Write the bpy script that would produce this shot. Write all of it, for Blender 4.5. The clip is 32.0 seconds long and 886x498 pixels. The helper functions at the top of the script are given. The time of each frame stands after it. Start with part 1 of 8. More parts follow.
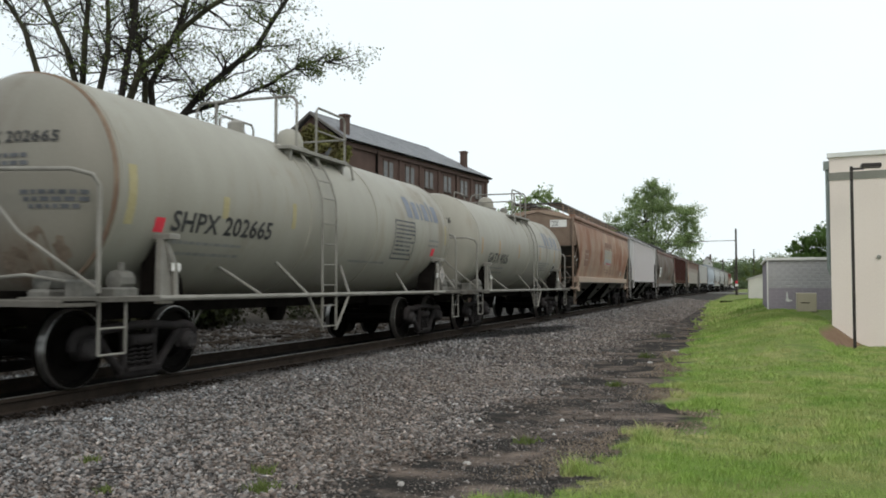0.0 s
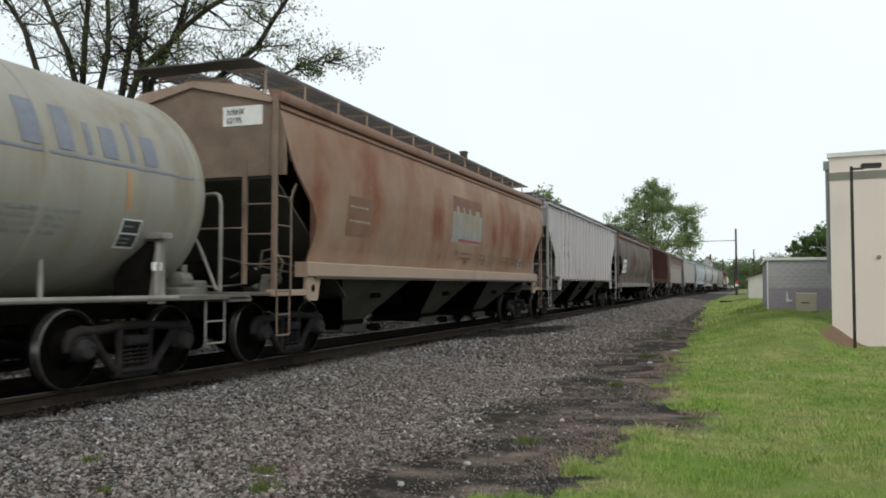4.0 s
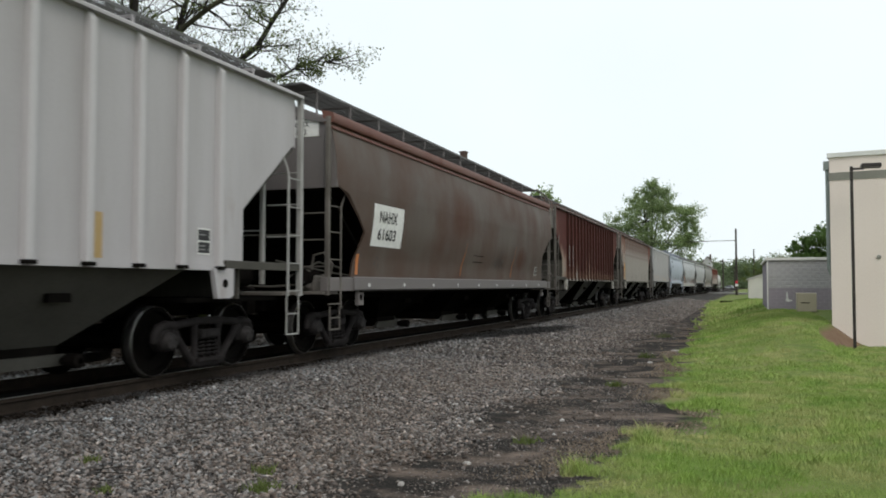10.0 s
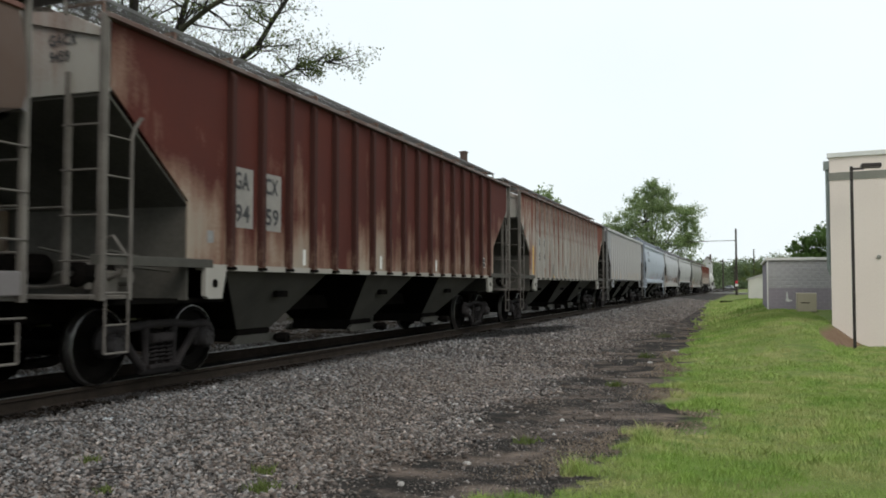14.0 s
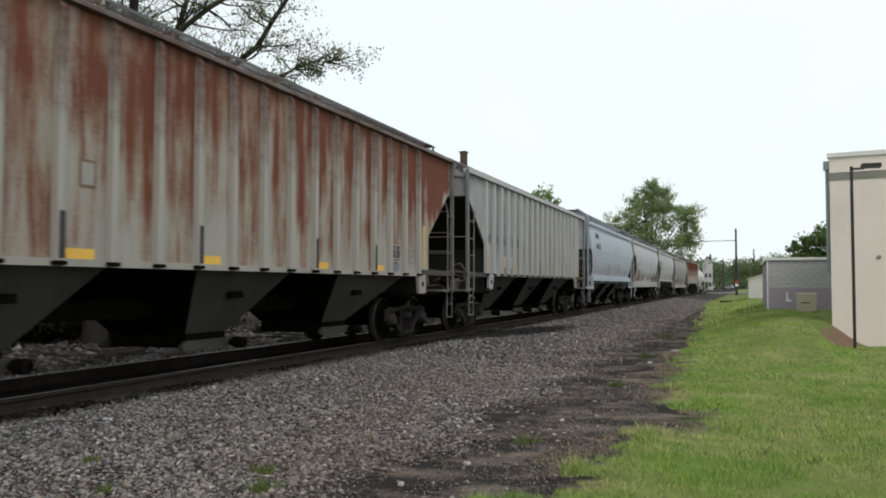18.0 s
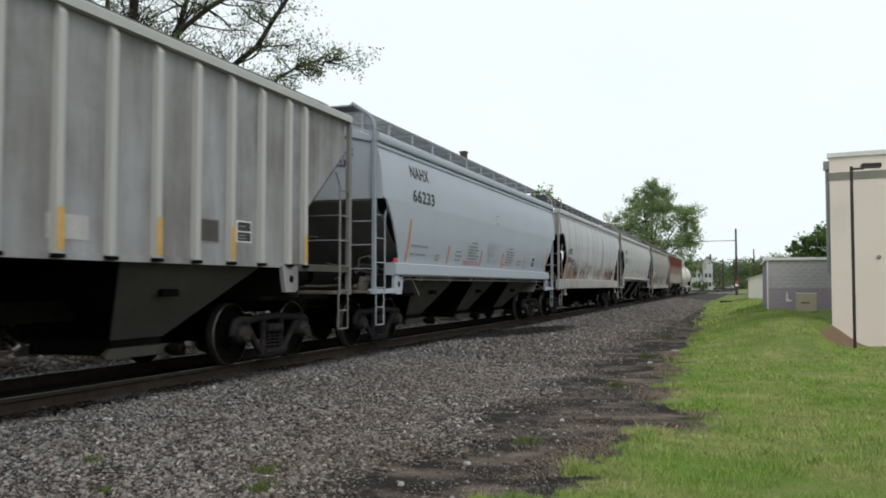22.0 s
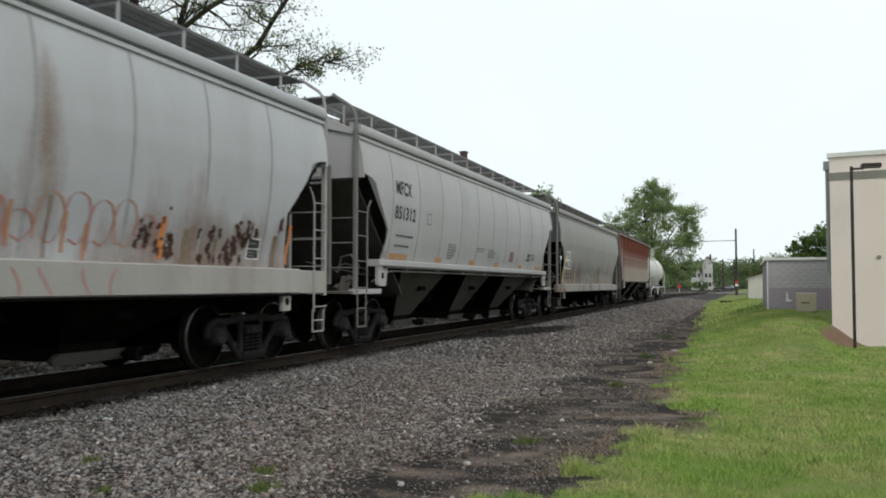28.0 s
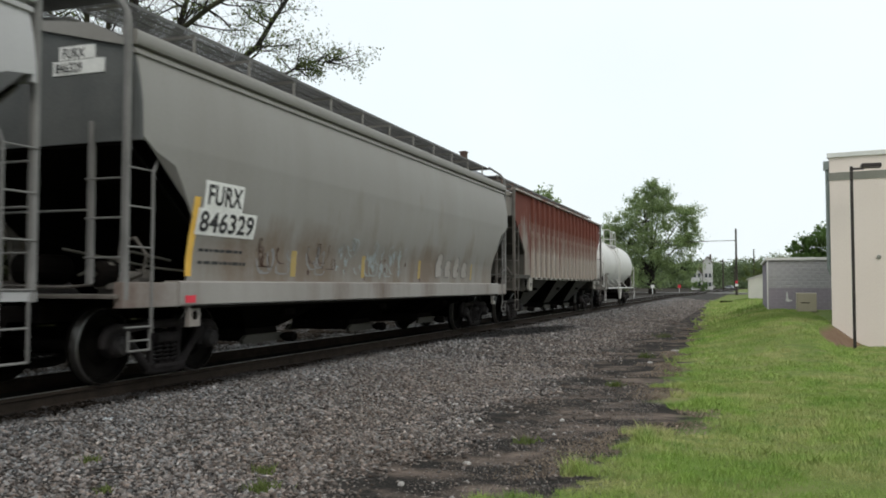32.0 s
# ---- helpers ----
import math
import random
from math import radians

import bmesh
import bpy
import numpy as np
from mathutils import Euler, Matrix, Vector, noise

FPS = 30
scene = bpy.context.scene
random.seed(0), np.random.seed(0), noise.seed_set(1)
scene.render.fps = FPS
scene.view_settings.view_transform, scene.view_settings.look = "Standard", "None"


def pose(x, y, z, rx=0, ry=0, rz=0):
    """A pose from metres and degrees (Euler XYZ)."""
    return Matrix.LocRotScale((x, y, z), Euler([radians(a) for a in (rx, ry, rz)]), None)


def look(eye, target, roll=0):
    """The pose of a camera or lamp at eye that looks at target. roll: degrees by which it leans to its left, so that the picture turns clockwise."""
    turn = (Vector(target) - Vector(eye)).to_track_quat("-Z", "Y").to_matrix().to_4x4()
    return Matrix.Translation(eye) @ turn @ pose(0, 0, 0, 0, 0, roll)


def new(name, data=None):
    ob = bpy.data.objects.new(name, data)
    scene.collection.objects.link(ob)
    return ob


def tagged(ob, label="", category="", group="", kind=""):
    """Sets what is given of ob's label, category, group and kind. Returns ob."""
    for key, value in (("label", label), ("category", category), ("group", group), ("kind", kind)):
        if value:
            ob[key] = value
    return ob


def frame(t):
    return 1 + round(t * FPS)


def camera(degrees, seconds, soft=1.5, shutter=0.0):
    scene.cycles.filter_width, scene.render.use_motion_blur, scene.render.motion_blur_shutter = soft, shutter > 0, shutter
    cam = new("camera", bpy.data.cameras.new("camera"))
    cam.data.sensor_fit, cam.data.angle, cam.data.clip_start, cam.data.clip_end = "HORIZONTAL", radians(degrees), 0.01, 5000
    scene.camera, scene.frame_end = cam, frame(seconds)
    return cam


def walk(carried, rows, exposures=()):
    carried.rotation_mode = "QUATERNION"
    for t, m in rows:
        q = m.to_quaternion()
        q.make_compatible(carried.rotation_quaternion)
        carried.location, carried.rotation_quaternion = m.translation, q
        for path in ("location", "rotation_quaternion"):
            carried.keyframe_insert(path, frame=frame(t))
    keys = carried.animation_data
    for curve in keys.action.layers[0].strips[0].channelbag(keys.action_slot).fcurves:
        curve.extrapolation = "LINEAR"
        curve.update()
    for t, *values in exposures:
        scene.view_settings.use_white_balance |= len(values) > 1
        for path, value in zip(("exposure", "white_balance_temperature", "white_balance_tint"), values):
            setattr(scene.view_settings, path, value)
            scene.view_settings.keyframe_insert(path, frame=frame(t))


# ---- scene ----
# ---------------- camera: it stands still on a tripod ----------------
D = 8.02           # camera to the middle of the track
RAIL = 0.38        # height of the rail's top over the grass
EYE = RAIL + 1.19
SPEED = 5.86       # the train's speed in metres a second

BEND_AT, BEND = 97.0, 0.032     # the track swings gently to the right far off


def track_x(y):
    """How far the track's middle lies right of the straight line."""
    k = max(0.0, y - BEND_AT + 12.0)
    return BEND * (k * k / 48.0 if k < 24.0 else k - 12.0)


cam = camera(56.0, 32.0, soft=1.8, shutter=0.3)
STAND = pose(0, 0, EYE, 92.48, -0.05, 19.62)
walk(cam, [(0.0, STAND), (32.0, STAND)], [(0.0, 0.05), (3.0, 0.02), (6.0, 0.0), (32.0, 0.0)])

# ---------------- light: a bright overcast sky and a wide, weak sun ----------------
scene.view_settings.exposure = 0.0
SUN_UP, SUN_ROUND = 52.0, 150.0


def make_world():
    w = bpy.data.worlds.new("overcast")
    scene.world = w
    w.use_nodes = True
    nt = w.node_tree
    nt.nodes.clear()
    out = nt.nodes.new("ShaderNodeOutputWorld")
    bg = nt.nodes.new("ShaderNodeBackground")
    sky = nt.nodes.new("ShaderNodeTexSky")
    sky.sky_type = "NISHITA"
    sky.sun_disc = False
    sky.sun_elevation = radians(SUN_UP)
    sky.sun_rotation = radians(SUN_ROUND)
    sky.dust_density = 6.0
    sky.air_density = 1.0
    sky.ozone_density = 1.0
    # a closed cloud layer: white with faint, large variation
    tc = nt.nodes.new("ShaderNodeTexCoord")
    no = nt.nodes.new("ShaderNodeTexNoise")
    no.inputs["Scale"].default_value = 1.6
    no.inputs["Detail"].default_value = 5.0
    ramp = nt.nodes.new("ShaderNodeValToRGB")
    ramp.color_ramp.elements[0].position, ramp.color_ramp.elements[1].position = 0.3, 0.75
    ramp.color_ramp.elements[0].color = (9.3, 10.4, 10.8, 1)
    ramp.color_ramp.elements[1].color = (10.6, 11.3, 11.4, 1)
    mix = nt.nodes.new("ShaderNodeMixRGB")
    mix.inputs[0].default_value = 0.9
    nt.links.new(tc.outputs["Generated"], no.inputs["Vector"])
    nt.links.new(no.outputs["Fac"], ramp.inputs["Fac"])
    nt.links.new(sky.outputs["Color"], mix.inputs[1])
    nt.links.new(ramp.outputs["Color"], mix.inputs[2])
    nt.links.new(mix.outputs["Color"], bg.inputs["Color"])
    bg.inputs["Strength"].default_value = 0.1
    nt.links.new(bg.outputs["Background"], out.inputs["Surface"])


make_world()
sun_data = bpy.data.lights.new("sun", "SUN")
sun_data.energy, sun_data.angle, sun_data.color = 1.1, radians(25), (1.0, 0.94, 0.86)
sun = new("sun", sun_data)
sun.matrix_world = look((60, -50, 100), (0, 20, 0))


# ---------------- materials ----------------
class Nodes:
    """A small helper round one node material."""

    def __init__(self, name):
        self.mat = bpy.data.materials.new(name)
        self.mat.use_nodes = True
        self.t = self.mat.node_tree
        self.p = self.t.nodes["Principled BSDF"]
        self.tc = self.t.nodes.new("ShaderNodeTexCoord")

    def link(self, a, b):
        self.t.links.new(a, b)

    def coord(self, scale=(1, 1, 1), shift=(0, 0, 0), kind="Object"):
        m = self.t.nodes.new("ShaderNodeMapping")
        m.inputs["Scale"].default_value = scale
        m.inputs["Location"].default_value = shift
        self.link(self.tc.outputs[kind], m.inputs["Vector"])
        return m.outputs["Vector"]

    def noise(self, vec, scale, detail=4.0, rough=0.55):
        n = self.t.nodes.new("ShaderNodeTexNoise")
        n.inputs["Scale"].default_value = scale
        n.inputs["Detail"].default_value = detail
        n.inputs["Roughness"].default_value = rough
        self.link(vec, n.inputs["Vector"])
        return n.outputs["Fac"]

    def ramp(self, fac, a, b, ca=(0, 0, 0), cb=(1, 1, 1)):
        r = self.t.nodes.new("ShaderNodeValToRGB")
        r.color_ramp.elements[0].position, r.color_ramp.elements[1].position = a, b
        r.color_ramp.elements[0].color, r.color_ramp.elements[1].color = (*ca, 1), (*cb, 1)
        self.link(fac, r.inputs["Fac"])
        return r.outputs["Color"]

    def mix(self, fac, a, b, mode="MIX"):
        m = self.t.nodes.new("ShaderNodeMixRGB")
        m.blend_type = mode
        for i, v in enumerate((fac, a, b)):
            if isinstance(v, (int, float)):
                m.inputs[i].default_value = v if i == 0 else (v, v, v, 1)
            elif isinstance(v, tuple):
                m.inputs[i].default_value = (*v, 1)
            else:
                self.link(v, m.inputs[i])
        return m.outputs["Color"]

    def math(self, op, a, b=0.0, clamp=False, c=0.5):
        m = self.t.nodes.new("ShaderNodeMath")
        m.operation, m.use_clamp = op, clamp
        for i, v in enumerate((a, b, c)):
            if isinstance(v, (int, float)):
                m.inputs[i].default_value = v
            else:
                self.link(v, m.inputs[i])
        return m.outputs["Value"]

    def axis(self, which, kind="Object"):
        s = self.t.nodes.new("ShaderNodeSeparateXYZ")
        self.link(self.tc.outputs[kind], s.inputs["Vector"])
        return s.outputs[which]

    def done(self, colour, rough=0.7, bump=None, strength=0.3, dist=0.02, metal=0.0, spec=0.3):
        if isinstance(colour, tuple):
            self.p.inputs["Base Color"].default_value = (*colour, 1)
        else:
            self.link(colour, self.p.inputs["Base Color"])
        if isinstance(rough, (int, float)):
            self.p.inputs["Roughness"].default_value = rough
        else:
            self.link(rough, self.p.inputs["Roughness"])
        self.p.inputs["Metallic"].default_value = metal
        self.p.inputs["Specular IOR Level"].default_value = spec
        if bump is not None:
            b = self.t.nodes.new("ShaderNodeBump")
            b.inputs["Strength"].default_value = strength
            b.inputs["Distance"].default_value = dist
            self.link(bump, b.inputs["Height"])
            self.link(b.outputs["Normal"], self.p.inputs["Normal"])
        return self.mat


def surface(name, a, b, scale=3.0, fine=40.0, rough=0.75, metal=0.0, strength=0.25, dist=0.01, stretch=(1, 1, 1), spec=0.3):
    """Two tones in large patches, with a fine grain on top."""
    n = Nodes(name)
    v = n.coord(stretch)
    big = n.ramp(n.noise(v, scale, 5), 0.32, 0.68)
    grain = n.noise(v, fine, 3)
    col = n.mix(big, a, b)
    col = n.mix(0.35, col, n.mix(grain, tuple(c * 0.6 for c in a), tuple(min(1, c * 1.35) for c in b)))
    return n.done(col, rough, grain, strength, dist, metal, spec)


def car_paint(name, base, rust, amount=0.3, rise=0.0, shift=0.0, grime=0.25, dark=(0.10, 0.06, 0.04), streak=2.2, wide=0.5, rough=0.55, low=0.0, soft=0.1, spots=(), runs=0.55, halo=None):
    """Weathered paint: rust in patches and in streaks that run down, and grime. rise: more of it towards the top; low: towards the bottom; spots: (y, z, half length, half height, amount)."""
    n = Nodes(name)
    run = n.noise(n.coord((1, 1, 0.13), (shift, shift, shift)), streak, 5, 0.6)
    patch = n.noise(n.coord((1, 0.7, 0.8), (shift * 2, 3, 1)), wide, 5, 0.6)
    fine = n.noise(n.coord((1, 1, 1)), 26, 4)
    hz = n.math("SUBTRACT", n.axis("Z"), 2.7)
    s = n.math("ADD", n.math("MULTIPLY", run, runs), n.math("MULTIPLY", patch, 1.0 - runs))
    s = n.math("ADD", s, n.math("MULTIPLY", hz, rise - low))
    s = n.math("ADD", s, n.math("MULTIPLY", n.math("SUBTRACT", fine, 0.5), 0.12))
    for yc, zc, ry, rz, amt in spots:
        dy = n.math("DIVIDE", n.math("SUBTRACT", n.axis("Y"), yc), ry)
        dz = n.math("DIVIDE", n.math("SUBTRACT", n.axis("Z"), zc), rz)
        blob = n.math("SUBTRACT", 1.0, n.math("ADD", n.math("MULTIPLY", dy, dy), n.math("MULTIPLY", dz, dz)), True)
        s = n.math("ADD", s, n.math("MULTIPLY", n.math("MULTIPLY", blob, amt * 2.0), n.math("ADD", n.math("MULTIPLY", run, 0.6), n.math("MULTIPLY", patch, 0.4))))
    s = n.math("MULTIPLY_ADD", n.math("SUBTRACT", s, 0.5), 1.8, False)
    edge = 0.95 - 0.9 * amount
    mask = n.ramp(s, edge - soft * 0.5, edge + soft)
    rust2 = n.mix(n.ramp(patch, 0.35, 0.65), rust, dark)
    rusty = n.mix(n.math("MULTIPLY", fine, 0.6), rust, rust2)
    soil = n.noise(n.coord((1, 1, 0.22), (7, shift, 2)), 1.1, 5)
    paint = n.mix(n.math("MULTIPLY", n.ramp(soil, 0.35, 0.8), grime), base, (0.16, 0.14, 0.12))
    paint = n.mix(0.10, paint, n.mix(fine, (0.02, 0.02, 0.02), (0.9, 0.9, 0.9)), "SOFT_LIGHT")
    if halo:
        paint = n.mix(n.math("MULTIPLY", n.ramp(s, edge - 0.24, edge + 0.02), 0.7), paint, halo)
    col = n.mix(mask, paint, rusty)
    r = n.mix(mask, rough, 0.85)
    return n.done(col, r, n.math("ADD", n.math("MULTIPLY", fine, 0.3), s), 0.12, 0.02)


# Grimy steel taken near black: the shade under the cars is in its colour
SHADED_GRIT = surface("shaded_grimy_steel", (0.004, 0.0036, 0.0033), (0.011, 0.0095, 0.0085), 4, 60, 0.9, 0.0, 0.4, spec=0.01)
TRUCK = surface("truck_casting", (0.0115, 0.0105, 0.0105), (0.034, 0.030, 0.030), 5, 50, 0.75, 0.0, 0.5, spec=0.06)
# Wheel faces carry the underbody shade in their colour too
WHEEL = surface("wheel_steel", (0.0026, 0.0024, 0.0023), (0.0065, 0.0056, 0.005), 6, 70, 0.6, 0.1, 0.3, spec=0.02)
TREAD = surface("worn_tread", (0.16, 0.155, 0.15), (0.3, 0.29, 0.28), 8, 80, 0.3, 0.9, 0.1)
RAILTOP = surface("rail_head", (0.20, 0.195, 0.19), (0.34, 0.335, 0.33), 2, 60, 0.35, 0.8, 0.1, spec=0.2)
RUST = surface("rail_rust", (0.016, 0.0125, 0.010), (0.038, 0.029, 0.023), 5, 60, 0.9, 0.0, 0.5, spec=0.1)
GRATING_PALE = surface("walkway_galvanised", (0.16, 0.165, 0.17), (0.25, 0.255, 0.26), 4, 40, 0.6, 0.3, 0.3)
GRATING = surface("walkway_grating", (0.10, 0.10, 0.10), (0.16, 0.158, 0.155), 4, 40, 0.7, 0.3, 0.3)
STENCIL = surface("stencil_black", (0.02, 0.02, 0.022), (0.05, 0.05, 0.052), 8, 60, 0.7)
STENCIL_GREY = surface("stencil_faded", (0.16, 0.16, 0.16), (0.26, 0.26, 0.26), 8, 60, 0.8)
WHITE_MARK = surface("white_mark", (0.6, 0.6, 0.58), (0.75, 0.75, 0.72), 6, 50, 0.6)
YELLOW_MARK = surface("yellow_mark", (0.65, 0.36, 0.05), (0.75, 0.47, 0.10), 6, 50, 0.6)
ORANGE_MARK = surface("orange_mark", (0.5, 0.16, 0.05), (0.62, 0.24, 0.08), 6, 50, 0.7)
RED_MARK = surface("red_mark", (0.55, 0.03, 0.05), (0.7, 0.05, 0.08), 6, 50, 0.6)


# ---------------- mesh tools ----------------
class Geo:
    """Collects faces for one mesh."""

    def __init__(self):
        self.v, self.f = [], []

    def add(self, verts, faces):
        n = len(self.v)
        self.v.extend(tuple(p) for p in verts)
        self.f.extend(tuple(n + i for i in f) for f in faces)
        return self

    def box(self, x0, x1, y0, y1, z0, z1, c=0.0):
        """A box; c cuts its upright edges and its top edge."""
        if c <= 0:
            vs = [(x, y, z) for z in (z0, z1) for x, y in ((x0, y0), (x1, y0), (x1, y1), (x0, y1))]
            return self.add(vs, [(3, 2, 1, 0), (4, 5, 6, 7), (0, 1, 5, 4), (1, 2, 6, 5), (2, 3, 7, 6), (3, 0, 4, 7)])
        ring = lambda k, z: [(x0 + c + k, y0 + k, z), (x1 - c - k, y0 + k, z), (x1 - k, y0 + c + k, z), (x1 - k, y1 - c - k, z),
                             (x1 - c - k, y1 - k, z), (x0 + c + k, y1 - k, z), (x0 + k, y1 - c - k, z), (x0 + k, y0 + c + k, z)]
        return self.loft([ring(0, z0), ring(0, z1 - c), ring(c * 0.7, z1)], True, True)

    def loft(self, rings, closed=True, caps=False):
        """Faces between rings of equal length."""
        n, m = len(self.v), len(rings[0])
        for r in rings:
            self.v.extend(tuple(p) for p in r)
        for i in range(len(rings) - 1):
            a, b = n + i * m, n + (i + 1) * m
            for j in range(m if closed else m - 1):
                k = (j + 1) % m
                self.f.append((a + j, a + k, b + k, b + j))
        if caps:
            self.f.append(tuple(n + j for j in reversed(range(m))))
            self.f.append(tuple(n + (len(rings) - 1) * m + j for j in range(m)))
        return self

    def tube(self, path, radii, n=6, caps=True):
        """A round bar along a path; radii: one number or one for each point."""
        pts = [Vector(p) for p in path]
        if isinstance(radii, (int, float)):
            radii = [radii] * len(pts)
        rings, side = [], None
        for i, p in enumerate(pts):
            d = (pts[min(i + 1, len(pts) - 1)] - pts[max(i - 1, 0)]).normalized()
            if side is None:
                side = d.orthogonal().normalized()
            side = (side - d * side.dot(d)).normalized()
            up = d.cross(side)
            rings.append([p + (side * math.cos(a) + up * math.sin(a)) * radii[i] for a in (2 * math.pi * k / n for k in range(n))])
        return self.loft(rings, True, caps)

    def spin_x(self, profile, n=24, cy=0.0, cz=0.0):
        """Turns a profile of (x, radius) round the x axis."""
        rings = [[(x, cy + r * math.cos(a), cz + r * math.sin(a)) for a in (2 * math.pi * k / n for k in range(n))] for x, r in profile]
        return self.loft(rings, True, True)

    def spin_y(self, profile, n=40, cx=0.0, cz=0.0):
        rings = [[(cx + r * math.sin(a), y, cz + r * math.cos(a)) for a in (2 * math.pi * k / n for k in range(n))] for y, r in profile]
        return self.loft(rings, True, True)

    def spin_z(self, profile, n=16, cx=0.0, cy=0.0):
        rings = [[(cx + r * math.cos(a), cy + r * math.sin(a), z) for a in (2 * math.pi * k / n for k in range(n))] for z, r in profile]
        return self.loft(rings, True, True)

    def prism_x(self, outline, x0, x1):
        """An outline of (y, z), given against the clock seen from +x, drawn out from x0 to x1."""
        return self.loft([[(x0, y, z) for y, z in outline], [(x1, y, z) for y, z in outline]], True, True)

    def prism_y(self, outline, y0, y1):
        return self.loft([[(x, y0, z) for x, z in outline], [(x, y1, z) for x, z in outline]], True, True)

    def mesh(self, name, material, smooth=False):
        me = bpy.data.meshes.new(name)
        me.from_pydata(self.v, [], self.f)
        me.materials.append(material)
        bm = bmesh.new()
        bm.from_mesh(me)
        bmesh.ops.recalc_face_normals(bm, faces=bm.faces)
        bm.to_mesh(me)
        bm.free()
        if smooth:
            me.polygons.foreach_set("use_smooth", [True] * len(me.polygons))
            me.set_sharp_from_angle(angle=radians(38))
        return me


def part(name, geo, material, parent, label="", smooth=False, at=None):
    """Links a Geo or a mesh as one object under a thing or a part."""
    me = geo.mesh(name, material, smooth) if isinstance(geo, Geo) else geo
    ob = new(name, me)
    ob.parent = parent
    if at is not None:
        ob.location = at
    if label:
        tagged(ob, label)
    return ob


def thing(name, label, category, m, group="", kind=""):
    ob = new(name)
    ob.matrix_world = m
    return tagged(ob, label, category, group, kind)


def solid(name, geo, material, label, category="", kind="", smooth=False, m=None):
    """A thing of one mesh."""
    ob = new(name, geo.mesh(name, material, smooth) if isinstance(geo, Geo) else geo)
    if m is not None:
        ob.matrix_world = m
    return tagged(ob, label, category, "", kind)


def array_mesh(name, verts, faces, material):
    """A large mesh from numpy arrays: verts (n, 3), faces (m, 3 or 4)."""
    me = bpy.data.meshes.new(name)
    k = faces.shape[1]
    me.vertices.add(len(verts))
    me.vertices.foreach_set("co", verts.astype(np.float32).ravel())
    me.loops.add(faces.size)
    me.loops.foreach_set("vertex_index", faces.astype(np.int32).ravel())
    me.polygons.add(len(faces))
    me.polygons.foreach_set("loop_start", np.arange(0, faces.size, k, dtype=np.int32))
    me.update(calc_edges=True)
    me.validate()
    me.materials.append(material)
    return me


def letters(text, height, squeeze=1.0, spacing=1.0):
    """Flat vertices and faces of a line of text, its lower left corner at the origin."""
    cu = bpy.data.curves.new("letters", "FONT")
    cu.body, cu.size, cu.space_character, cu.resolution_u = text, height / 0.69, spacing, 3
    cu.offset = 0.030 * height
    ob = bpy.data.objects.new("letters", cu)
    scene.collection.objects.link(ob)
    me = bpy.data.meshes.new_from_object(ob.evaluated_get(bpy.context.evaluated_depsgraph_get()))
    vs = [(v.co.x * squeeze, v.co.y) for v in me.vertices]
    fs = [tuple(p.vertices) for p in me.polygons]
    bpy.data.objects.remove(ob)
    bpy.data.meshes.remove(me)
    return vs, fs


def side_text(text, y, z, height, side, material, parent, squeeze=0.8, spacing=1.05, width=None, name="lettering", mirror=1, label=""):
    """Lettering on the side of a car that faces +x: it reads towards +y. side(z) gives the wall's place."""
    vs, fs = letters(text, height, squeeze, spacing)
    if width:
        k = width / max(v[0] for v in vs)
        vs = [(a * k, b) for a, b in vs]
    g = Geo().add([(side(z + b) + 0.008, y + a, z + b) for a, b in vs], fs)
    return part(name, g, material, parent, label)


def side_bar(y0, y1, z0, z1, side, material, parent, name="marking", label=""):
    """A flat stencilled field on the side of a car."""
    zs = [z0 + (z1 - z0) * i / 4 for i in range(5)]
    g = Geo().loft([[(side(z) + 0.006, y0, z), (side(z) + 0.006, y1, z)] for z in zs], False)
    return part(name, g, material, parent, label)


def small_print(y, z, width, lines, side, material, parent, pitch=0.07):
    """Writing too small to read: rows of short bars."""
    g = Geo()
    for i in range(lines):
        a, zz = 0.0, z - i * pitch
        while a < width * random.uniform(0.8, 1.0):
            w = random.uniform(0.05, 0.16)
            g.add([(side(zz) + 0.007, y + a, zz), (side(zz) + 0.007, y + a + w, zz), (side(zz + 0.04) + 0.007, y + a + w, zz + 0.04), (side(zz + 0.04) + 0.007, y + a, zz + 0.04)], [(0, 1, 2, 3)])
            a += w + 0.03
    return tagged(part("small_print", g, material, parent), kind="stuff")
# ---------------- the train: running gear ----------------
def make_wheelset():
    g = Geo()
    for s in (-1, 1):
        prof = [(0.70, 0.10), (0.70, 0.19), (0.735, 0.24), (0.735, 0.38), (0.715, 0.40), (0.712, 0.482), (0.735, 0.484), (0.752, 0.462), (0.848, 0.455),
                (0.852, 0.445), (0.852, 0.395), (0.805, 0.375), (0.79, 0.24), (0.85, 0.17), (0.87, 0.10)]
        g.spin_x([(s * x, r) for x, r in prof], 30)
    g.spin_x([(-1.08, 0.075), (-0.86, 0.075), (-0.7, 0.095), (0.0, 0.085), (0.7, 0.095), (0.86, 0.075), (1.08, 0.075)], 14)
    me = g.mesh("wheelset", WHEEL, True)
    me.materials.append(TREAD)
    for p in me.polygons:
        if 0.752 < abs(p.center.x) < 0.85 and math.hypot(p.center.y, p.center.z) > 0.44:
            p.material_index = 1
    return me


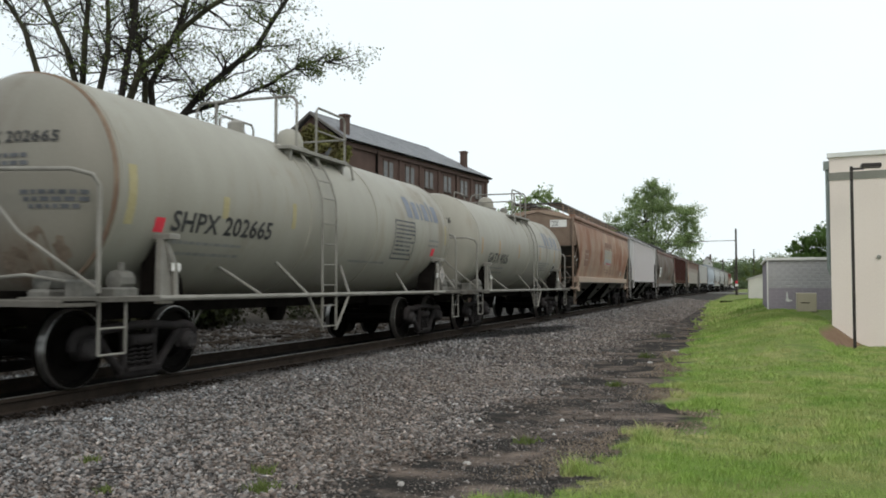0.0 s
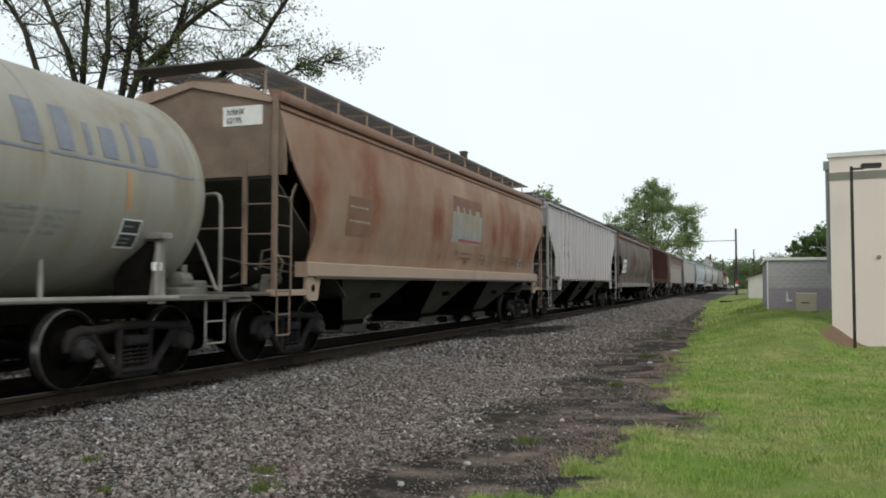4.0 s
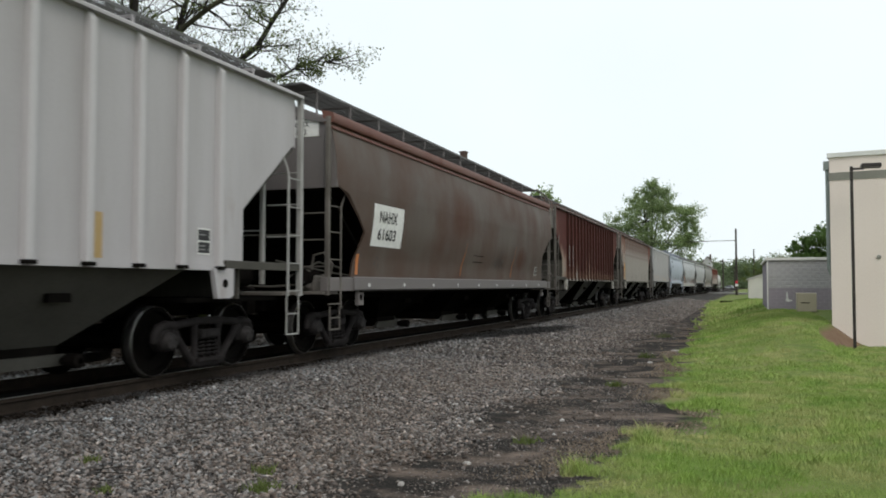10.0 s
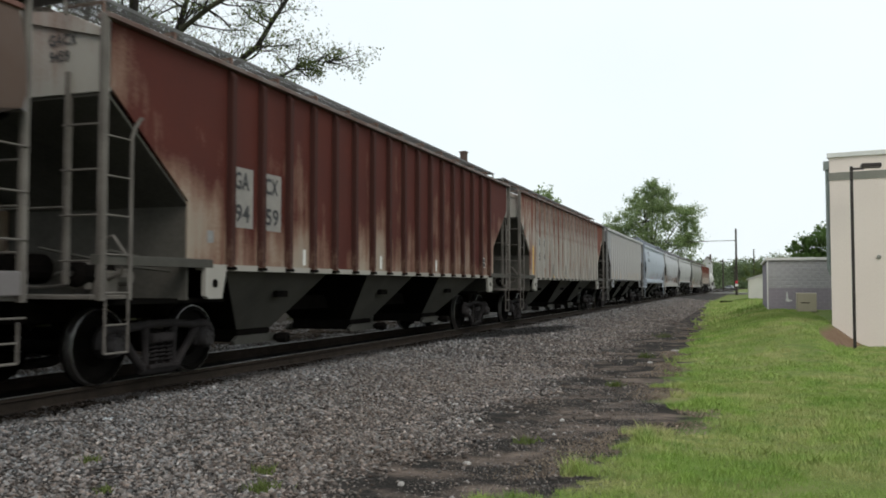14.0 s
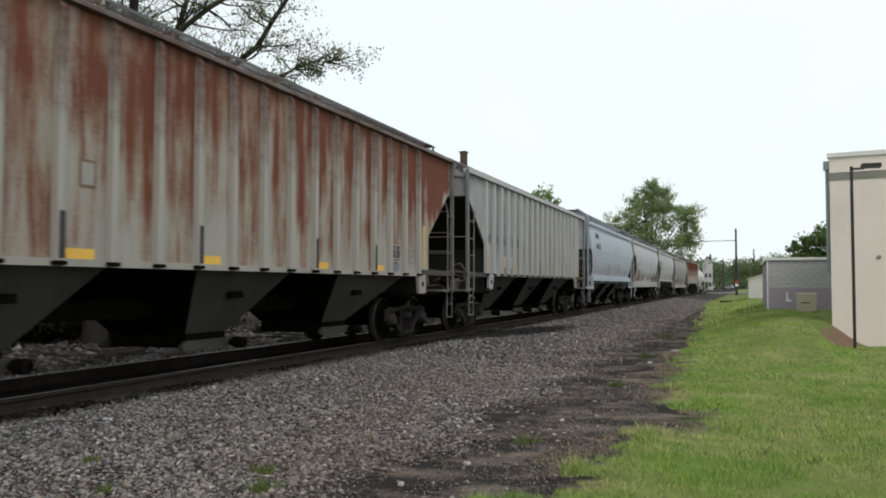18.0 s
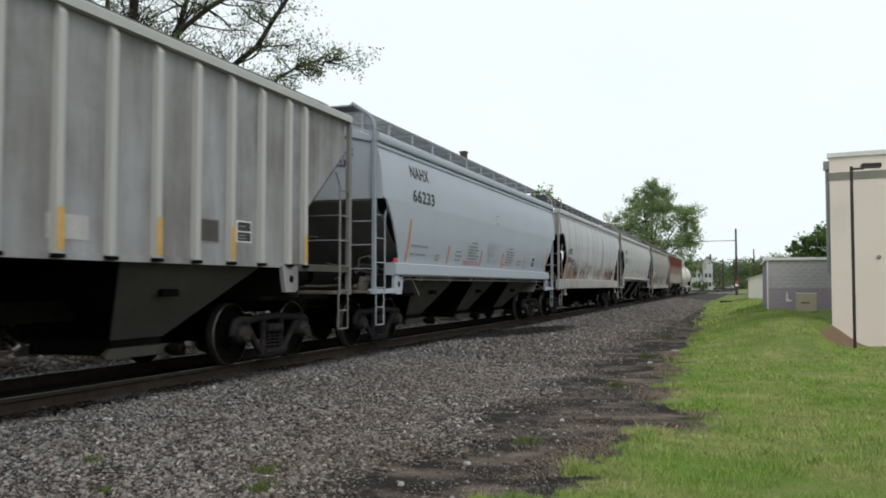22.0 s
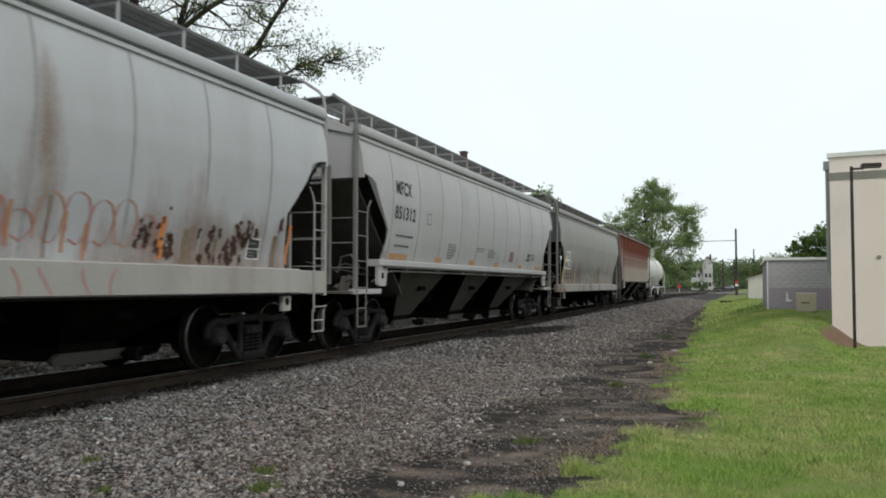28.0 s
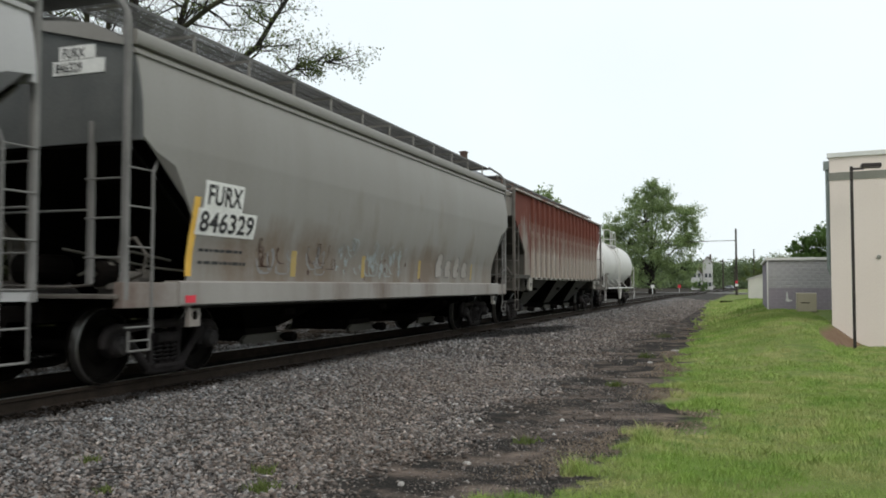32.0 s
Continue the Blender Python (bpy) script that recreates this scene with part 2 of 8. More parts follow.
def make_side_frame():
    """A cast side frame with rounded members: a bowed top, slanting struts, two columns and a spring seat."""
    g = Geo()
    top = [(-1.10, 0.44), (-1.09, 0.55), (-1.02, 0.635), (-0.88, 0.665), (-0.70, 0.655), (-0.45, 0.675), (-0.25, 0.695), (0.25, 0.695), (0.45, 0.675), (0.70, 0.655), (0.88, 0.665), (1.02, 0.635), (1.09, 0.55), (1.10, 0.44)]
    g.tube([(0, y, z) for y, z in top], [0.05, 0.058, 0.064, 0.066, 0.06, 0.056, 0.058, 0.058, 0.056, 0.06, 0.066, 0.064, 0.058, 0.05], 10)
    for s in (-1, 1):
        g.tube([(0, s * y, z) for y, z in ((0.76, 0.60), (0.66, 0.50), (0.47, 0.30), (0.36, 0.18), (0.22, 0.135))], [0.07, 0.06, 0.052, 0.058, 0.06], 10)
        g.tube([(0, s * y, z) for y, z in ((0.76, 0.62), (0.745, 0.50), (0.75, 0.38))], [0.06, 0.05, 0.035], 8)
        g.tube([(0, s * y, z) for y, z in ((0.275, 0.14), (0.265, 0.40), (0.275, 0.66))], [0.055, 0.042, 0.055], 8)
        g.spin_x([(-0.10, 0.15), (0.04, 0.15), (0.06, 0.135)], 18, s * 0.90, 0.47)
    g.tube([(0, -0.36, 0.14), (0, -0.2, 0.12), (0, 0.2, 0.12), (0, 0.36, 0.14)], [0.06, 0.07, 0.07, 0.06], 10)
    g.prism_x([(-0.30, 0.15), (0.30, 0.15), (0.30, 0.195), (-0.30, 0.195)], -0.11, 0.11)
    g.box(-0.085, 0.10, -0.22, 0.22, 0.47, 0.58, 0.02).box(0.10, 0.115, -0.14, 0.14, 0.49, 0.56, 0.005)
    return g.mesh("side_frame", TRUCK, True)


def make_bearing_cap():
    g = Geo().spin_x([(0.05, 0.12), (0.10, 0.12), (0.12, 0.105), (0.14, 0.10), (0.145, 0.04)], 20)
    for k in range(3):
        a = 2.1 * k + 0.5
        g.spin_x([(0.13, 0.024), (0.16, 0.024), (0.163, 0.01)], 6, 0.065 * math.cos(a), 0.065 * math.sin(a))
    return g.mesh("bearing_cap", GEAR_CAP, True)


def make_spring():
    g = Geo()
    path = [(0.055 * math.cos(a), 0.055 * math.sin(a), 0.20 + 0.26 * a / (2 * math.pi * 5)) for a in (2 * math.pi * k / 8 for k in range(41))]
    g.tube(path, 0.016, 5)
    return g.mesh("spring", TRUCK, True)


GEAR_CAP = surface("bearing_steel", (0.02, 0.019, 0.019), (0.055, 0.05, 0.05), 5, 50, 0.7, 0.2, 0.4, spec=0.1)
WHEELSET, SIDE_FRAME, SPRING, CAP = make_wheelset(), make_side_frame(), make_spring(), make_bearing_cap()
WHEELSETS = []


def add_truck(car, y):
    truck = new("truck")
    truck.parent = car
    truck.location = (0, y, 0)
    g = Geo().box(-0.95, 0.95, -0.2, 0.2, 0.42, 0.62, 0.03).box(-0.5, 0.5, -0.3, 0.3, 0.58, 0.72, 0.03)
    g.box(-0.75, 0.75, -0.42, -0.34, 0.30, 0.42).box(-0.75, 0.75, 0.34, 0.42, 0.30, 0.42)
    me = g.mesh("truck_bolster", SHADED_GRIT)
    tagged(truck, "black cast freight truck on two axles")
    part("bolster", me, SHADED_GRIT, truck)
    for s in (-1, 1):
        part("side_frame", SIDE_FRAME, TRUCK, truck, at=(s * 1.0, 0, 0))
        for q in (-0.89, 0.89):
            cap = part("bearing_cap", CAP, GEAR_CAP, truck, at=(s * 1.0, q, 0.457))
            cap.rotation_euler = (0, 0, 0 if s > 0 else math.pi)
        for q in (-0.14, 0.0, 0.14):
            part("spring", SPRING, TRUCK, truck, at=(s * 1.0, q, 0))
        w = part("wheelset", WHEELSET, WHEEL, truck)
        w.matrix_parent_inverse = Matrix.Translation((0, s * 0.89, 0.457))
        WHEELSETS.append(w)
        # brake shoes hang beside each wheel
        for x in (-0.79, 0.79):
            part("brake_shoe", Geo().box(x - 0.05, x + 0.05, s * 0.38 - 0.03, s * 0.38 + 0.03, 0.32, 0.58, 0.01), SHADED_GRIT, truck)
    return truck


def make_coupler():
    g = Geo()
    g.box(-0.09, 0.09, -0.62, 0.35, 0.76, 0.94, 0.02)
    g.prism_y([(-0.20, 0.70), (0.16, 0.70), (0.20, 0.78), (0.20, 0.94), (0.14, 1.0), (-0.20, 1.0)], -0.80, -0.56)
    g.tube([(0.0, -0.68, 0.6), (0.0, -0.68, 1.08)], 0.04, 8)
    return g.mesh("coupler", SHADED_GRIT)


def make_hose():
    g = Geo()
    g.tube([(0.28, -0.35, 0.82), (0.28, -0.45, 0.62), (0.22, -0.56, 0.42), (0.12, -0.66, 0.36), (0.02, -0.74, 0.40)], 0.022, 6)
    return g.mesh("air_hose", SHADED_GRIT, True)


COUPLER, HOSE = make_coupler(), make_hose()


def add_couplers(car, half):
    for s in (-1, 1):
        for me, nm in ((COUPLER, "coupler"), (HOSE, "air_hose")):
            ob = part(nm, me, SHADED_GRIT, car)
            ob.location = (0, s * half, 0)
            ob.rotation_euler = (0, 0, 0 if s < 0 else math.pi)


RUNG = {}


def add_ladder(car, x, y, z0, z1, width, material, rungs, along=True, r=0.016, name="ladder"):
    """Two stiles and separate rungs. along: the rungs lie along the car."""
    g = Geo()
    dy, dx = (width, 0) if along else (0, width)
    for k in (0, 1):
        a, b = x + dx * k, y + dy * k
        g.box(a - r, a + r, b - r, b + r, z0, z1)
    lad = part(name, g, material, car)
    key = (round(width, 3), along, material.name)
    if key not in RUNG:
        RUNG[key] = Geo().tube([(0, 0, 0), (dx, dy, 0)], 0.011, 6).mesh("rung", material)
    for i in range(rungs):
        part("rung", RUNG[key], material, lad, at=(x + 0.015 * (1 if x > 0 else -1), y, z0 + 0.08 + (z1 - z0 - 0.16) * i / max(1, rungs - 1)))
    return lad


def add_step(car, x, y, material, z0=0.42, z1=1.05, width=0.36):
    g = Geo()
    for s in (0, 1):
        g.tube([(x, y + width * s, z1), (x, y + width * s, z0)], 0.014, 6)
    g.tube([(x, y, z0), (x, y + width, z0)], 0.014, 6)
    g.tube([(x, y, (z0 + z1) / 2), (x, y + width, (z0 + z1) / 2)], 0.012, 6)
    return part("stirrup_step", g, material, car)


def add_brake_gear(car, y, material):
    wheel = part("brake_wheel", Geo().tube([(0.28 * math.cos(a), 0, 0.28 * math.sin(a)) for a in (2 * math.pi * k / 20 for k in range(21))], 0.018, 6, False)
                 .tube([(-0.27, 0, 0), (0.27, 0, 0)], 0.014, 5).tube([(0, 0, -0.27), (0, 0, 0.27)], 0.014, 5).box(-0.06, 0.06, -0.02, 0.14, -0.06, 0.06), material, car, "round steel hand brake wheel")
    wheel.location = (-0.6, y, 2.5)


# ---------------- the train: covered hopper cars ----------------
def lerp_table(table, z):
    for (z0, a), (z1, b) in zip(table, table[1:]):
        if z <= z1:
            return a + (b - a) * max(0.0, (z - z0)) / (z1 - z0)
    return table[-1][1]


BULGE = [(0.9, 1.46), (1.3, 1.46), (1.65, 1.48), (2.0, 1.56), (2.4, 1.62), (2.9, 1.655), (3.3, 1.64), (3.65, 1.59), (3.95, 1.50)]
SMOOTH_CUT = [(0.9, 1.02), (1.3, 1.05), (1.62, 1.12), (2.15, 1.42), (2.78, 0.62), (2.86, 0.20), (3.0, 0.15), (9, 0.15)]
ROUND_CUT = [(0.9, 1.08), (1.5, 1.12), (1.8, 1.20), (2.05, 1.25), (2.25, 1.22), (2.5, 1.02), (2.7, 0.76), (2.9, 0.50), (3.1, 0.34), (3.4, 0.22), (3.7, 0.16), (9, 0.15)]
STRAIGHT_CUT = [(0.9, 1.34), (1.62, 1.33), (1.80, 1.27), (2.72, 0.50), (2.84, 0.34), (2.88, 0.16), (9, 0.15)]
STEEP_CUT = [(0.9, 1.22), (1.3, 1.26), (1.75, 1.30), (2.05, 1.22), (2.62, 0.78), (2.74, 0.42), (2.88, 0.18), (9, 0.15)]
HIGH_CUT = [(0.9, 1.16), (1.3, 1.18), (1.62, 1.24), (2.10, 1.36), (2.26, 1.36), (2.80, 0.86), (2.98, 0.74), (3.10, 0.68), (3.17, 0.50), (3.22, 0.15), (9, 0.15)]
RIBBED_CUT = [(1.44, 1.58), (2.25, 1.58), (3.38, 0.18), (9, 0.18)]


def grating(s, y0, y1, z, wide=0.021):
    """An open walkway of bearing bars and close cross bars."""
    g = Geo()
    for k in range(5):
        x = s * (0.26 + 0.75 * k / 4)
        g.box(x - 0.005, x + 0.005, y0, y1, z - 0.022, z)
    n = int((y1 - y0) / 0.07)
    for i in range(n):
        y = y0 + (y1 - y0) * i / (n - 1)
        g.box(*span(s * 0.25, s * 1.02), y - wide, y + wide, z - 0.014, z - 0.005)
    return g


def span(a, b):
    return min(a, b), max(a, b)


PALE_BOARDS = {"gear_blue_grey"}


def hopper_body(car, L, style, paint, frame_paint, under, seams=(), sill=(1.30, 1.58), bays=3, ribs=(2.46, 0.80), cut=None, zc=None, top=3.97, chord_paint=None, sill_paint=None, end_paint=None, rib_paint=None, gear=None, chord=0.20, slope=None, bows=(0.0, 0.0), board=None, mesh=0.015, pipe=False, stanchions=True):
    """The body of a covered hopper, its front end at y = -L / 2."""
    h = L / 2
    smooth = style == "smooth"
    gear = gear or frame_paint
    peak = top + chord - 0.20
    chord_paint, sill_paint, end_paint = chord_paint or frame_paint, sill_paint or frame_paint, end_paint or frame_paint
    side = (lambda z: lerp_table(BULGE, z)) if smooth else (lambda z: 1.50)
    cut = cut or (SMOOTH_CUT if smooth else RIBBED_CUT)
    zc = zc or (2.84 if smooth else 3.33)
    low = sill[1] - 0.02 if smooth else sill[0]
    zs = sorted({low, top} | {z for z, _ in cut if low < z < top} | {low + (top - low) * i / 12 for i in range(1, 12)}) if smooth else sorted({low, 2.8, top} | {z for z, _ in cut if low < z < top})
    for s in (-1, 1):
        edge = lambda z: -h + lerp_table(cut, z)
        ring = [(side(z), z, edge(z)) for z in zs] + [(side(z) - 0.03, z, edge(z)) for z in reversed(zs)]
        g = Geo().loft([[(s * x, e, z) for x, z, e in ring], [(s * x, -e, z) for x, z, e in ring]], True, True)
        part("side_sheet", g, paint, car, smooth=smooth)
        if smooth:
            # welded panel seams, a few millimetres proud
            if seams:
                zz = [z for z in zs if z > low - 0.01]
                sm = Geo().loft([[(s * (side(z) + 0.001), -0.022, z), (s * (side(z) + 0.006), -0.008, z), (s * (side(z) + 0.006), 0.008, z), (s * (side(z) + 0.001), 0.022, z)] for z in zz], False).mesh("panel_seam", SEAM, True)
                for y in seams:
                    part("panel_seam", sm, SEAM, car, at=(0, -h + y, 0))
            roll = [(1.565 + 0.033 * math.cos(a), top + 0.055 + 0.09 * math.sin(a)) for a in (-1.2, -0.8, -0.4, 0.0, 0.4, 0.8, 1.2)]
            part("top_chord", Geo().prism_y([(s * x, z) for x, z in [(1.40, top - 0.045)] + roll + [(1.50, top + 0.165), (1.36, top + 0.19)]], -h + 0.12, h - 0.12), chord_paint, car, smooth=True)
            part("chord_lip", Geo().prism_y([(s * x, z) for x, z in ((1.44, top - 0.13), (1.545, top - 0.135), (1.566, top - 0.125), (1.566, top - 0.085), (1.55, top - 0.07), (1.44, top - 0.07))], -h + 0.13, h - 0.13), chord_paint, car)
            part("side_sill", Geo().prism_y([(s * 1.36, sill[0]), (s * 1.58, sill[0]), (s * 1.60, sill[0] + 0.02), (s * 1.60, sill[1] - 0.02), (s * 1.56, sill[1]), (s * 1.36, sill[1])], -h + 0.95, h - 0.95), sill_paint, car)
            part("sill_flange", Geo().box(*span(s * 1.40, s * 1.615), -h + 1.2, h - 1.2, sill[0] - 0.03, sill[0] + 0.002), under, car)
        else:
            part("top_chord", Geo().box(*span(s * 1.42, s * 1.60), -h + 0.04, h - 0.04, top, top + chord, 0.015), chord_paint, car)
            rib_paint = rib_paint or paint
            rib = Geo().loft([[(s * 1.499, -0.055, z), (s * (x - 0.012), -0.050, z), (s * x, -0.038, z), (s * x, 0.038, z), (s * (x - 0.012), 0.050, z), (s * 1.499, 0.055, z)] for z, x in ((sill[0] - 0.004, 1.592), (sill[0] + 0.02, 1.592), (top - 0.09, 1.592), (top + 0.0, 1.535))], False).mesh("rib", rib_paint)
            foot = Geo().box(*span(s * 1.50, s * 1.605), -0.078, 0.078, sill[0] - 0.05, sill[0] - 0.006, 0.008).mesh("rib_foot", SHADED_GRIT)
            y = ribs[0]
            while y < L - cut[1][1] + 0.02:
                one = part("rib", rib, rib_paint, car, at=(0, -h + y, 0))
                part("rib_foot", foot, SHADED_GRIT, one)
                y = L - ribs[0] if y < L - ribs[0] - 0.01 < y + ribs[1] and ribs[0] < 2 else y + ribs[1]
            part("side_sill", Geo().box(*span(s * 1.40, s * 1.53), -h + 1.9, h - 1.9, sill[0] - 0.06, sill[0] + 0.02), sill_paint, car)
        for e in (-1, 1):
            # corner posts, ladders, steps and the plate over the truck
            yc = e * (h - 0.05)
            if smooth:
                part("corner_post", Geo().box(*span(s * 1.49, s * 1.565), yc - 0.038, yc + 0.038, 1.02, top + 0.06, 0.01), gear, car)
                r = bows[0 if e < 0 else 1]
                if r:
                    part("end_bow", Geo().tube([(s * 1.53, yc, top - 0.3), (s * 1.53, yc, top + 0.22), (s * 1.50, yc, top + 0.34), (s * 1.41, yc, top + 0.46), (s * 1.05, yc, top + 0.70)], r, 8), gear, car, smooth=True)
            else:
                part("corner_post", Geo().box(*span(s * 1.49, s * 1.575), yc - 0.043, yc + 0.043, 1.02, peak + 0.18, 0.012), gear, car)
            yo = e * (h - 0.46)
            zb = min(sill[0] - 0.28, 1.08) if smooth else 1.04
            zt = 2.60 if smooth else 2.95
            wide = 0.016 if smooth else 0.023
            lad = part("ladder", Geo().loft([[(s * 1.56, p - wide, z), (s * 1.58, p - wide, z), (s * 1.58, p + wide, z), (s * 1.56, p + wide, z)] for p, z in ((yo, zb - 0.02), (yo, zt - 0.10), (yo - e * 0.05, zt + 0.02), (yo - e * 0.16, zt + 0.16))], True, True), gear, car)
            key = (s, e, gear.name)
            if key not in RUNG:
                RUNG[key] = Geo().tube([(s * 1.565, 0, 0), (s * 1.565, e * 0.43, 0)], 0.012, 6).mesh("rung", gear)
            for z in ((zb + 0.06, 1.62, 2.08, 2.52) if smooth else (1.10, 1.52, 1.95, 2.38, 2.82)):
                part("rung", RUNG[key], gear, lad, at=(0, yo, z))
            add_step(car, s * 1.55, min(yo, yo + e * 0.36), gear, 0.44, zb + 0.02)
            w = 1.30 if smooth else 2.2
            z1 = sill[0] + 0.02 if smooth else sill[0] - 0.03
            z0 = z1 - 0.40 if sill[0] > 1.2 else z1 - 0.28
            pts = [(-0.42, z1), (-0.42, z0 + 0.04), (-0.34, z0), (-0.06, z0), (0.04, z1)] if sill[0] > 1.2 else [(-0.22, z1), (-0.22, z0), (0.0, z0), (0.0, z1)]
            pad = part("jacking_plate", Geo().prism_x([(e * (h - w - 0.1) - e * a, z) for a, z in pts], s * 1.50, s * 1.565), sill_paint, car)
            part("plate_hole", Geo().spin_x([(s * 1.566, 0.06), (s * 1.571, 0.06)], 12, e * (h - w + (0.12 if sill[0] > 1.2 else 0.01)), (z0 + z1) / 2), SHADED_GRIT, pad)
            zo = (sill[0], sill[1] - 0.02) if smooth and sill[0] < 1.25 else (1.03, 1.12) if smooth else (1.41, 1.52)
            part("outer_sill", Geo().box(*span(s * 1.42, s * 1.56), *span(e * h, e * (h - w + 0.15)), zo[0], zo[1], 0.01), sill_paint if smooth else UNDER_GREY, car)
    # roof, ends, slope sheets
    roof = [(-1.46, peak + 0.02), (-0.95, peak + 0.27), (0.0, peak + 0.40), (0.95, peak + 0.27), (1.46, peak + 0.02), (1.40, peak - 0.03), (0, peak + 0.3), (-1.40, peak - 0.03)]
    part("roof", Geo().prism_y(roof, -h + 0.1, h - 0.1), frame_paint, car)
    for e in (-1, 1):
        y = e * (h - 0.17)
        rim = [(side(z) - 0.005, z) for z in (zc, zc + 0.2, zc + 0.45, zc + 0.7, peak - 0.08, peak + 0.02)]
        out = rim + [(0.95, peak + 0.27), (0, peak + 0.40), (-0.95, peak + 0.27)] + [(-x, z) for x, z in reversed(rim)]
        part("end_panel", Geo().prism_y(out, y - 0.025, y + 0.025), end_paint, car)
        y2 = e * (h - (cut[1][1] + 0.03 if not smooth else 2.62 if zc < 3 else 2.45))
        zl = 1.0 if smooth else 2.22
        if not smooth:
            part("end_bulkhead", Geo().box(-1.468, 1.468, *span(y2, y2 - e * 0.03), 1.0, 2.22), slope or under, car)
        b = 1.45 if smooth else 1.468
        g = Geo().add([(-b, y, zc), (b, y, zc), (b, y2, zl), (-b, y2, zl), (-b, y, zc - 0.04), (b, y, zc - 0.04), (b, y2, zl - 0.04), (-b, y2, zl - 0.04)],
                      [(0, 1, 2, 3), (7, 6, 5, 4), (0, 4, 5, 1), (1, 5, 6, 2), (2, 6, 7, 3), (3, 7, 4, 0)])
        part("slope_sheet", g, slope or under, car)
        for x in (-0.95, 0.95) if stanchions else ():
            part("end_stanchion", Geo().box(x - 0.032, x + 0.032, y - 0.06, y + 0.02, 1.2, zc + 0.25, 0.01), gear, car)
        part("end_platform", Geo().box(-1.50, 1.50, *span(e * (h + 0.06), e * (h - 0.5)), 1.035, 1.08, 0.01), GEAR_DIRTY, car)
        for x in (-1.5, 0.95) if stanchions else ():
            for z in (1.50, 1.95, 2.40) if smooth else (1.45, 1.95, 2.45, 2.95):
                part("end_rung", Geo().tube([(x, e * (h - 0.06), z), (x + 0.55, e * (h - 0.06), z)], 0.012, 6), gear, car)
        part("grab_iron", Geo().tube([(-0.95, e * (h - 0.10), 2.05), (0.95, e * (h - 0.10), 2.05)], 0.013, 6), gear, car)
        if not stanchions:
            for z in (1.52, 2.42):
                part("grab_iron", Geo().tube([(-1.5, e * (h - 0.06), z), (1.5, e * (h - 0.06), z)], 0.013, 6), gear, car)
        part("shear_plate", Geo().box(-1.35, 1.35, *span(e * (h - 0.4), e * (h - 2.6)), 0.96, 1.02), UNDER_SHADE, car)
        part("brake_cylinder", Geo().spin_y([(e * (h - 0.95), 0.16), (e * (h - 0.45), 0.16), (e * (h - 0.40), 0.08)], 14, 0.8, 1.32), SHADED_GRIT, car)
        part("air_reservoir", Geo().spin_y([(e * (h - 1.5), 0.05), (e * (h - 1.45), 0.2), (e * (h - 0.75), 0.2), (e * (h - 0.7), 0.05)], 14, -0.7, 1.4), SHADED_GRIT, car)
        part("brake_rod", Geo().tube([(0.5, e * (h - 0.45), 1.3), (0.9, e * (h - 0.9), 1.6), (1.1, e * (h - 1.4), 1.5)], 0.02, 6), UNDER_GREY, car)
    add_brake_gear(car, -h - 0.04, gear)
    rig = part("control_valve", Geo().box(0.62, 0.98, -h + 0.62, -h + 0.98, 1.08, 1.36, 0.03).box(0.68, 0.92, -h + 0.50, -h + 0.62, 1.14, 1.46, 0.03).spin_y([(-h + 1.0, 0.05), (-h + 1.02, 0.11), (-h + 1.30, 0.11), (-h + 1.32, 0.05)], 12, 0.82, 1.28), GEAR_DIRTY, car, "dusty brake control valve")
    part("valve_cap", Geo().spin_y([(-h + 0.40, 0.03), (-h + 0.42, 0.09), (-h + 0.50, 0.10)], 12, 0.80, 1.32), GEAR_DIRTY, rig)
    part("brake_pipe", Geo().tube([(0.95, -h + 0.8, 1.25), (1.20, -h + 0.75, 1.32), (1.28, -h + 0.72, 1.55), (1.12, -h + 0.70, 1.76), (0.92, -h + 0.70, 1.72), (0.86, -h + 0.72, 1.45)], 0.022, 6), GEAR_DIRTY, car, smooth=True)
    part("brake_pipe", Geo().tube([(-1.2, -h + 0.6, 1.18), (0.2, -h + 0.55, 1.16), (0.62, -h + 0.75, 1.2)], 0.02, 6), GEAR_DIRTY, car, smooth=True)
    part("brake_lever", Geo().tube([(0.35, -h + 0.35, 1.62), (1.15, -h + 1.05, 1.40), (1.30, -h + 1.5, 1.36)], 0.018, 5), UNDER_GREY, car)
    if pipe:
        # a train line clipped below the sill
        ya, yb, zp = -h + 1.75, h - 1.75, sill[0] - 0.08
        line = part("train_line", Geo().tube([(1.30, ya - 0.5, zp - 0.22), (1.44, ya - 0.2, zp - 0.05), (1.50, ya, zp), (1.50, yb, zp)], 0.018, 6), GEAR_WHITE, car, smooth=True)
        clip = Geo().box(1.47, 1.53, -0.03, 0.03, zp - 0.028, zp + 0.08, 0.01).mesh("pipe_clip", GEAR_WHITE)
        for i in range(7):
            part("pipe_clip", clip, GEAR_WHITE, line, at=(0, ya + 0.8 + (yb - ya - 1.6) * i / 6, 0))
    part("centre_sill", Geo().box(-0.28, 0.28, -h + 0.1, h - 0.1, 0.74, 1.0, 0.02), SHADED_GRIT, car)
    # discharge hoppers, their slopes coloured near black to hold the shade
    y0, y1 = -h + 2.45, h - 2.45
    w = (y1 - y0) / bays
    for i in range(bays):
        a, b = y0 + w * i, y0 + w * (i + 1)
        m = (a + b) / 2
        a, b = a + (0.72 if i else 0.0), b - (0.72 if i < bays - 1 else 0.0)
        zt = sill[0] + 0.06
        t = [(-1.44, a + 0.02), (1.44, a + 0.02), (1.44, b - 0.02), (-1.44, b - 0.02)]
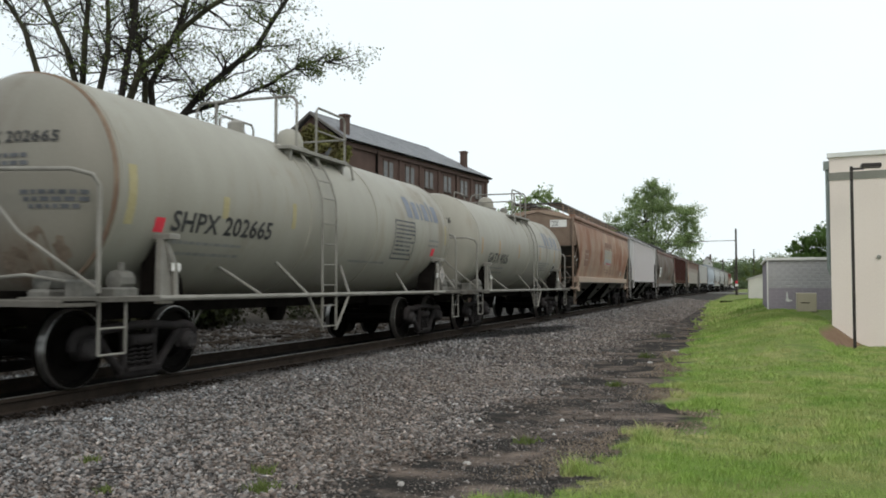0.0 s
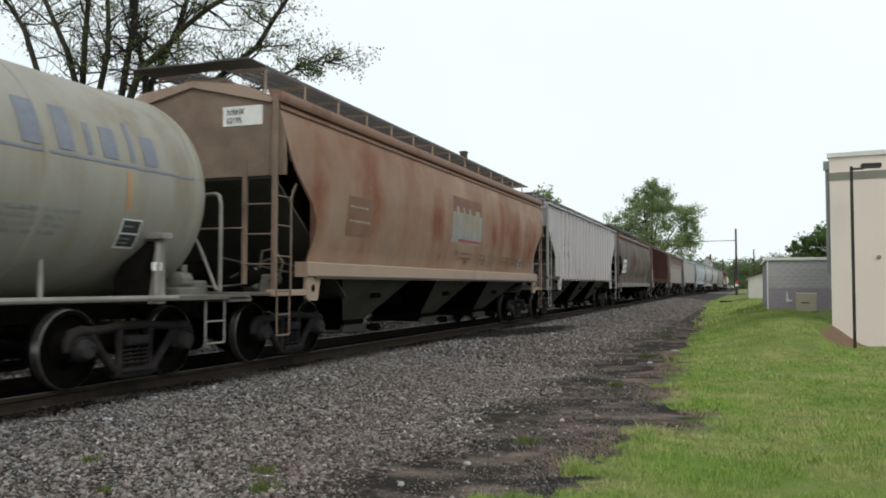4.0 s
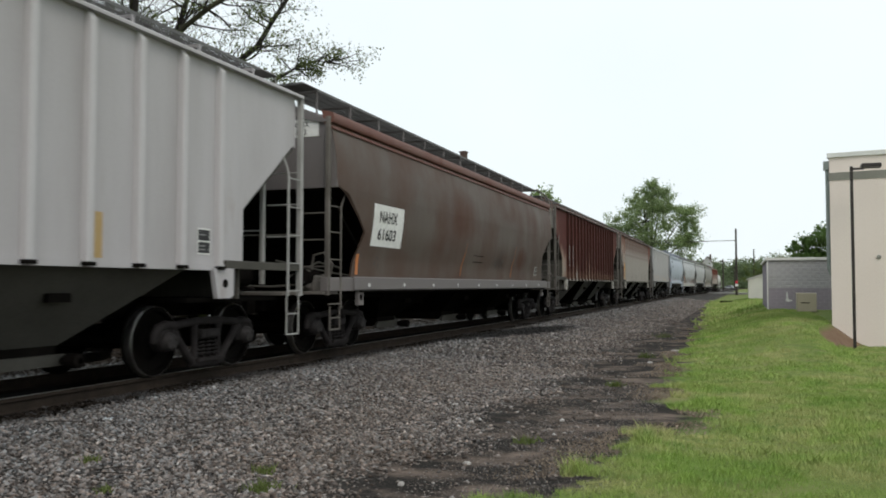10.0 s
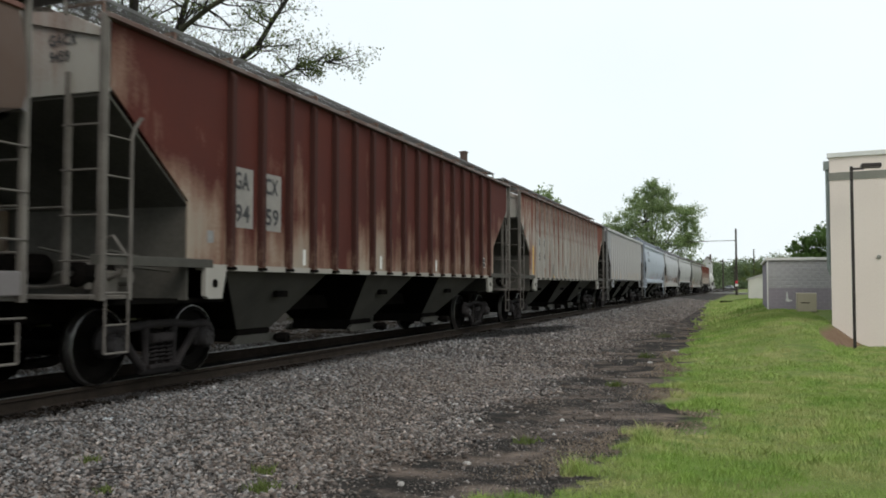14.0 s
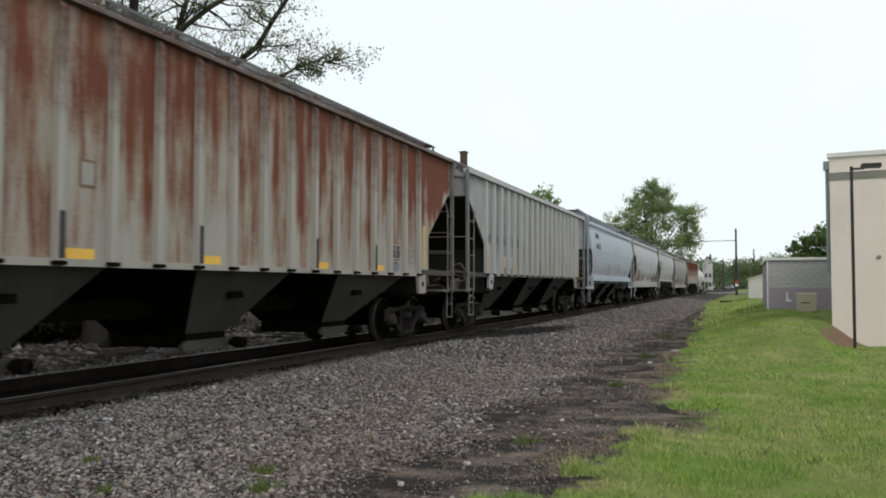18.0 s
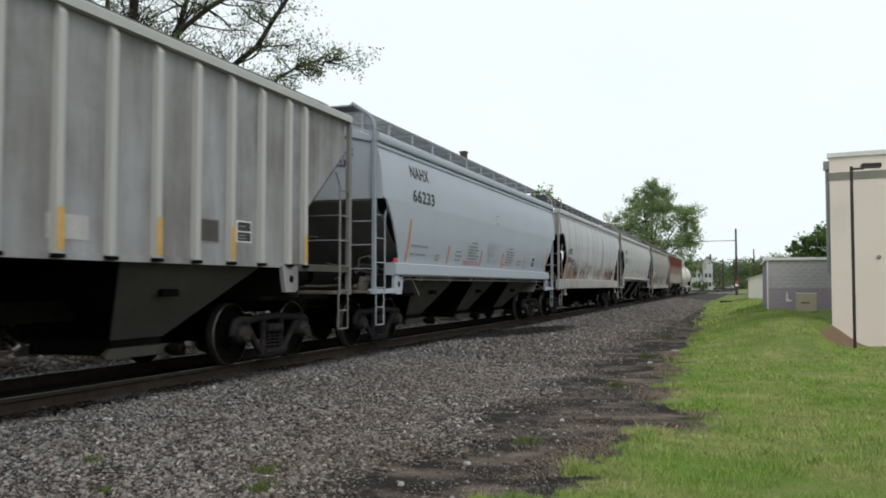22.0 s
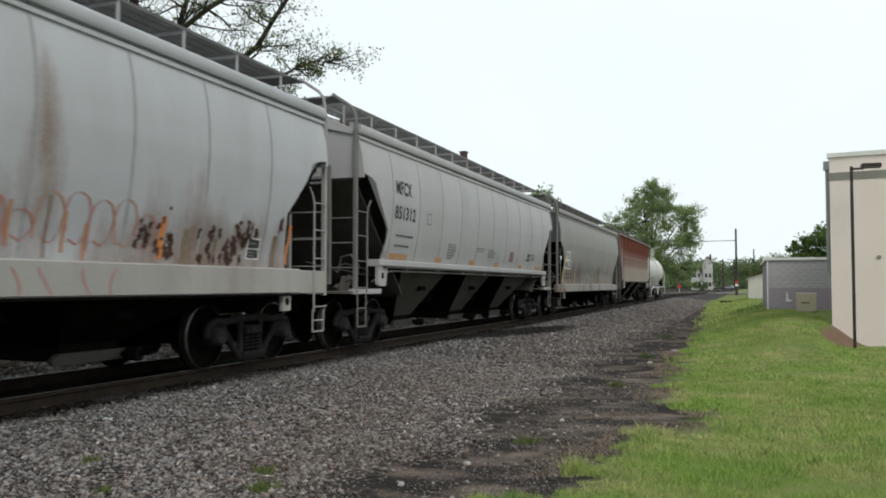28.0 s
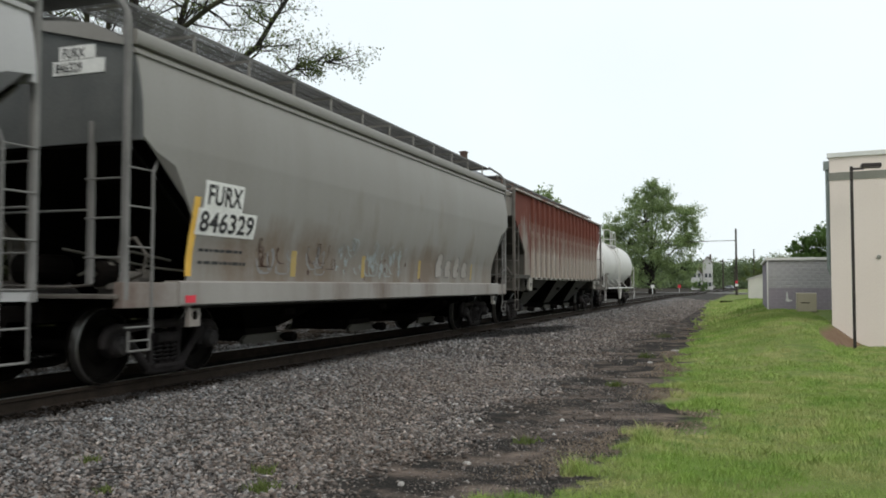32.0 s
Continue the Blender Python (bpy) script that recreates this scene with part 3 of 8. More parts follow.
        o = [(-0.66, m - 0.5), (0.66, m - 0.5), (0.66, m + 0.5), (-0.66, m + 0.5)]
        vs = [(x, y, zt) for x, y in t] + [(x, y, 0.50) for x, y in o]
        bay = part("discharge_hopper", Geo().add(vs, [(0, 1, 5, 4), (2, 3, 7, 6), (4, 5, 6, 7), (3, 2, 1, 0)]), UNDER_SHADE, car)
        for s in (-1, 1):
            q = [1, 2, 6, 5] if s > 0 else [0, 3, 7, 4]
            part("hopper_side", Geo().add([vs[k] for k in q] + [(vs[k][0] - s * 0.02, vs[k][1], vs[k][2]) for k in q], [(0, 1, 2, 3), (7, 6, 5, 4), (0, 4, 5, 1), (1, 5, 6, 2), (2, 6, 7, 3), (3, 7, 4, 0)]), under, bay)
        part("outlet_gate", Geo().box(-0.66, 0.66, m - 0.48, m + 0.48, 0.30, 0.50, 0.02), SHADED_GRIT, bay)
        for s in (-1, 1):
            part("gate_rail", Geo().prism_x([(m - 0.62, 0.27), (m + 0.62, 0.27), (m + 0.66, 0.33), (m + 0.55, 0.40), (m - 0.55, 0.40), (m - 0.66, 0.33)], s * 0.66, s * 0.72), UNDER_GREY, bay)
            part("capstan", Geo().spin_x([(s * 0.74, 0.05), (s * 0.82, 0.085), (s * 0.98, 0.085), (s * 1.0, 0.05)], 10, m + 0.5, 0.33), SHADED_GRIT, bay)
            k = 0.45
            xs, zs2 = s * (1.44 + (0.66 - 1.44) * k + 0.012), zt + (0.50 - zt) * k
            part("vibrator_bracket", Geo().box(*span(xs, xs + s * 0.09), m - 0.17, m + 0.15, zs2 - 0.05, zs2 + 0.05, 0.012), SHADED_GRIT, bay)
        part("gate_shaft", Geo().tube([(-0.95, m + 0.5, 0.33), (1.0, m + 0.5, 0.33)], 0.035, 8), SHADED_GRIT, bay)
    # running boards and hatches
    zb = peak + (board or (0.68 if smooth else 0.60))
    board_paint = GRATING_PALE if gear.name in PALE_BOARDS else GRATING
    for s in (-1, 1):
        board = part("running_board", grating(s, -h + 0.05, h - 0.05, zb, 0.012 if board_paint == GRATING_PALE else mesh), board_paint, car, "dark steel grating walkway")
        part("board_edge", Geo().box(*span(s * 1.021, s * 1.030), -h + 0.05, h - 0.05, zb - 0.04, zb + 0.002), board_paint, board)
        n = max(2, round(L / 1.30))
        stay = Geo().box(*span(s * 0.995, s * 1.025), -0.013, 0.013, peak + 0.20, zb - 0.03).mesh("board_stay", frame_paint)
        arm = Geo().box(*span(s * 0.42, s * 1.0), -0.014, 0.014, zb - 0.075, zb - 0.036).mesh("board_bracket", frame_paint)
        for i in range(n):
            y = -h + 0.60 + (L - 1.2) * i / (n - 1)
            part("board_stay", stay, frame_paint, board, at=(0, y, 0))
            part("board_bracket", arm, frame_paint, board, at=(0, y, 0))
    for e in (-1, 1):
        part("end_walkway", Geo().box(-1.1, 1.1, *span(e * (h - 0.0), e * (h - 0.5)), zb - 0.045, zb - 0.036), GRATING, car)
        if not smooth:
            part("end_handhold", Geo().tube([(1.0, e * (h - 0.3), zb), (1.0, e * (h - 0.02), zb), (1.02, e * (h + 0.02), zb - 0.02), (1.05, e * (h + 0.02), peak + 0.2)], 0.02, 6), gear, car)
    for i in range(8):
        yy = -h + 1.2 + (L - 2.4) * i / 7
        part("hatch_cover", Geo().box(-0.36, 0.36, yy - 0.85, yy + 0.85, peak + 0.36, peak + 0.50, 0.03), frame_paint, car)
    add_couplers(car, h + 0.02)
    inset = 1.42 if smooth else 1.70
    add_truck(car, -h + inset)
    add_truck(car, h - inset)
    return side


CARS = []


def new_car(u0, u1, label, category="railcar"):
    car = thing("covered_hopper" if "hopper" in label else "tank_car", label, category, pose(-D, (u0 + u1) / 2, RAIL), "cars of the train")
    CARS.append((car, (u0 + u1) / 2))
    return car, u1 - u0


# ---------------- the train: tank cars ----------------
def tank_body(car, L, paint, frame_paint, head_paint, R=1.36, axis=2.37, lad=-0.7, o=1):
    h = L / 2
    e = 0.55
    front = [(-h + 0.35 + e * (1 - math.cos(a)), max(0.02, R * math.sin(a))) for a in (math.pi / 2 * k / 7 for k in range(8))]
    back = [(-y, r) for y, r in reversed(front)]
    part("tank_shell", Geo().spin_y(front[-1:] + back, 56, 0, axis), paint, car, smooth=True)
    part("tank_head", Geo().spin_y(front, 56, 0, axis), head_paint, car, smooth=True)
    side = lambda z: math.sqrt(max(0.01, R * R - (z - axis) ** 2))
    for y in (lad - 0.45, lad + 2.2, -h + 1.0, h - 1.0):
        part("shell_band", Geo().spin_y([(y - 0.04, R + 0.001), (y - 0.035, R + 0.012), (y + 0.035, R + 0.012), (y + 0.04, R + 0.001)], 56, 0, axis), paint, car, smooth=True)
    for s in (-1, 1):
        part("side_pipe_rail", Geo().tube([(s * 1.46, -h + 0.9, 1.03), (s * 1.46, h - 0.9, 1.03)], 0.035, 8), frame_paint, car, "pale painted pipe rail")
        add_ladder(car, s * 1.45, lad - 0.25, 0.42, 2.3, 0.50, frame_paint, 6)
        up = [(s * math.sqrt(max(0.0, (R + 0.1) ** 2 - (z - axis) ** 2)), z) for z in (2.3, 2.65, 2.95, 3.2, 3.42)]
        for q in (-0.25, 0.25):
            part("ladder_stile", Geo().tube([(x, lad + q, z) for x, z in up], 0.02, 6), frame_paint, car)
        for x, z in up[1:]:
            part("rung", Geo().tube([(x, lad - 0.25, z), (x, lad + 0.25, z)], 0.013, 6), frame_paint, car)
        for y in (-0.75, 0.75):
            part("ladder_brace", Geo().tube([(s * 1.46, lad + y * 0.33, 0.45), (s * 1.46, lad + y, 1.03), (s * side(1.55), lad + y * 1.5, 1.55)], 0.024, 6), frame_paint, car)
        for y in (-2.8, 2.8):
            part("rail_brace", Geo().tube([(s * 1.46, y, 1.03), (s * side(1.45), y * 1.16, 1.45)], 0.024, 6), frame_paint, car)
        for q in (-1, 1):
            yy = q * (h - 1.75)
            web = [(-0.02, 0.96), (0.24, 0.96), (0.15, 1.55), (0.10, 1.76), (0.0, 1.76)]
            part("bolster_saddle", Geo().prism_x([(yy + q * (0.1 - a), z) for a, z in web], s * 1.30, s * 1.38), TANK_FRAME, car)
            part("saddle_strut", Geo().tube([(s * 1.42, yy - q * 0.12, 1.0), (s * 1.42, yy - q * 0.10, 1.42), (s * 1.36, yy + q * 0.02, 1.74)], 0.04, 6), TANK_FRAME, car)
            part("reflector_plate", Geo().box(s * 1.43 - 0.012, s * 1.43 + 0.012, yy - q * 0.11 - 0.08, yy - q * 0.11 + 0.08, 1.36, 1.46), WHITE_MARK, car)
            part("saddle_cap", Geo().box(*span(s * 1.12, s * 1.48), yy - 0.07, yy + 0.13, 1.75, 1.82, 0.01), TANK_FRAME, car)
            part("bolster_web", Geo().prism_x([(yy + q * 0.02, 0.96), (yy - q * 0.40, 0.96), (yy - q * 0.36, 1.25), (yy - q * 0.0, 1.72)], s * 1.0, s * 1.34), SHADED_GRIT, car)
            yf = q * h
            # end railing: an upright bow with a slanting brace
            part("end_railing", Geo().tube([(s * 1.42, q * (h - 0.55), 1.1), (s * 1.42, q * (h - 0.55), 2.28), (s * 1.36, q * (h - 0.50), 2.40), (s * 1.2, q * (h - 0.35), 2.45), (0, q * (h + 0.05), 2.45)], 0.026, 8), frame_paint, car)
            part("railing_brace", Geo().tube([(s * 1.40, q * (h - 0.60), 1.12), (s * 0.75, q * (h - 0.1), 1.75), (s * 0.4, q * (h + 0.02), 2.2)], 0.022, 6), frame_paint, car)
            add_step(car, s * 1.46, yf * 1.0 - q * 0.72 - 0.2, frame_paint, 0.42, 1.0, 0.42)
            part("side_platform", Geo().box(min(s * 0.9, s * 1.5), max(s * 0.9, s * 1.5), min(q * (h + 0.05), q * (h - 1.5)), max(q * (h + 0.05), q * (h - 1.5)), 1.0, 1.06, 0.01), PLATFORM, car)
    for q in (-1, 1):
        part("end_platform", Geo().box(-1.5, 1.5, min(q * (h + 0.1), q * (h - 0.45)), max(q * (h + 0.1), q * (h - 0.45)), 0.96, 1.03, 0.01), PLATFORM, car)
        part("stub_sill", Geo().box(-0.3, 0.3, min(q * (h + 0.05), q * (h - 3.2)), max(q * (h + 0.05), q * (h - 3.2)), 0.74, 1.12, 0.02), SHADED_GRIT, car)
        part("valve_box", Geo().spin_y([(q * (h - 0.45), 0.06), (q * (h - 0.47), 0.13), (q * (h - 0.85), 0.13), (q * (h - 0.87), 0.06)], 12, 0.7, 1.22).box(0.55, 0.85, min(q * (h - 0.4), q * (h - 0.9)), max(q * (h - 0.4), q * (h - 0.9)), 1.02, 1.14, 0.03).box(0.98, 1.2, min(q * (h - 0.5), q * (h - 0.8)), max(q * (h - 0.5), q * (h - 0.8)), 1.05, 1.25, 0.03), VALVE_GREY, car)
        part("brake_valve", Geo().spin_y([(q * (h - 1.0), 0.05), (q * (h - 1.02), 0.12), (q * (h - 1.24), 0.12), (q * (h - 1.26), 0.05)], 10, 1.22, 1.24).box(1.1, 1.34, *span(q * (h - 1.3), q * (h - 0.9)), 1.06, 1.16, 0.02).tube([(1.25, q * (h - 1.1), 1.2), (1.25, q * (h - 1.1), 1.45)], 0.04, 8), VALVE_GREY, car)
        part("brake_pipe", Geo().tube([(1.1, q * (h - 0.6), 1.2), (0.6, q * (h - 0.35), 1.3), (-0.4, q * (h - 0.3), 1.22), (-1.2, q * (h - 0.5), 1.3)], 0.02, 6), frame_paint, car)
    part("tank_underframe", Geo().box(-0.2, 0.2, -h + 3, h - 3, 0.80, 1.0), SHADED_GRIT, car)
    part("bottom_outlet", Geo().spin_z([(0.55, 0.12), (0.7, 0.18), (1.05, 0.22)], 14), SHADED_GRIT, car)
    # dome, platform and railing on the crown
    zt = axis + R
    part("manway_dome", Geo().spin_z([(zt - 0.1, 0.27), (zt + 0.14, 0.27), (zt + 0.26, 0.245), (zt + 0.36, 0.18), (zt + 0.41, 0.07)], 20, 0, lad + o * 1.12), paint, car, smooth=True)
    part("dome_flange", Geo().spin_z([(zt - 0.05, 0.36), (zt + 0.03, 0.36), (zt + 0.05, 0.30)], 20, 0, lad + o * 1.12), frame_paint, car)
    zp = axis + 1.10
    for s in (-1, 1):
        part("top_platform", Geo().box(*span(s * 0.78, s * 1.08), *span(lad - o * 0.72, lad + o * 1.45), zp - 0.03, zp + 0.03, 0.01), frame_paint, car)
        part("platform_bow", Geo().tube([(s * 1.06, lad + o * 1.40, zp), (s * 1.10, lad + o * 1.52, zp - 0.04), (s * 1.16, lad + o * 1.50, zp - 0.30)], 0.025, 6), frame_paint, car)
        for y in (-0.6, 0.35, 1.3):
            part("platform_bracket", Geo().box(*span(s * 0.8, s * 1.04), lad + o * y - 0.03, lad + o * y + 0.03, zp - 0.26, zp - 0.03), frame_paint, car)
        x = s * 1.0
        part("side_railing", Geo().tube([(x, lad + o * 0.33, zp - 0.05), (x, lad + o * 0.33, zp + 0.78), (x, lad + o * 0.40, zp + 0.86), (x, lad + o * 1.38, zp + 0.86), (x, lad + o * 1.45, zp + 0.78), (x, lad + o * 1.45, zp - 0.05)], 0.022, 8), frame_paint, car)
        part("mid_rail", Geo().tube([(x, lad + o * 0.33, zp + 0.45), (x, lad + o * 1.45, zp + 0.45)], 0.018, 6), frame_paint, car)
        part("railing_post", Geo().tube([(s * 0.6, lad - o * 0.36, zp + 0.1), (s * 0.6, lad - o * 0.36, zp + 0.92)], 0.028, 6), frame_paint, car)
    part("cross_railing", Geo().tube([(1.0, lad - o * 0.36, zp - 0.05), (1.0, lad - o * 0.36, zp + 0.80), (0.95, lad - o * 0.36, zp + 0.89), (0.85, lad - o * 0.36, zp + 0.92), (-0.85, lad - o * 0.36, zp + 0.92), (-0.95, lad - o * 0.36, zp + 0.89), (-1.0, lad - o * 0.36, zp + 0.80), (-1.0, lad - o * 0.36, zp - 0.05)], 0.024, 8), frame_paint, car)
    part("rear_railing", Geo().tube([(1.0, lad + o * 1.45, zp + 0.46), (-1.0, lad + o * 1.45, zp + 0.46)], 0.02, 6), frame_paint, car)
    part("vent_valve", Geo().spin_z([(zt - 0.1, 0.10), (zt + 0.2, 0.10), (zt + 0.24, 0.05)], 10, -0.5, lad + o * 0.3), frame_paint, car)
    part("valve_box", Geo().box(-0.75, -0.4, *span(lad - o * 0.15, lad + o * 0.1), zt - 0.3, zt + 0.12, 0.03), frame_paint, car)
    part("safety_valve", Geo().spin_z([(zt - 0.1, 0.14), (zt + 0.16, 0.14), (zt + 0.22, 0.06)], 12, 0.1, lad - o * 0.8), frame_paint, car)
    add_couplers(car, h + 0.02)
    add_truck(car, -h + 1.72)
    add_truck(car, h - 1.72)
    return side


def end_text(text, x, y, z, height, material, parent, squeeze=0.8, name="lettering"):
    """Lettering on an end that faces -y."""
    vs, fs = letters(text, height, squeeze, 1.05)
    return part(name, Geo().add([(x + a, y, z + b) for a, b in vs], fs), material, parent)


PANEL_DARK = surface("dark_notice", (0.05, 0.045, 0.042), (0.09, 0.083, 0.078), 6, 40, 0.8)
PINK_PRINT = surface("pink_print", (0.30, 0.17, 0.19), (0.36, 0.25, 0.27), 14, 60, 0.8)
PATCH_PALE = surface("faded_patch", (0.26, 0.24, 0.22), (0.34, 0.32, 0.30), 5, 40, 0.8)
PATCH_WHITE = surface("repaint_patch", (0.33, 0.33, 0.335), (0.44, 0.435, 0.43), 5, 40, 0.7)
ORANGE_FADED = surface("faded_orange_mark", (0.38, 0.20, 0.09), (0.42, 0.26, 0.14), 5, 40, 0.8)
STENCIL_WORN = surface("stencil_worn", (0.05, 0.055, 0.065), (0.12, 0.125, 0.135), 8, 50, 0.8)
SEAM = surface("weld_seam", (0.20, 0.20, 0.20), (0.32, 0.32, 0.32), 6, 40, 0.7)
# Underbody sheets: the shade beneath the car is painted in as near black
UNDER_SHADE = surface("underbody_shade", (0.003, 0.0029, 0.0027), (0.008, 0.0074, 0.0066), 1.2, 30, 0.9, spec=0.0)
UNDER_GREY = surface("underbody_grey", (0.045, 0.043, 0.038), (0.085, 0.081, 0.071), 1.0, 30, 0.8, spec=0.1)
# Slope sheets and end bulkheads: the recess shade is put into these two tones
SLOPE_SHADE = surface("slope_sheet_shade", (0.045, 0.042, 0.037), (0.10, 0.095, 0.083), 0.9, 20, 0.85, spec=0.1)
SLOPE_SHADE_DEEP = surface("slope_sheet_shade_deep", (0.012, 0.0115, 0.010), (0.032, 0.030, 0.026), 0.9, 20, 0.85, spec=0.05)
GEAR_DIRTY = surface("gear_dirty", (0.07, 0.062, 0.055), (0.17, 0.155, 0.14), 1.6, 40, 0.8, spec=0.15)
GEAR_GREY = surface("gear_grey", (0.12, 0.118, 0.113), (0.21, 0.205, 0.20), 1.6, 40, 0.75, spec=0.2)
GEAR_BLUE = surface("gear_blue_grey", (0.22, 0.25, 0.285), (0.30, 0.33, 0.37), 1.6, 40, 0.7, spec=0.25)
GEAR_WHITE = surface("gear_white", (0.23, 0.225, 0.215), (0.35, 0.345, 0.335), 1.6, 40, 0.75, spec=0.2)
TANK_GREY = car_paint("tank_paint_grey", (0.295, 0.285, 0.245), (0.20, 0.15, 0.10), 0.20, 0.0, 1.0, 0.45, soft=0.5)
TANK_HEAD = car_paint("tank_head_paint", (0.20, 0.19, 0.16), (0.11, 0.075, 0.05), 0.16, 0.0, 2.0, 0.6, streak=1.2, soft=0.5, spots=((0, 1.2, 20, 0.9, 0.18),))
PLATFORM = surface("platform_dirty", (0.06, 0.055, 0.048), (0.15, 0.14, 0.125), 1.8, 30, 0.8, spec=0.1)
VALVE_GREY = surface("valve_casting_grey", (0.06, 0.057, 0.05), (0.17, 0.165, 0.15), 6, 40, 0.8, 0, 0.5)
TANK_FRAME = surface("tank_frame_paint", (0.13, 0.122, 0.108), (0.27, 0.26, 0.235), 2.2, 40, 0.65)
RUST_STAIN = surface("rust_stain", (0.11, 0.055, 0.035), (0.25, 0.20, 0.15), 2.2, 30, 0.85)
HEAD_STAIN = surface("head_stain", (0.06, 0.038, 0.025), (0.20, 0.165, 0.13), 4, 30, 0.85)
BLUE_FADED = surface("faded_blue", (0.135, 0.155, 0.205), (0.20, 0.215, 0.25), 5, 40, 0.7)
YELLOW_WORN = surface("worn_yellow", (0.32, 0.23, 0.08), (0.42, 0.32, 0.13), 6, 40, 0.8)
YELLOW_FADED = surface("faded_yellow", (0.32, 0.275, 0.14), (0.38, 0.335, 0.20), 5, 40, 0.7)


def marks(car, L, s):
    """Short names for lettering and fields on the near side; y runs from the front end."""
    word = lambda text, y, z, hgt, width, m=STENCIL: side_text(text, -L / 2 + y, z, hgt, s, m, car, width=width)
    field = lambda y0, y1, z0, z1, m, label="": side_bar(-L / 2 + y0, -L / 2 + y1, z0, z1, s, m, car, label=label)
    fine = lambda y, z, w, n, m=STENCIL_GREY, pitch=0.07: small_print(-L / 2 + y, z, w, n, s, m, car, pitch)
    return word, field, fine


def data_box(field, y, z, w=0.34, h=0.34):
    """The small framed table of dates that each car carries."""
    field(y, y + w, z, z + h, WHITE_MARK)
    for a, b, c, d in ((0.07, 0.93, 0.06, 0.47), (0.07, 0.93, 0.53, 0.94)):
        field(y + w * a, y + w * b, z + h * c, z + h * d, STENCIL).location.x = 0.003
    for c in (0.16, 0.30, 0.72):
        field(y + w * 0.16, y + w * 0.6, z + h * c, z + h * (c + 0.05), STENCIL_GREY).location.x = 0.005


def scrawl(car, L, s, y0, y1, z0, z1, material, n, seed, r=0.012):
    """Loops of spray paint or scratches, each its own stroke."""
    rnd = random.Random(seed)
    for _ in range(n):
        y, z = -L / 2 + rnd.uniform(y0, y1), rnd.uniform(z0, z1)
        a, pts = rnd.uniform(0, 6), []
        size = rnd.uniform(0.06, 0.16)
        for k in range(9):
            yy, zz = y + size * math.cos(a) + 0.03 * k, min(z1 + 0.05, max(z0, z + size * 1.3 * math.sin(a)))
            pts.append((s(zz) + 0.006, yy, zz))
            a += rnd.uniform(0.4, 1.1)
        g = Geo().loft([[(x, yy - r, zz), (x, yy + r, zz + r)] for x, yy, zz in pts], False)
        part("scrawl", g, material, car)


def blots(car, L, s, y0, y1, z0, z1, material, n, seed, big=0.12):
    """Flaked spots and runs with uneven outlines."""
    rnd = random.Random(seed)
    for _ in range(n):
        y, z, k = -L / 2 + rnd.uniform(y0, y1), rnd.uniform(z0, z1), rnd.uniform(0.25, 1.0) * big
        ring = []
        for i in range(17):
            a = 2 * math.pi * i / 17
            q = k * rnd.uniform(0.35, 1.15)
            zz = max(z0 - 0.1, z + q * (1.5 if math.sin(a) < 0 else 0.8) * math.sin(a))
            ring.append((s(zz) + 0.007, y + 0.8 * q * math.cos(a), zz))
        part("flaked_spot", Geo().add(ring, [tuple(range(17))]), material, car)


# 1: grey tank car
car, L = new_car(-87.0, -73.75, "pale grey tank car with black stencilled number, grimy trucks")
s = tank_body(car, L, TANK_GREY, TANK_FRAME, TANK_HEAD)
word, field, fine = marks(car, L, s)
word("SHPX 202665", 1.93, 1.88, 0.245, 2.36)
fine(1.9, 1.72, 1.9, 2, pitch=0.14)
field(1.08, 1.22, 1.9, 2.6, YELLOW_FADED)
field(2.96, 3.10, 2.1, 2.4, YELLOW_FADED)
field(4.84, 4.95, 2.08, 2.48, YELLOW_FADED)
field(1.62, 1.80, 1.84, 2.02, RED_MARK)
x = 9.75
for w, z in ((0.3, 3.1), (0.25, 3.02), (0.1, 3.02), (0.28, 3.02), (0.1, 3.1), (0.28, 3.02)):
    field(x, x + w, 2.64, z, BLUE_FADED)
    x += w + 0.12
for i in range(8):
    fine(9.1, 2.42 - 0.085 * i, 0.95, 1, STENCIL_WORN)
for a, b, c, d in ((9.02, 9.05, 1.74, 2.54), (10.1, 10.13, 1.74, 2.54), (9.02, 10.13, 2.52, 2.55), (9.02, 10.13, 1.73, 1.76)):
    field(a, b, c, d, STENCIL_WORN)
fine(7.2, 1.62, 1.6, 1)
fine(11.0, 2.18, 0.6, 2, pitch=0.11)
field(12.05, 12.13, 2.15, 2.6, YELLOW_FADED)
field(11.25, 11.45, 1.86, 2.03, RED_MARK)
placard = part("placard_holder", Geo().prism_x([(L / 2 - 1.72, 1.20), (L / 2 - 1.52, 1.42), (L / 2 - 1.72, 1.64), (L / 2 - 1.92, 1.42)], 1.47, 1.48), PATCH_PALE, car, "white diamond placard with a black border")
part("placard_bar", Geo().box(1.481, 1.485, L / 2 - 1.80, L / 2 - 1.64, 1.42, 1.46), STENCIL_GREY, placard)
part("placard_bar", Geo().box(1.481, 1.485, L / 2 - 1.735, L / 2 - 1.705, 1.32, 1.42), STENCIL_GREY, placard)
part("rust_rim", Geo().spin_y([(-L / 2 + 0.85, 1.352), (-L / 2 + 0.86, 1.368), (-L / 2 + 0.91, 1.368), (-L / 2 + 0.92, 1.352)], 56, 0, 2.37), RUST_STAIN, car, "rust-brown weld rim", True)
HEAD = lambda x, z: -L / 2 + 0.35 + 0.55 * (1 - math.sqrt(max(0.0, 1 - (x * x + (z - 2.37) ** 2) / 1.36 ** 2))) - 0.008
vs, fs = letters("SHPX 202665", 0.125, 1.15, 1.05)
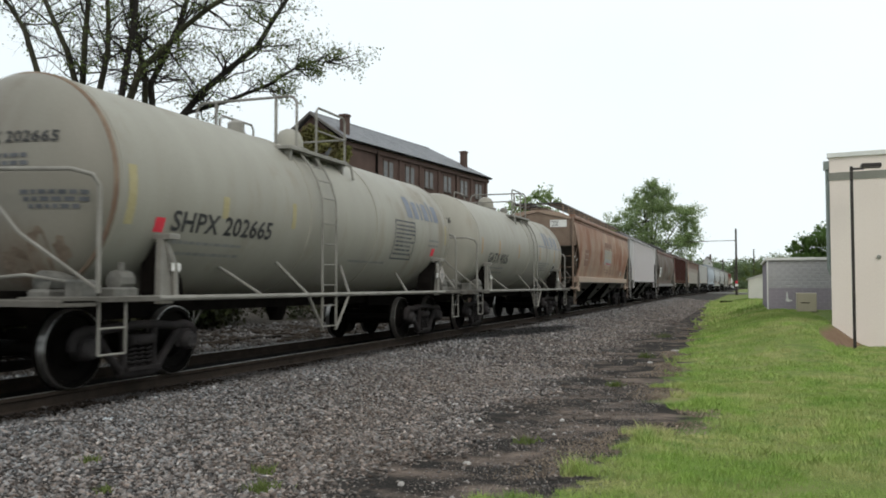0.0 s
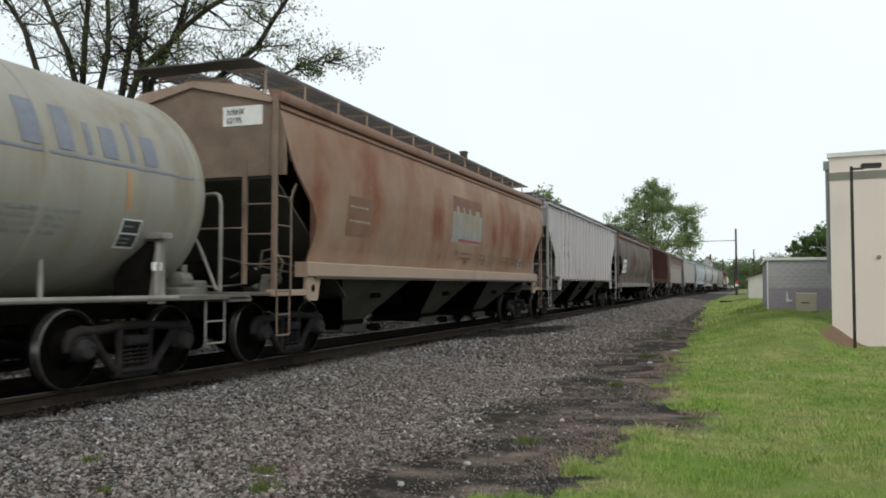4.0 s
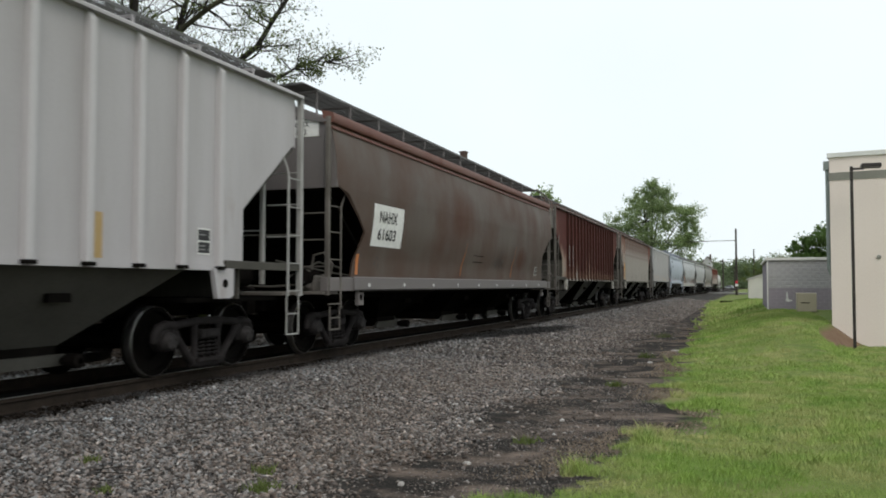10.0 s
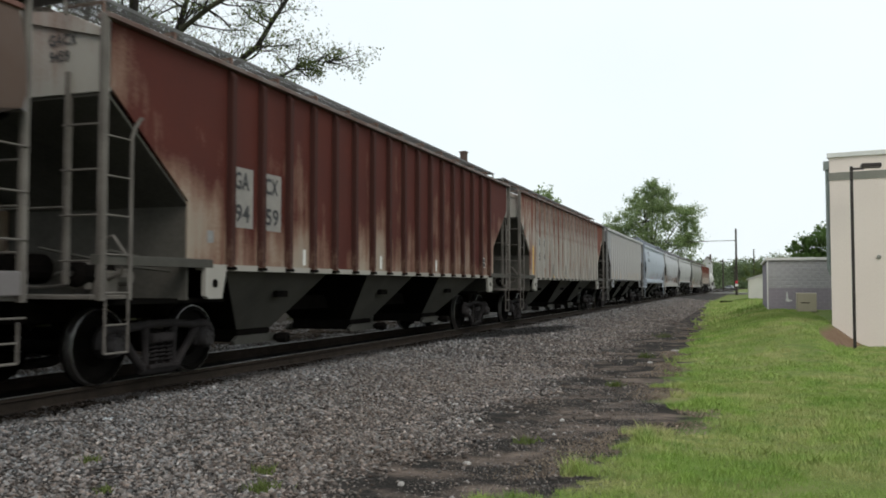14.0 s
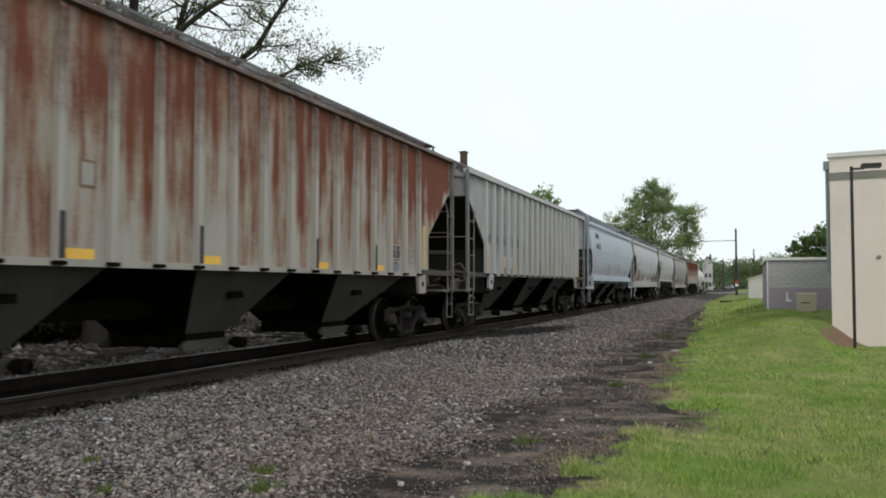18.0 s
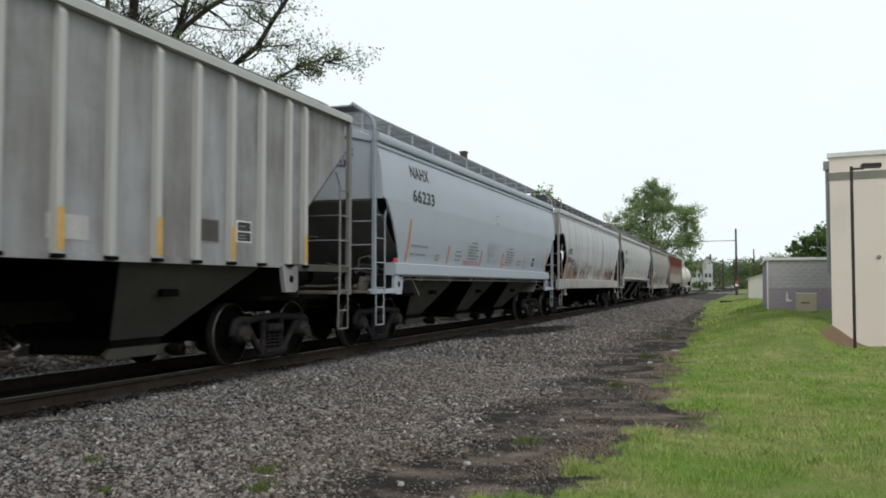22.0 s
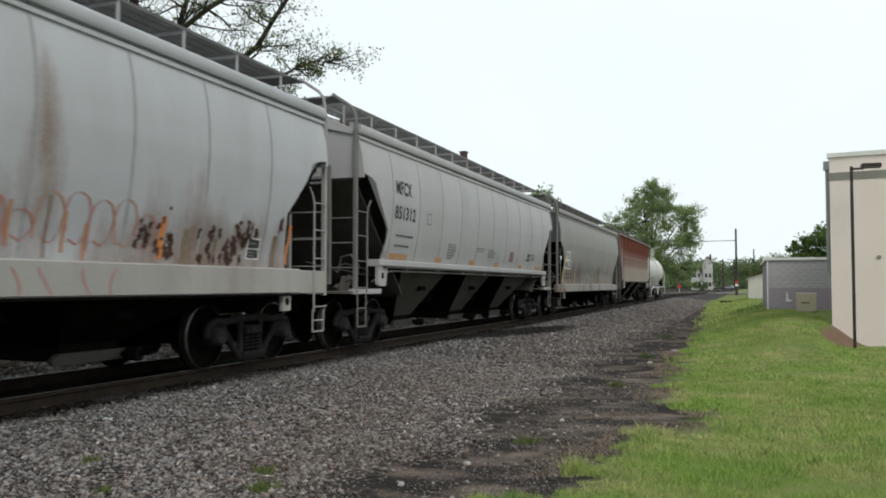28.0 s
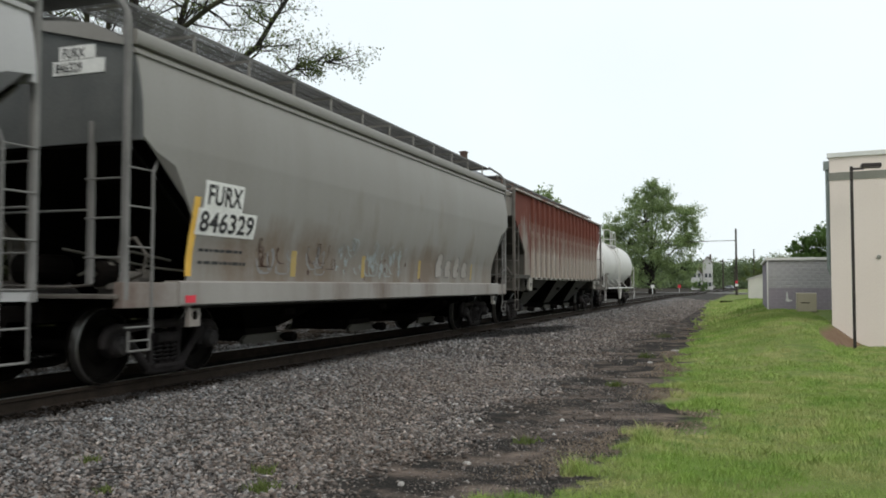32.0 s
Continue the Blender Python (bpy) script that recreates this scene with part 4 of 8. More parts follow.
part("lettering", Geo().add([(-0.36 + a, HEAD(-0.36 + a, 2.80 + b) - 0.004, 2.80 + b) for a, b in vs], fs), STENCIL, car)
for k, (x, z, w) in enumerate(((0.12, 2.62, 0.42), (0.10, 2.53, 0.46), (0.46, 2.20, 0.66), (0.50, 2.12, 0.60), (0.56, 2.04, 0.50))):
    rnd = random.Random(400 + k)
    g, a = Geo(), x
    while a < x + w:
        b = a + rnd.uniform(0.05, 0.11)
        g.add([(a, HEAD(a, z), z), (b, HEAD(b, z), z), (b, HEAD(b, z + 0.05), z + 0.05), (a, HEAD(a, z + 0.05), z + 0.05)], [(0, 1, 2, 3)])
        a = b + 0.03
    part("small_print", g, STENCIL_WORN, car)
for k, (x, z, w, hh) in enumerate(((0.62, 1.55, 0.16, 0.42), (0.05, 1.75, 0.1, 0.3), (0.30, 1.42, 0.2, 0.25), (0.85, 1.6, 0.08, 0.2), (-0.2, 2.25, 0.06, 0.15))):
    rnd = random.Random(440 + k)
    ring = []
    for i in range(15):
        a = 2 * math.pi * i / 15
        q = rnd.uniform(0.6, 1.1)
        ring.append((x + w * q * math.cos(a), z + hh * q * math.sin(a)))
    part("head_stain", Geo().add([(a, HEAD(a, b) + 0.002, b) for a, b in ring], [tuple(range(15))]), HEAD_STAIN, car)
# 2: grey tank car with blue lettering that has faded to strokes
car, L = new_car(-73.1, -60.2, "pale grey tank car with faded blue lettering on its flank")
s = tank_body(car, L, TANK_GREY, TANK_FRAME, TANK_GREY, lad=0.75, o=-1)
word, field, fine = marks(car, L, s)
word("GATX 4926", 2.02, 1.85, 0.265, 2.06)
fine(2.0, 1.68, 2.2, 2, pitch=0.13)
x = 9.1
for w, z in ((0.34, 3.1), (0.28, 3.1), (0.10, 2.98), (0.30, 2.98), (0.10, 3.1), (0.30, 2.98)):
    field(x, x + w * 0.8, 2.62, z, BLUE_FADED)
    x += w + 0.14
field(8.0, 12.0, 2.55, 2.58, BLUE_FADED)
for y in (1.25, 3.0, 5.3, 8.3, 10.6):
    field(y, y + 0.08, 2.05, 2.5, ORANGE_FADED)
for i in range(4):
    fine(8.3, 1.95 - 0.08 * i, 1.6, 1)
data_box(field, 10.6, 1.62)
end_text("GATX 4926", -0.15, -L / 2 + 0.335, 2.85, 0.15, STENCIL, car)

# 3: orange hopper
KYLE = car_paint("paint_faded_orange", (0.315, 0.215, 0.148), (0.19, 0.072, 0.038), 0.42, 0.02, 3.0, 0.6, (0.14, 0.05, 0.028), 1.3, 0.9, soft=0.6, runs=0.3,
                 spots=((-5.6, 2.8, 0.8, 1.1, 0.16), (-1.9, 2.7, 0.5, 0.9, 0.2), (2.9, 2.75, 1.3, 0.95, 0.2), (5.0, 2.65, 0.85, 0.85, 0.2), (6.75, 2.5, 1.0, 0.95, 0.24), (-7.6, 2.4, 0.5, 0.8, 0.2)))
KYLE_FRAME = car_paint("paint_beige_frame", (0.34, 0.25, 0.19), (0.20, 0.08, 0.05), 0.22, 0, 5, 0.35, soft=0.3)
GEAR_TAN = surface("gear_tan", (0.12, 0.085, 0.065), (0.24, 0.18, 0.14), 1.6, 40, 0.8, spec=0.15)
KYLE_CHORD = car_paint("paint_rusty_chord", (0.20, 0.10, 0.065), (0.11, 0.05, 0.035), 0.3, 0, 6, 0.3, soft=0.2)
PANEL_BROWN = surface("panel_brown", (0.13, 0.07, 0.05), (0.2, 0.11, 0.08), 2, 40, 0.7)
PANEL_BLUE = surface("panel_pale_blue", (0.17, 0.165, 0.15), (0.33, 0.345, 0.34), 1.6, 40, 0.7, stretch=(1, 3, 0.4))
PANEL_CREAM = surface("panel_cream", (0.25, 0.21, 0.15), (0.31, 0.265, 0.195), 2, 40, 0.7)
PANEL_RED = surface("panel_red", (0.28, 0.06, 0.07), (0.34, 0.10, 0.10), 2, 40, 0.7)
car, L = new_car(-59.6, -42.0, "rust-stained orange covered hopper car with a painted panel")
s = hopper_body(car, L, "smooth", KYLE, KYLE_FRAME, UNDER_GREY, (), (1.32, 1.56), chord_paint=KYLE_CHORD, end_paint=GEAR_TAN, gear=GEAR_TAN, cut=ROUND_CUT, mesh=0.018)
word, field, fine = marks(car, L, s)
field(7.87, 10.18, 2.95, 3.32, PANEL_BROWN)
field(7.87, 10.18, 2.21, 2.95, PANEL_BLUE)
field(8.35, 10.18, 2.24, 2.31, PANEL_RED).location.x = 0.003
# the painted name, drawn as plain blocks
for a, b, c, d in ((8.10, 8.28, 8.26, 8.50), (8.60, 8.74, 8.78, 8.98), (9.08, 9.22, 9.02, 9.42), (9.62, 9.98, 9.54, 9.94)):
    rings = [[(s(z) + 0.008, -L / 2 + p + (q - p) * k, z) for p, q in ((a, c), (b, d))] for k, z in ((0.0, 3.08), (0.35, 2.9), (0.7, 2.72), (1.0, 2.52))]
    part("painted_block", Geo().loft(rings, False), PANEL_CREAM, car)
for y, z, w, hh in ((7.2, 1.62, 0.09, 0.34), (8.3, 1.8, 0.16, 0.3), (9.0, 1.75, 0.3, 0.16), (10.6, 1.66, 0.07, 0.35), (11.2, 1.7, 0.35, 0.5), (13.0, 1.68, 0.4, 0.3), (13.8, 1.7, 0.5, 0.25)):
    blots(car, L, s, y, y + w, z, z + hh, PANEL_BROWN, 5, int(y * 10), 0.07)
    scrawl(car, L, s, y, y + w, z, z + hh, PANEL_BROWN, 3, int(y * 11), 0.009)
field(2.3, 3.3, 2.05, 2.75, PANEL_BROWN)
fine(2.4, 2.55, 0.8, 2, PANEL_CREAM, 0.25)
data_box(field, 14.4, 1.72, 0.3, 0.24)
for y, w in ((8.7, 0.9), (10.3, 0.5), (12.4, 0.8), (13.4, 0.6)):
    fine(y, 1.95, w, 2, PANEL_BROWN, 0.12)
part("end_number_board", Geo().box(0.55, 1.25, -L / 2 + 0.135, -L / 2 + 0.143, 3.62, 3.92), WHITE_MARK, car)
end_text("NAHX", 0.62, -L / 2 + 0.13, 3.79, 0.09, STENCIL, car)
end_text("62195", 0.62, -L / 2 + 0.13, 3.66, 0.09, STENCIL, car)

# 4: white ribbed hopper
WHITE_RIB = car_paint("paint_white_ribbed", (0.425, 0.408, 0.420), (0.30, 0.24, 0.18), 0.06, 0, 9, 0.4, soft=0.5)
# Ribs: a lighter copy of the panel paint, their light put into the colour
WHITE_RIB_LIT = car_paint("paint_white_ribs_lit", (0.475, 0.458, 0.468), (0.30, 0.24, 0.18), 0.06, 0, 10, 0.25, soft=0.5)
RED_MARK_FADED = surface("faded_red_notice", (0.42, 0.17, 0.15), (0.46, 0.25, 0.23), 8, 40, 0.8)
TAN_MARK = surface("faded_tan_mark", (0.36, 0.24, 0.10), (0.44, 0.32, 0.16), 5, 40, 0.8)
car, L = new_car(-41.0, -23.6, "white ribbed covered hopper car with black stencilling")
s = hopper_body(car, L, "ribbed", WHITE_RIB, WHITE_RIB, UNDER_GREY, (), (1.44, 1.44), 3, (2.64, 0.785), top=4.11, chord=0.05, rib_paint=WHITE_RIB_LIT, gear=GEAR_WHITE, slope=SLOPE_SHADE)
word, field, fine = marks(car, L, s)
word("MC", 2.88, 2.74, 0.23, 0.40)
word("EX", 3.66, 2.76, 0.23, 0.40)
word("95", 2.90, 2.29, 0.21, 0.36)
word("392", 3.62, 2.31, 0.21, 0.50)
field(4.52, 4.78, 2.42, 2.66, STENCIL_GREY)
field(4.555, 4.745, 2.45, 2.63, WHITE_RIB).location.x = 0.003
fine(4.60, 2.52, 0.08, 2, STENCIL, 0.06)
field(2.12, 2.24, 1.50, 2.45, TAN_MARK)
fine(2.9, 1.95, 0.4, 2, pitch=0.13)
fine(3.65, 1.92, 0.45, 2, pitch=0.13)
for k, (ya, za, yb, zb) in enumerate(((5.22, 1.56, 5.26, 2.02), (5.22, 1.78, 5.42, 1.80), (5.42, 1.60, 5.40, 2.0), (5.46, 1.62, 5.60, 1.86), (5.60, 1.86, 5.56, 1.62), (5.56, 1.62, 5.46, 1.66), (5.62, 1.84, 5.68, 1.58), (5.68, 1.58, 5.74, 1.76), (5.74, 1.76, 5.80, 1.56), (5.80, 1.56, 5.84, 1.90))):
    # a name sprayed in orange, drawn as plain strokes
    part("spray_stroke", Geo().loft([[(1.508, -L / 2 + ya + (yb - ya) * q - 0.03, za + (zb - za) * q), (1.508, -L / 2 + ya + (yb - ya) * q + 0.03, za + (zb - za) * q + 0.02)] for q in (0, 0.5, 1)], False), ORANGE_MARK, car)
for y, w, k, m in ((6.02, 0.5, 3, STENCIL_GREY), (7.81, 0.42, 4, RED_MARK_FADED), (8.69, 0.5, 3, STENCIL_GREY), (10.54, 0.5, 3, STENCIL_GREY)):
    for q in range(k):
        fine(y, 1.80 - 0.07 * q, w, 1, m)
for y in (4.96, 7.50, 10.28, 12.98):
    field(y, y + 0.12, 1.48, 1.98, TAN_MARK)
data_box(field, 14.78, 1.58, 0.28, 0.34)
end_text("MCEX", 0.35, -L / 2 + 0.13, 3.86, 0.13, STENCIL, car)
end_text("95392", 0.33, -L / 2 + 0.13, 3.66, 0.13, STENCIL, car)

# 5: brown hopper
BROWN = car_paint("paint_brown_hopper", (0.074, 0.054, 0.042), (0.082, 0.038, 0.025), 0.46, 0.0, 12, 0.25, (0.06, 0.03, 0.02), 1.1, 0.9, soft=0.5, runs=0.35, spots=((4.45, 2.0, 0.7, 0.4, 0.3), (-1.5, 2.9, 1.4, 0.7, 0.16), (2.6, 2.6, 1.2, 0.6, -0.15), (-4.5, 2.4, 1.2, 0.7, -0.15)))
BROWN_CHORD = car_paint("paint_brown_chord", (0.135, 0.052, 0.038), (0.11, 0.045, 0.035), 0.3, 0.0, 13, 0.2, soft=0.25)
GREY_SILL = car_paint("paint_lilac_sill", (0.145, 0.132, 0.132), (0.11, 0.065, 0.05), 0.1, 0.0, 14, 0.3, soft=0.25)
car, L = new_car(-22.75, -5.5, "dull brown covered hopper car with a white number board")
s = hopper_body(car, L, "smooth", BROWN, GREY_SILL, UNDER_SHADE, (), (1.09, 1.34), chord_paint=BROWN_CHORD, sill_paint=GREY_SILL, end_paint=GREY_SILL, gear=GEAR_DIRTY, bows=(0.0, 0.03), mesh=0.021)
word, field, fine = marks(car, L, s)
field(1.70, 3.15, 1.92, 2.71, WHITE_MARK)
for text, z in (("NAHX", 2.38), ("61603", 2.05)):
    word(text, 1.95, z, 0.21, 0.86).location.x = 0.004
field(1.22, 1.32, 1.38, 1.75, ORANGE_MARK)
data_box(field, 15.0, 1.52, 0.34, 0.28)
for z in (1.78, 1.94):
    field(8.1, 9.0, z, z + 0.018, SHADED_GRIT)
scrawl(car, L, s, 10.1, 10.8, 1.65, 2.1, PANEL_DARK, 12, 91, 0.014)
RUN_ORANGE = surface("dull_orange_run", (0.22, 0.075, 0.025), (0.30, 0.11, 0.04), 5, 40, 0.8)
part("rust_run", Geo().loft([[(s(z) + 0.007, -L / 2 + 7.2 + 0.32 * (z - 1.45) - w, z), (s(z) + 0.007, -L / 2 + 7.2 + 0.32 * (z - 1.45) + w, z)] for z, w in ((1.42, 0.035), (1.52, 0.045), (1.65, 0.045), (1.8, 0.04), (1.95, 0.03), (2.1, 0.018), (2.25, 0.010))], False), RUN_ORANGE, car)
blots(car, L, s, 2.0, 2.3, 1.45, 1.9, PANEL_DARK, 4, 92, 0.06)
part("rust_run", Geo().loft([[(s(z) + 0.007, -L / 2 + 12.0 + 0.22 * (z - 1.45) - w, z), (s(z) + 0.007, -L / 2 + 12.0 + 0.22 * (z - 1.45) + w, z)] for z, w in ((1.42, 0.05), (1.55, 0.055), (1.7, 0.045), (1.85, 0.03), (2.0, 0.02), (2.2, 0.012), (2.4, 0.006))], False), RUN_ORANGE, car)
for i in range(9):
    field(1.5 + i * 1.7, 1.58 + i * 1.7, 1.16, 1.22, WHITE_MARK).location.x = 0.15
part("end_number_board", Geo().box(0.75, 1.30, -L / 2 + 0.135, -L / 2 + 0.143, 3.72, 4.02), WHITE_MARK, car)
end_text("NAHX", 0.80, -L / 2 + 0.13, 3.89, 0.09, STENCIL, car)
end_text("61603", 0.80, -L / 2 + 0.13, 3.76, 0.09, STENCIL, car)

# 6: rust-red ribbed hopper
RED_RUST = car_paint("paint_rusted_white_red", (0.30, 0.245, 0.19), (0.078, 0.0155, 0.0095), 0.82, 0.075, 17, 0.5, (0.034, 0.011, 0.010), 3.6, 1.1, soft=0.24, halo=(0.21, 0.105, 0.066),
                     spots=((7.2, 2.0, 1.7, 0.9, -0.12), (7.9, 2.9, 0.6, 0.5, -0.16), (-7.1, 1.95, 1.3, 0.95, -0.24), (-8.1, 3.7, 0.5, 0.8, -0.2), (-4.4, 1.5, 1.6, 0.7, -0.16), (-1.0, 1.7, 1.6, 0.6, -0.12), (3.0, 1.6, 2.5, 0.5, -0.12)))
RED_RIB = car_paint("paint_rusted_ribs", (0.22, 0.15, 0.10), (0.045, 0.013, 0.009), 0.84, 0.08, 18, 0.4, (0.025, 0.010, 0.009), 3.4, 0.5, soft=0.22, spots=((-6.9, 1.8, 1.2, 1.2, -0.4), (7.0, 1.9, 1.4, 1.0, -0.2)))
GACX_END = car_paint("paint_end_offwhite", (0.33, 0.315, 0.285), (0.16, 0.05, 0.03), 0.27, 0.06, 71, 0.45, soft=0.25)
GACX_CHORD = car_paint("paint_chord_dark", (0.13, 0.10, 0.09), (0.08, 0.03, 0.022), 0.5, 0.0, 73, 0.4, soft=0.3)
car, L = new_car(-4.55, 12.35, "heavily rusted ribbed covered hopper car, dark red over white")
s = hopper_body(car, L, "ribbed", RED_RUST, GACX_END, UNDER_GREY, (), (1.44, 1.44), 3, (2.46, 0.77), top=4.11, chord=0.06, chord_paint=GACX_CHORD, gear=GEAR_DIRTY, rib_paint=RED_RIB, slope=SLOPE_SHADE)
word, field, fine = marks(car, L, s)
PATCH_GREY = surface("patch_grey", (0.20, 0.19, 0.18), (0.27, 0.25, 0.23), 5, 50, 0.7)
field(2.53, 3.05, 1.98, 2.82, PATCH_GREY)
field(3.30, 3.82, 1.98, 2.82, PATCH_GREY)
for text, y, z in (("GA", 2.58, 2.52), ("CX", 3.36, 2.52), ("94", 2.60, 2.07), ("59", 3.38, 2.07)):
    word(text, y, z, 0.23, 0.36).location.x = 0.004
field(1.98, 2.12, 1.74, 1.9, STENCIL_GREY)
for y in (4.5, 7.5, 10.6):
    field(y, y + 0.09, 1.5, 1.75, WHITE_MARK)
data_box(field, 14.2, 1.66, 0.3, 0.26)
end_text("GACX", 0.66, -L / 2 + 0.13, 3.89, 0.12, STENCIL, car)
end_text("9459", 0.68, -L / 2 + 0.13, 3.70, 0.12, STENCIL, car)

# 7: streaked ribbed hopper
PATCH_CLEAN = surface("renewed_white_patch", (0.285, 0.272, 0.248), (0.345, 0.332, 0.305), 4, 50, 0.7)
YELLOW_DULL_PALE = surface("flaked_yellow_mark", (0.50, 0.32, 0.09), (0.56, 0.42, 0.20), 7, 50, 0.75)


def data_plate(field, y, z, w, h):
    """A dark table of dates, two panels in a pale outline."""
    field(y, y + w, z, z + h, PATCH_WHITE)
    for a, b, c, d in ((0.05, 0.47, 0.20, 0.95), (0.52, 0.95, 0.20, 0.95), (0.05, 0.95, 0.05, 0.14)):
        field(y + w * a, y + w * b, z + h * c, z + h * d, PANEL_DARK).location.x = 0.003
    for a in (0.12, 0.30, 0.62, 0.80):
        field(y + w * a, y + w * (a + 0.09), z + h * 0.66, z + h * 0.80, PATCH_PALE).location.x = 0.005


STREAK_RUST = car_paint("paint_white_rust_streaks", (0.355, 0.340, 0.312), (0.150, 0.047, 0.028), 0.490, 0.065, 23, 0.45, (0.085, 0.027, 0.018), 3.6, 1.3, soft=0.17, runs=0.68, halo=(0.235, 0.150, 0.098),
                        spots=((7.0, 3.6, 1.7, 1.0, 0.14), (8.3, 2.9, 0.55, 0.6, -0.3), (2.0, 2.6, 1.0, 1.2, 0.06), (-2.5, 2.8, 1.0, 1.2, 0.06), (-7.4, 3.4, 1.4, 0.9, 0.0)))
STREAK_RIB = car_paint("paint_streaked_ribs", (0.33, 0.318, 0.292), (0.11, 0.040, 0.026), 0.37, 0.07, 24, 0.45, (0.05, 0.018, 0.013), 2.0, 1.3, soft=0.2, runs=0.5, spots=((6.3, 3.2, 1.2, 1.4, 0.16),))
car, L = new_car(13.55, 30.60, "off-white ribbed covered hopper car with running rust streaks")
s = hopper_body(car, L, "ribbed", STREAK_RUST, GACX_END, UNDER_GREY, (), (1.44, 1.44), 3, (2.46, 0.77), rib_paint=STREAK_RIB, top=4.11, chord=0.06, chord_paint=GACX_CHORD, gear=GEAR_DIRTY, slope=SLOPE_SHADE)
word, field, fine = marks(car, L, s)
for y in (2.54, 3.31):
    field(y, y + 0.52, 1.80, 2.84, PATCH_CLEAN)
for text, y, z in (("GA", 2.58, 2.52), ("CX", 3.36, 2.52), ("95", 2.60, 2.05), ("14", 3.38, 2.05)):
    word(text, y, z, 0.26, 0.42).location.x = 0.004
field(1.92, 2.06, 1.55, 2.5, YELLOW_MARK)
for k in (3, 6, 10, 13):
    y = 2.46 + 0.77 * k
    field(y + 0.07, y + 0.55, 1.46, 1.57, YELLOW_MARK)
    field(y - 0.042, y + 0.042, 1.46, 1.94, STENCIL).location.x = 0.094
field(15.14, 15.30, 1.58, 2.48, YELLOW_DULL_PALE)
field(13.30, 13.80, 1.47, 1.62, BLUE_FADED)
for k in range(4):
    fine(14.16, 2.0 - 0.12 * k, 0.5, 1, STENCIL_GREY)
for y, z in ((5.08, 2.22),):
    field(y, y + 0.24, z, z + 0.30, RUST_STAIN)
    field(y + 0.03, y + 0.21, z + 0.03, z + 0.27, PATCH_PALE).location.x = 0.003
data_plate(field, 13.40, 1.66, 0.44, 0.34)
end_text("GACX", 0.66, -L / 2 + 0.13, 3.89, 0.12, STENCIL, car)
end_text("9514", 0.70, -L / 2 + 0.13, 3.70, 0.12, STENCIL, car)

# 8: weathered grey ribbed hopper
GREY_RIB = car_paint("paint_grey_ribbed", (0.335, 0.345, 0.370), (0.125, 0.112, 0.106), 0.525, 0.02, 29, 0.7, (0.080, 0.066, 0.060), 2.6, 1.2, soft=0.40, spots=((-7.3, 3.0, 1.1, 1.2, -0.3),))
YELLOW_DULL = surface("dull_yellow_mark", (0.46, 0.27, 0.07), (0.54, 0.35, 0.11), 6, 50, 0.7)
GREY_RIB_BAR = car_paint("paint_grey_rib_bars", (0.42, 0.42, 0.415), (0.15, 0.12, 0.10), 0.12, 0, 30, 0.3, (0.10, 0.08, 0.07), 3.0, 0.6, soft=0.3)
car, L = new_car(31.72, 48.45, "weathered grey ribbed covered hopper car with yellow marks")
s = hopper_body(car, L, "ribbed", GREY_RIB, GREY_RIB, UNDER_GREY, (), (1.51, 1.51), 3, (1.66, 0.76), [(1.44, 1.66), (2.28, 1.66), (3.50, 0.16), (9, 0.16)], zc=3.47, rib_paint=GREY_RIB_BAR, gear=GEAR_GREY, top=4.05, chord=0.12, chord_paint=GREY_RIB_BAR, board=0.48, slope=SLOPE_SHADE_DEEP, stanchions=False)
word, field, fine = marks(car, L, s)
for text, y in (("MW", 1.85), ("CX", 2.61), ("46", 3.37), ("11", 4.17), ("86", 4.91)):
    word(text, y + 0.02, 2.35, 0.24, 0.40, STENCIL_WORN)
for k in (0, 2, 4, 7, 9, 11, 13, 15, 17.62):
    y = 1.66 + 0.76 * k
    field(y - 0.045, y + 0.045, 1.54, 1.98, YELLOW_DULL).location.x = 0.094
    side_bar(-L / 2 + y - 0.058, -L / 2 + y - 0.053, 1.54, 1.96, lambda z: 1.585, YELLOW_DULL, car)
for y in (3.33, 4.07):
    field(y, y + 0.48, 1.70, 2.02, PATCH_WHITE)
    scrawl(car, L, s, y + 0.05, y + 0.3, 1.72, 1.95, STENCIL_GREY, 3, int(y * 10), 0.008)
scrawl(car, L, s, 7.9, 8.2, 1.55, 1.8, STENCIL_GREY, 6, 11, 0.02)
field(9.92, 10.5, 1.66, 1.92, PATCH_WHITE)
data_box(field, 13.25, 1.78, 0.38, 0.30)
field(12.42, 12.86, 1.74, 2.06, STENCIL_GREY)
field(12.45, 12.83, 1.76, 2.04, PANEL_DARK).location.x = 0.003
end_text("MWCX", 0.70, -L / 2 + 0.13, 3.92, 0.13, STENCIL, car)
end_text("461186", 0.68, -L / 2 + 0.13, 3.70, 0.13, STENCIL, car)

# 9: clean blue-grey hopper
BLUE_GREY = car_paint("paint_pale_grey_blue", (0.362, 0.400, 0.462), (0.25, 0.12, 0.08), 0.0, 0, 31, 0.10, soft=0.2)
car, L = new_car(49.45, 65.35, "clean pale blue-grey covered hopper car")
# Slope sheets: body paint swapped for darker grey, to colour in their shade
s = hopper_body(car, L, "smooth", BLUE_GREY, BLUE_GREY, UNDER_GREY, (), (1.39, 1.64), gear=GEAR_BLUE, cut=STRAIGHT_CUT, bows=(0.038, 0.026), pipe=True, slope=GEAR_GREY)
word, field, fine = marks(car, L, s)
word("NAHX", 1.62, 3.42, 0.25, 1.12)
word("66233", 1.70, 2.93, 0.25, 1.30)
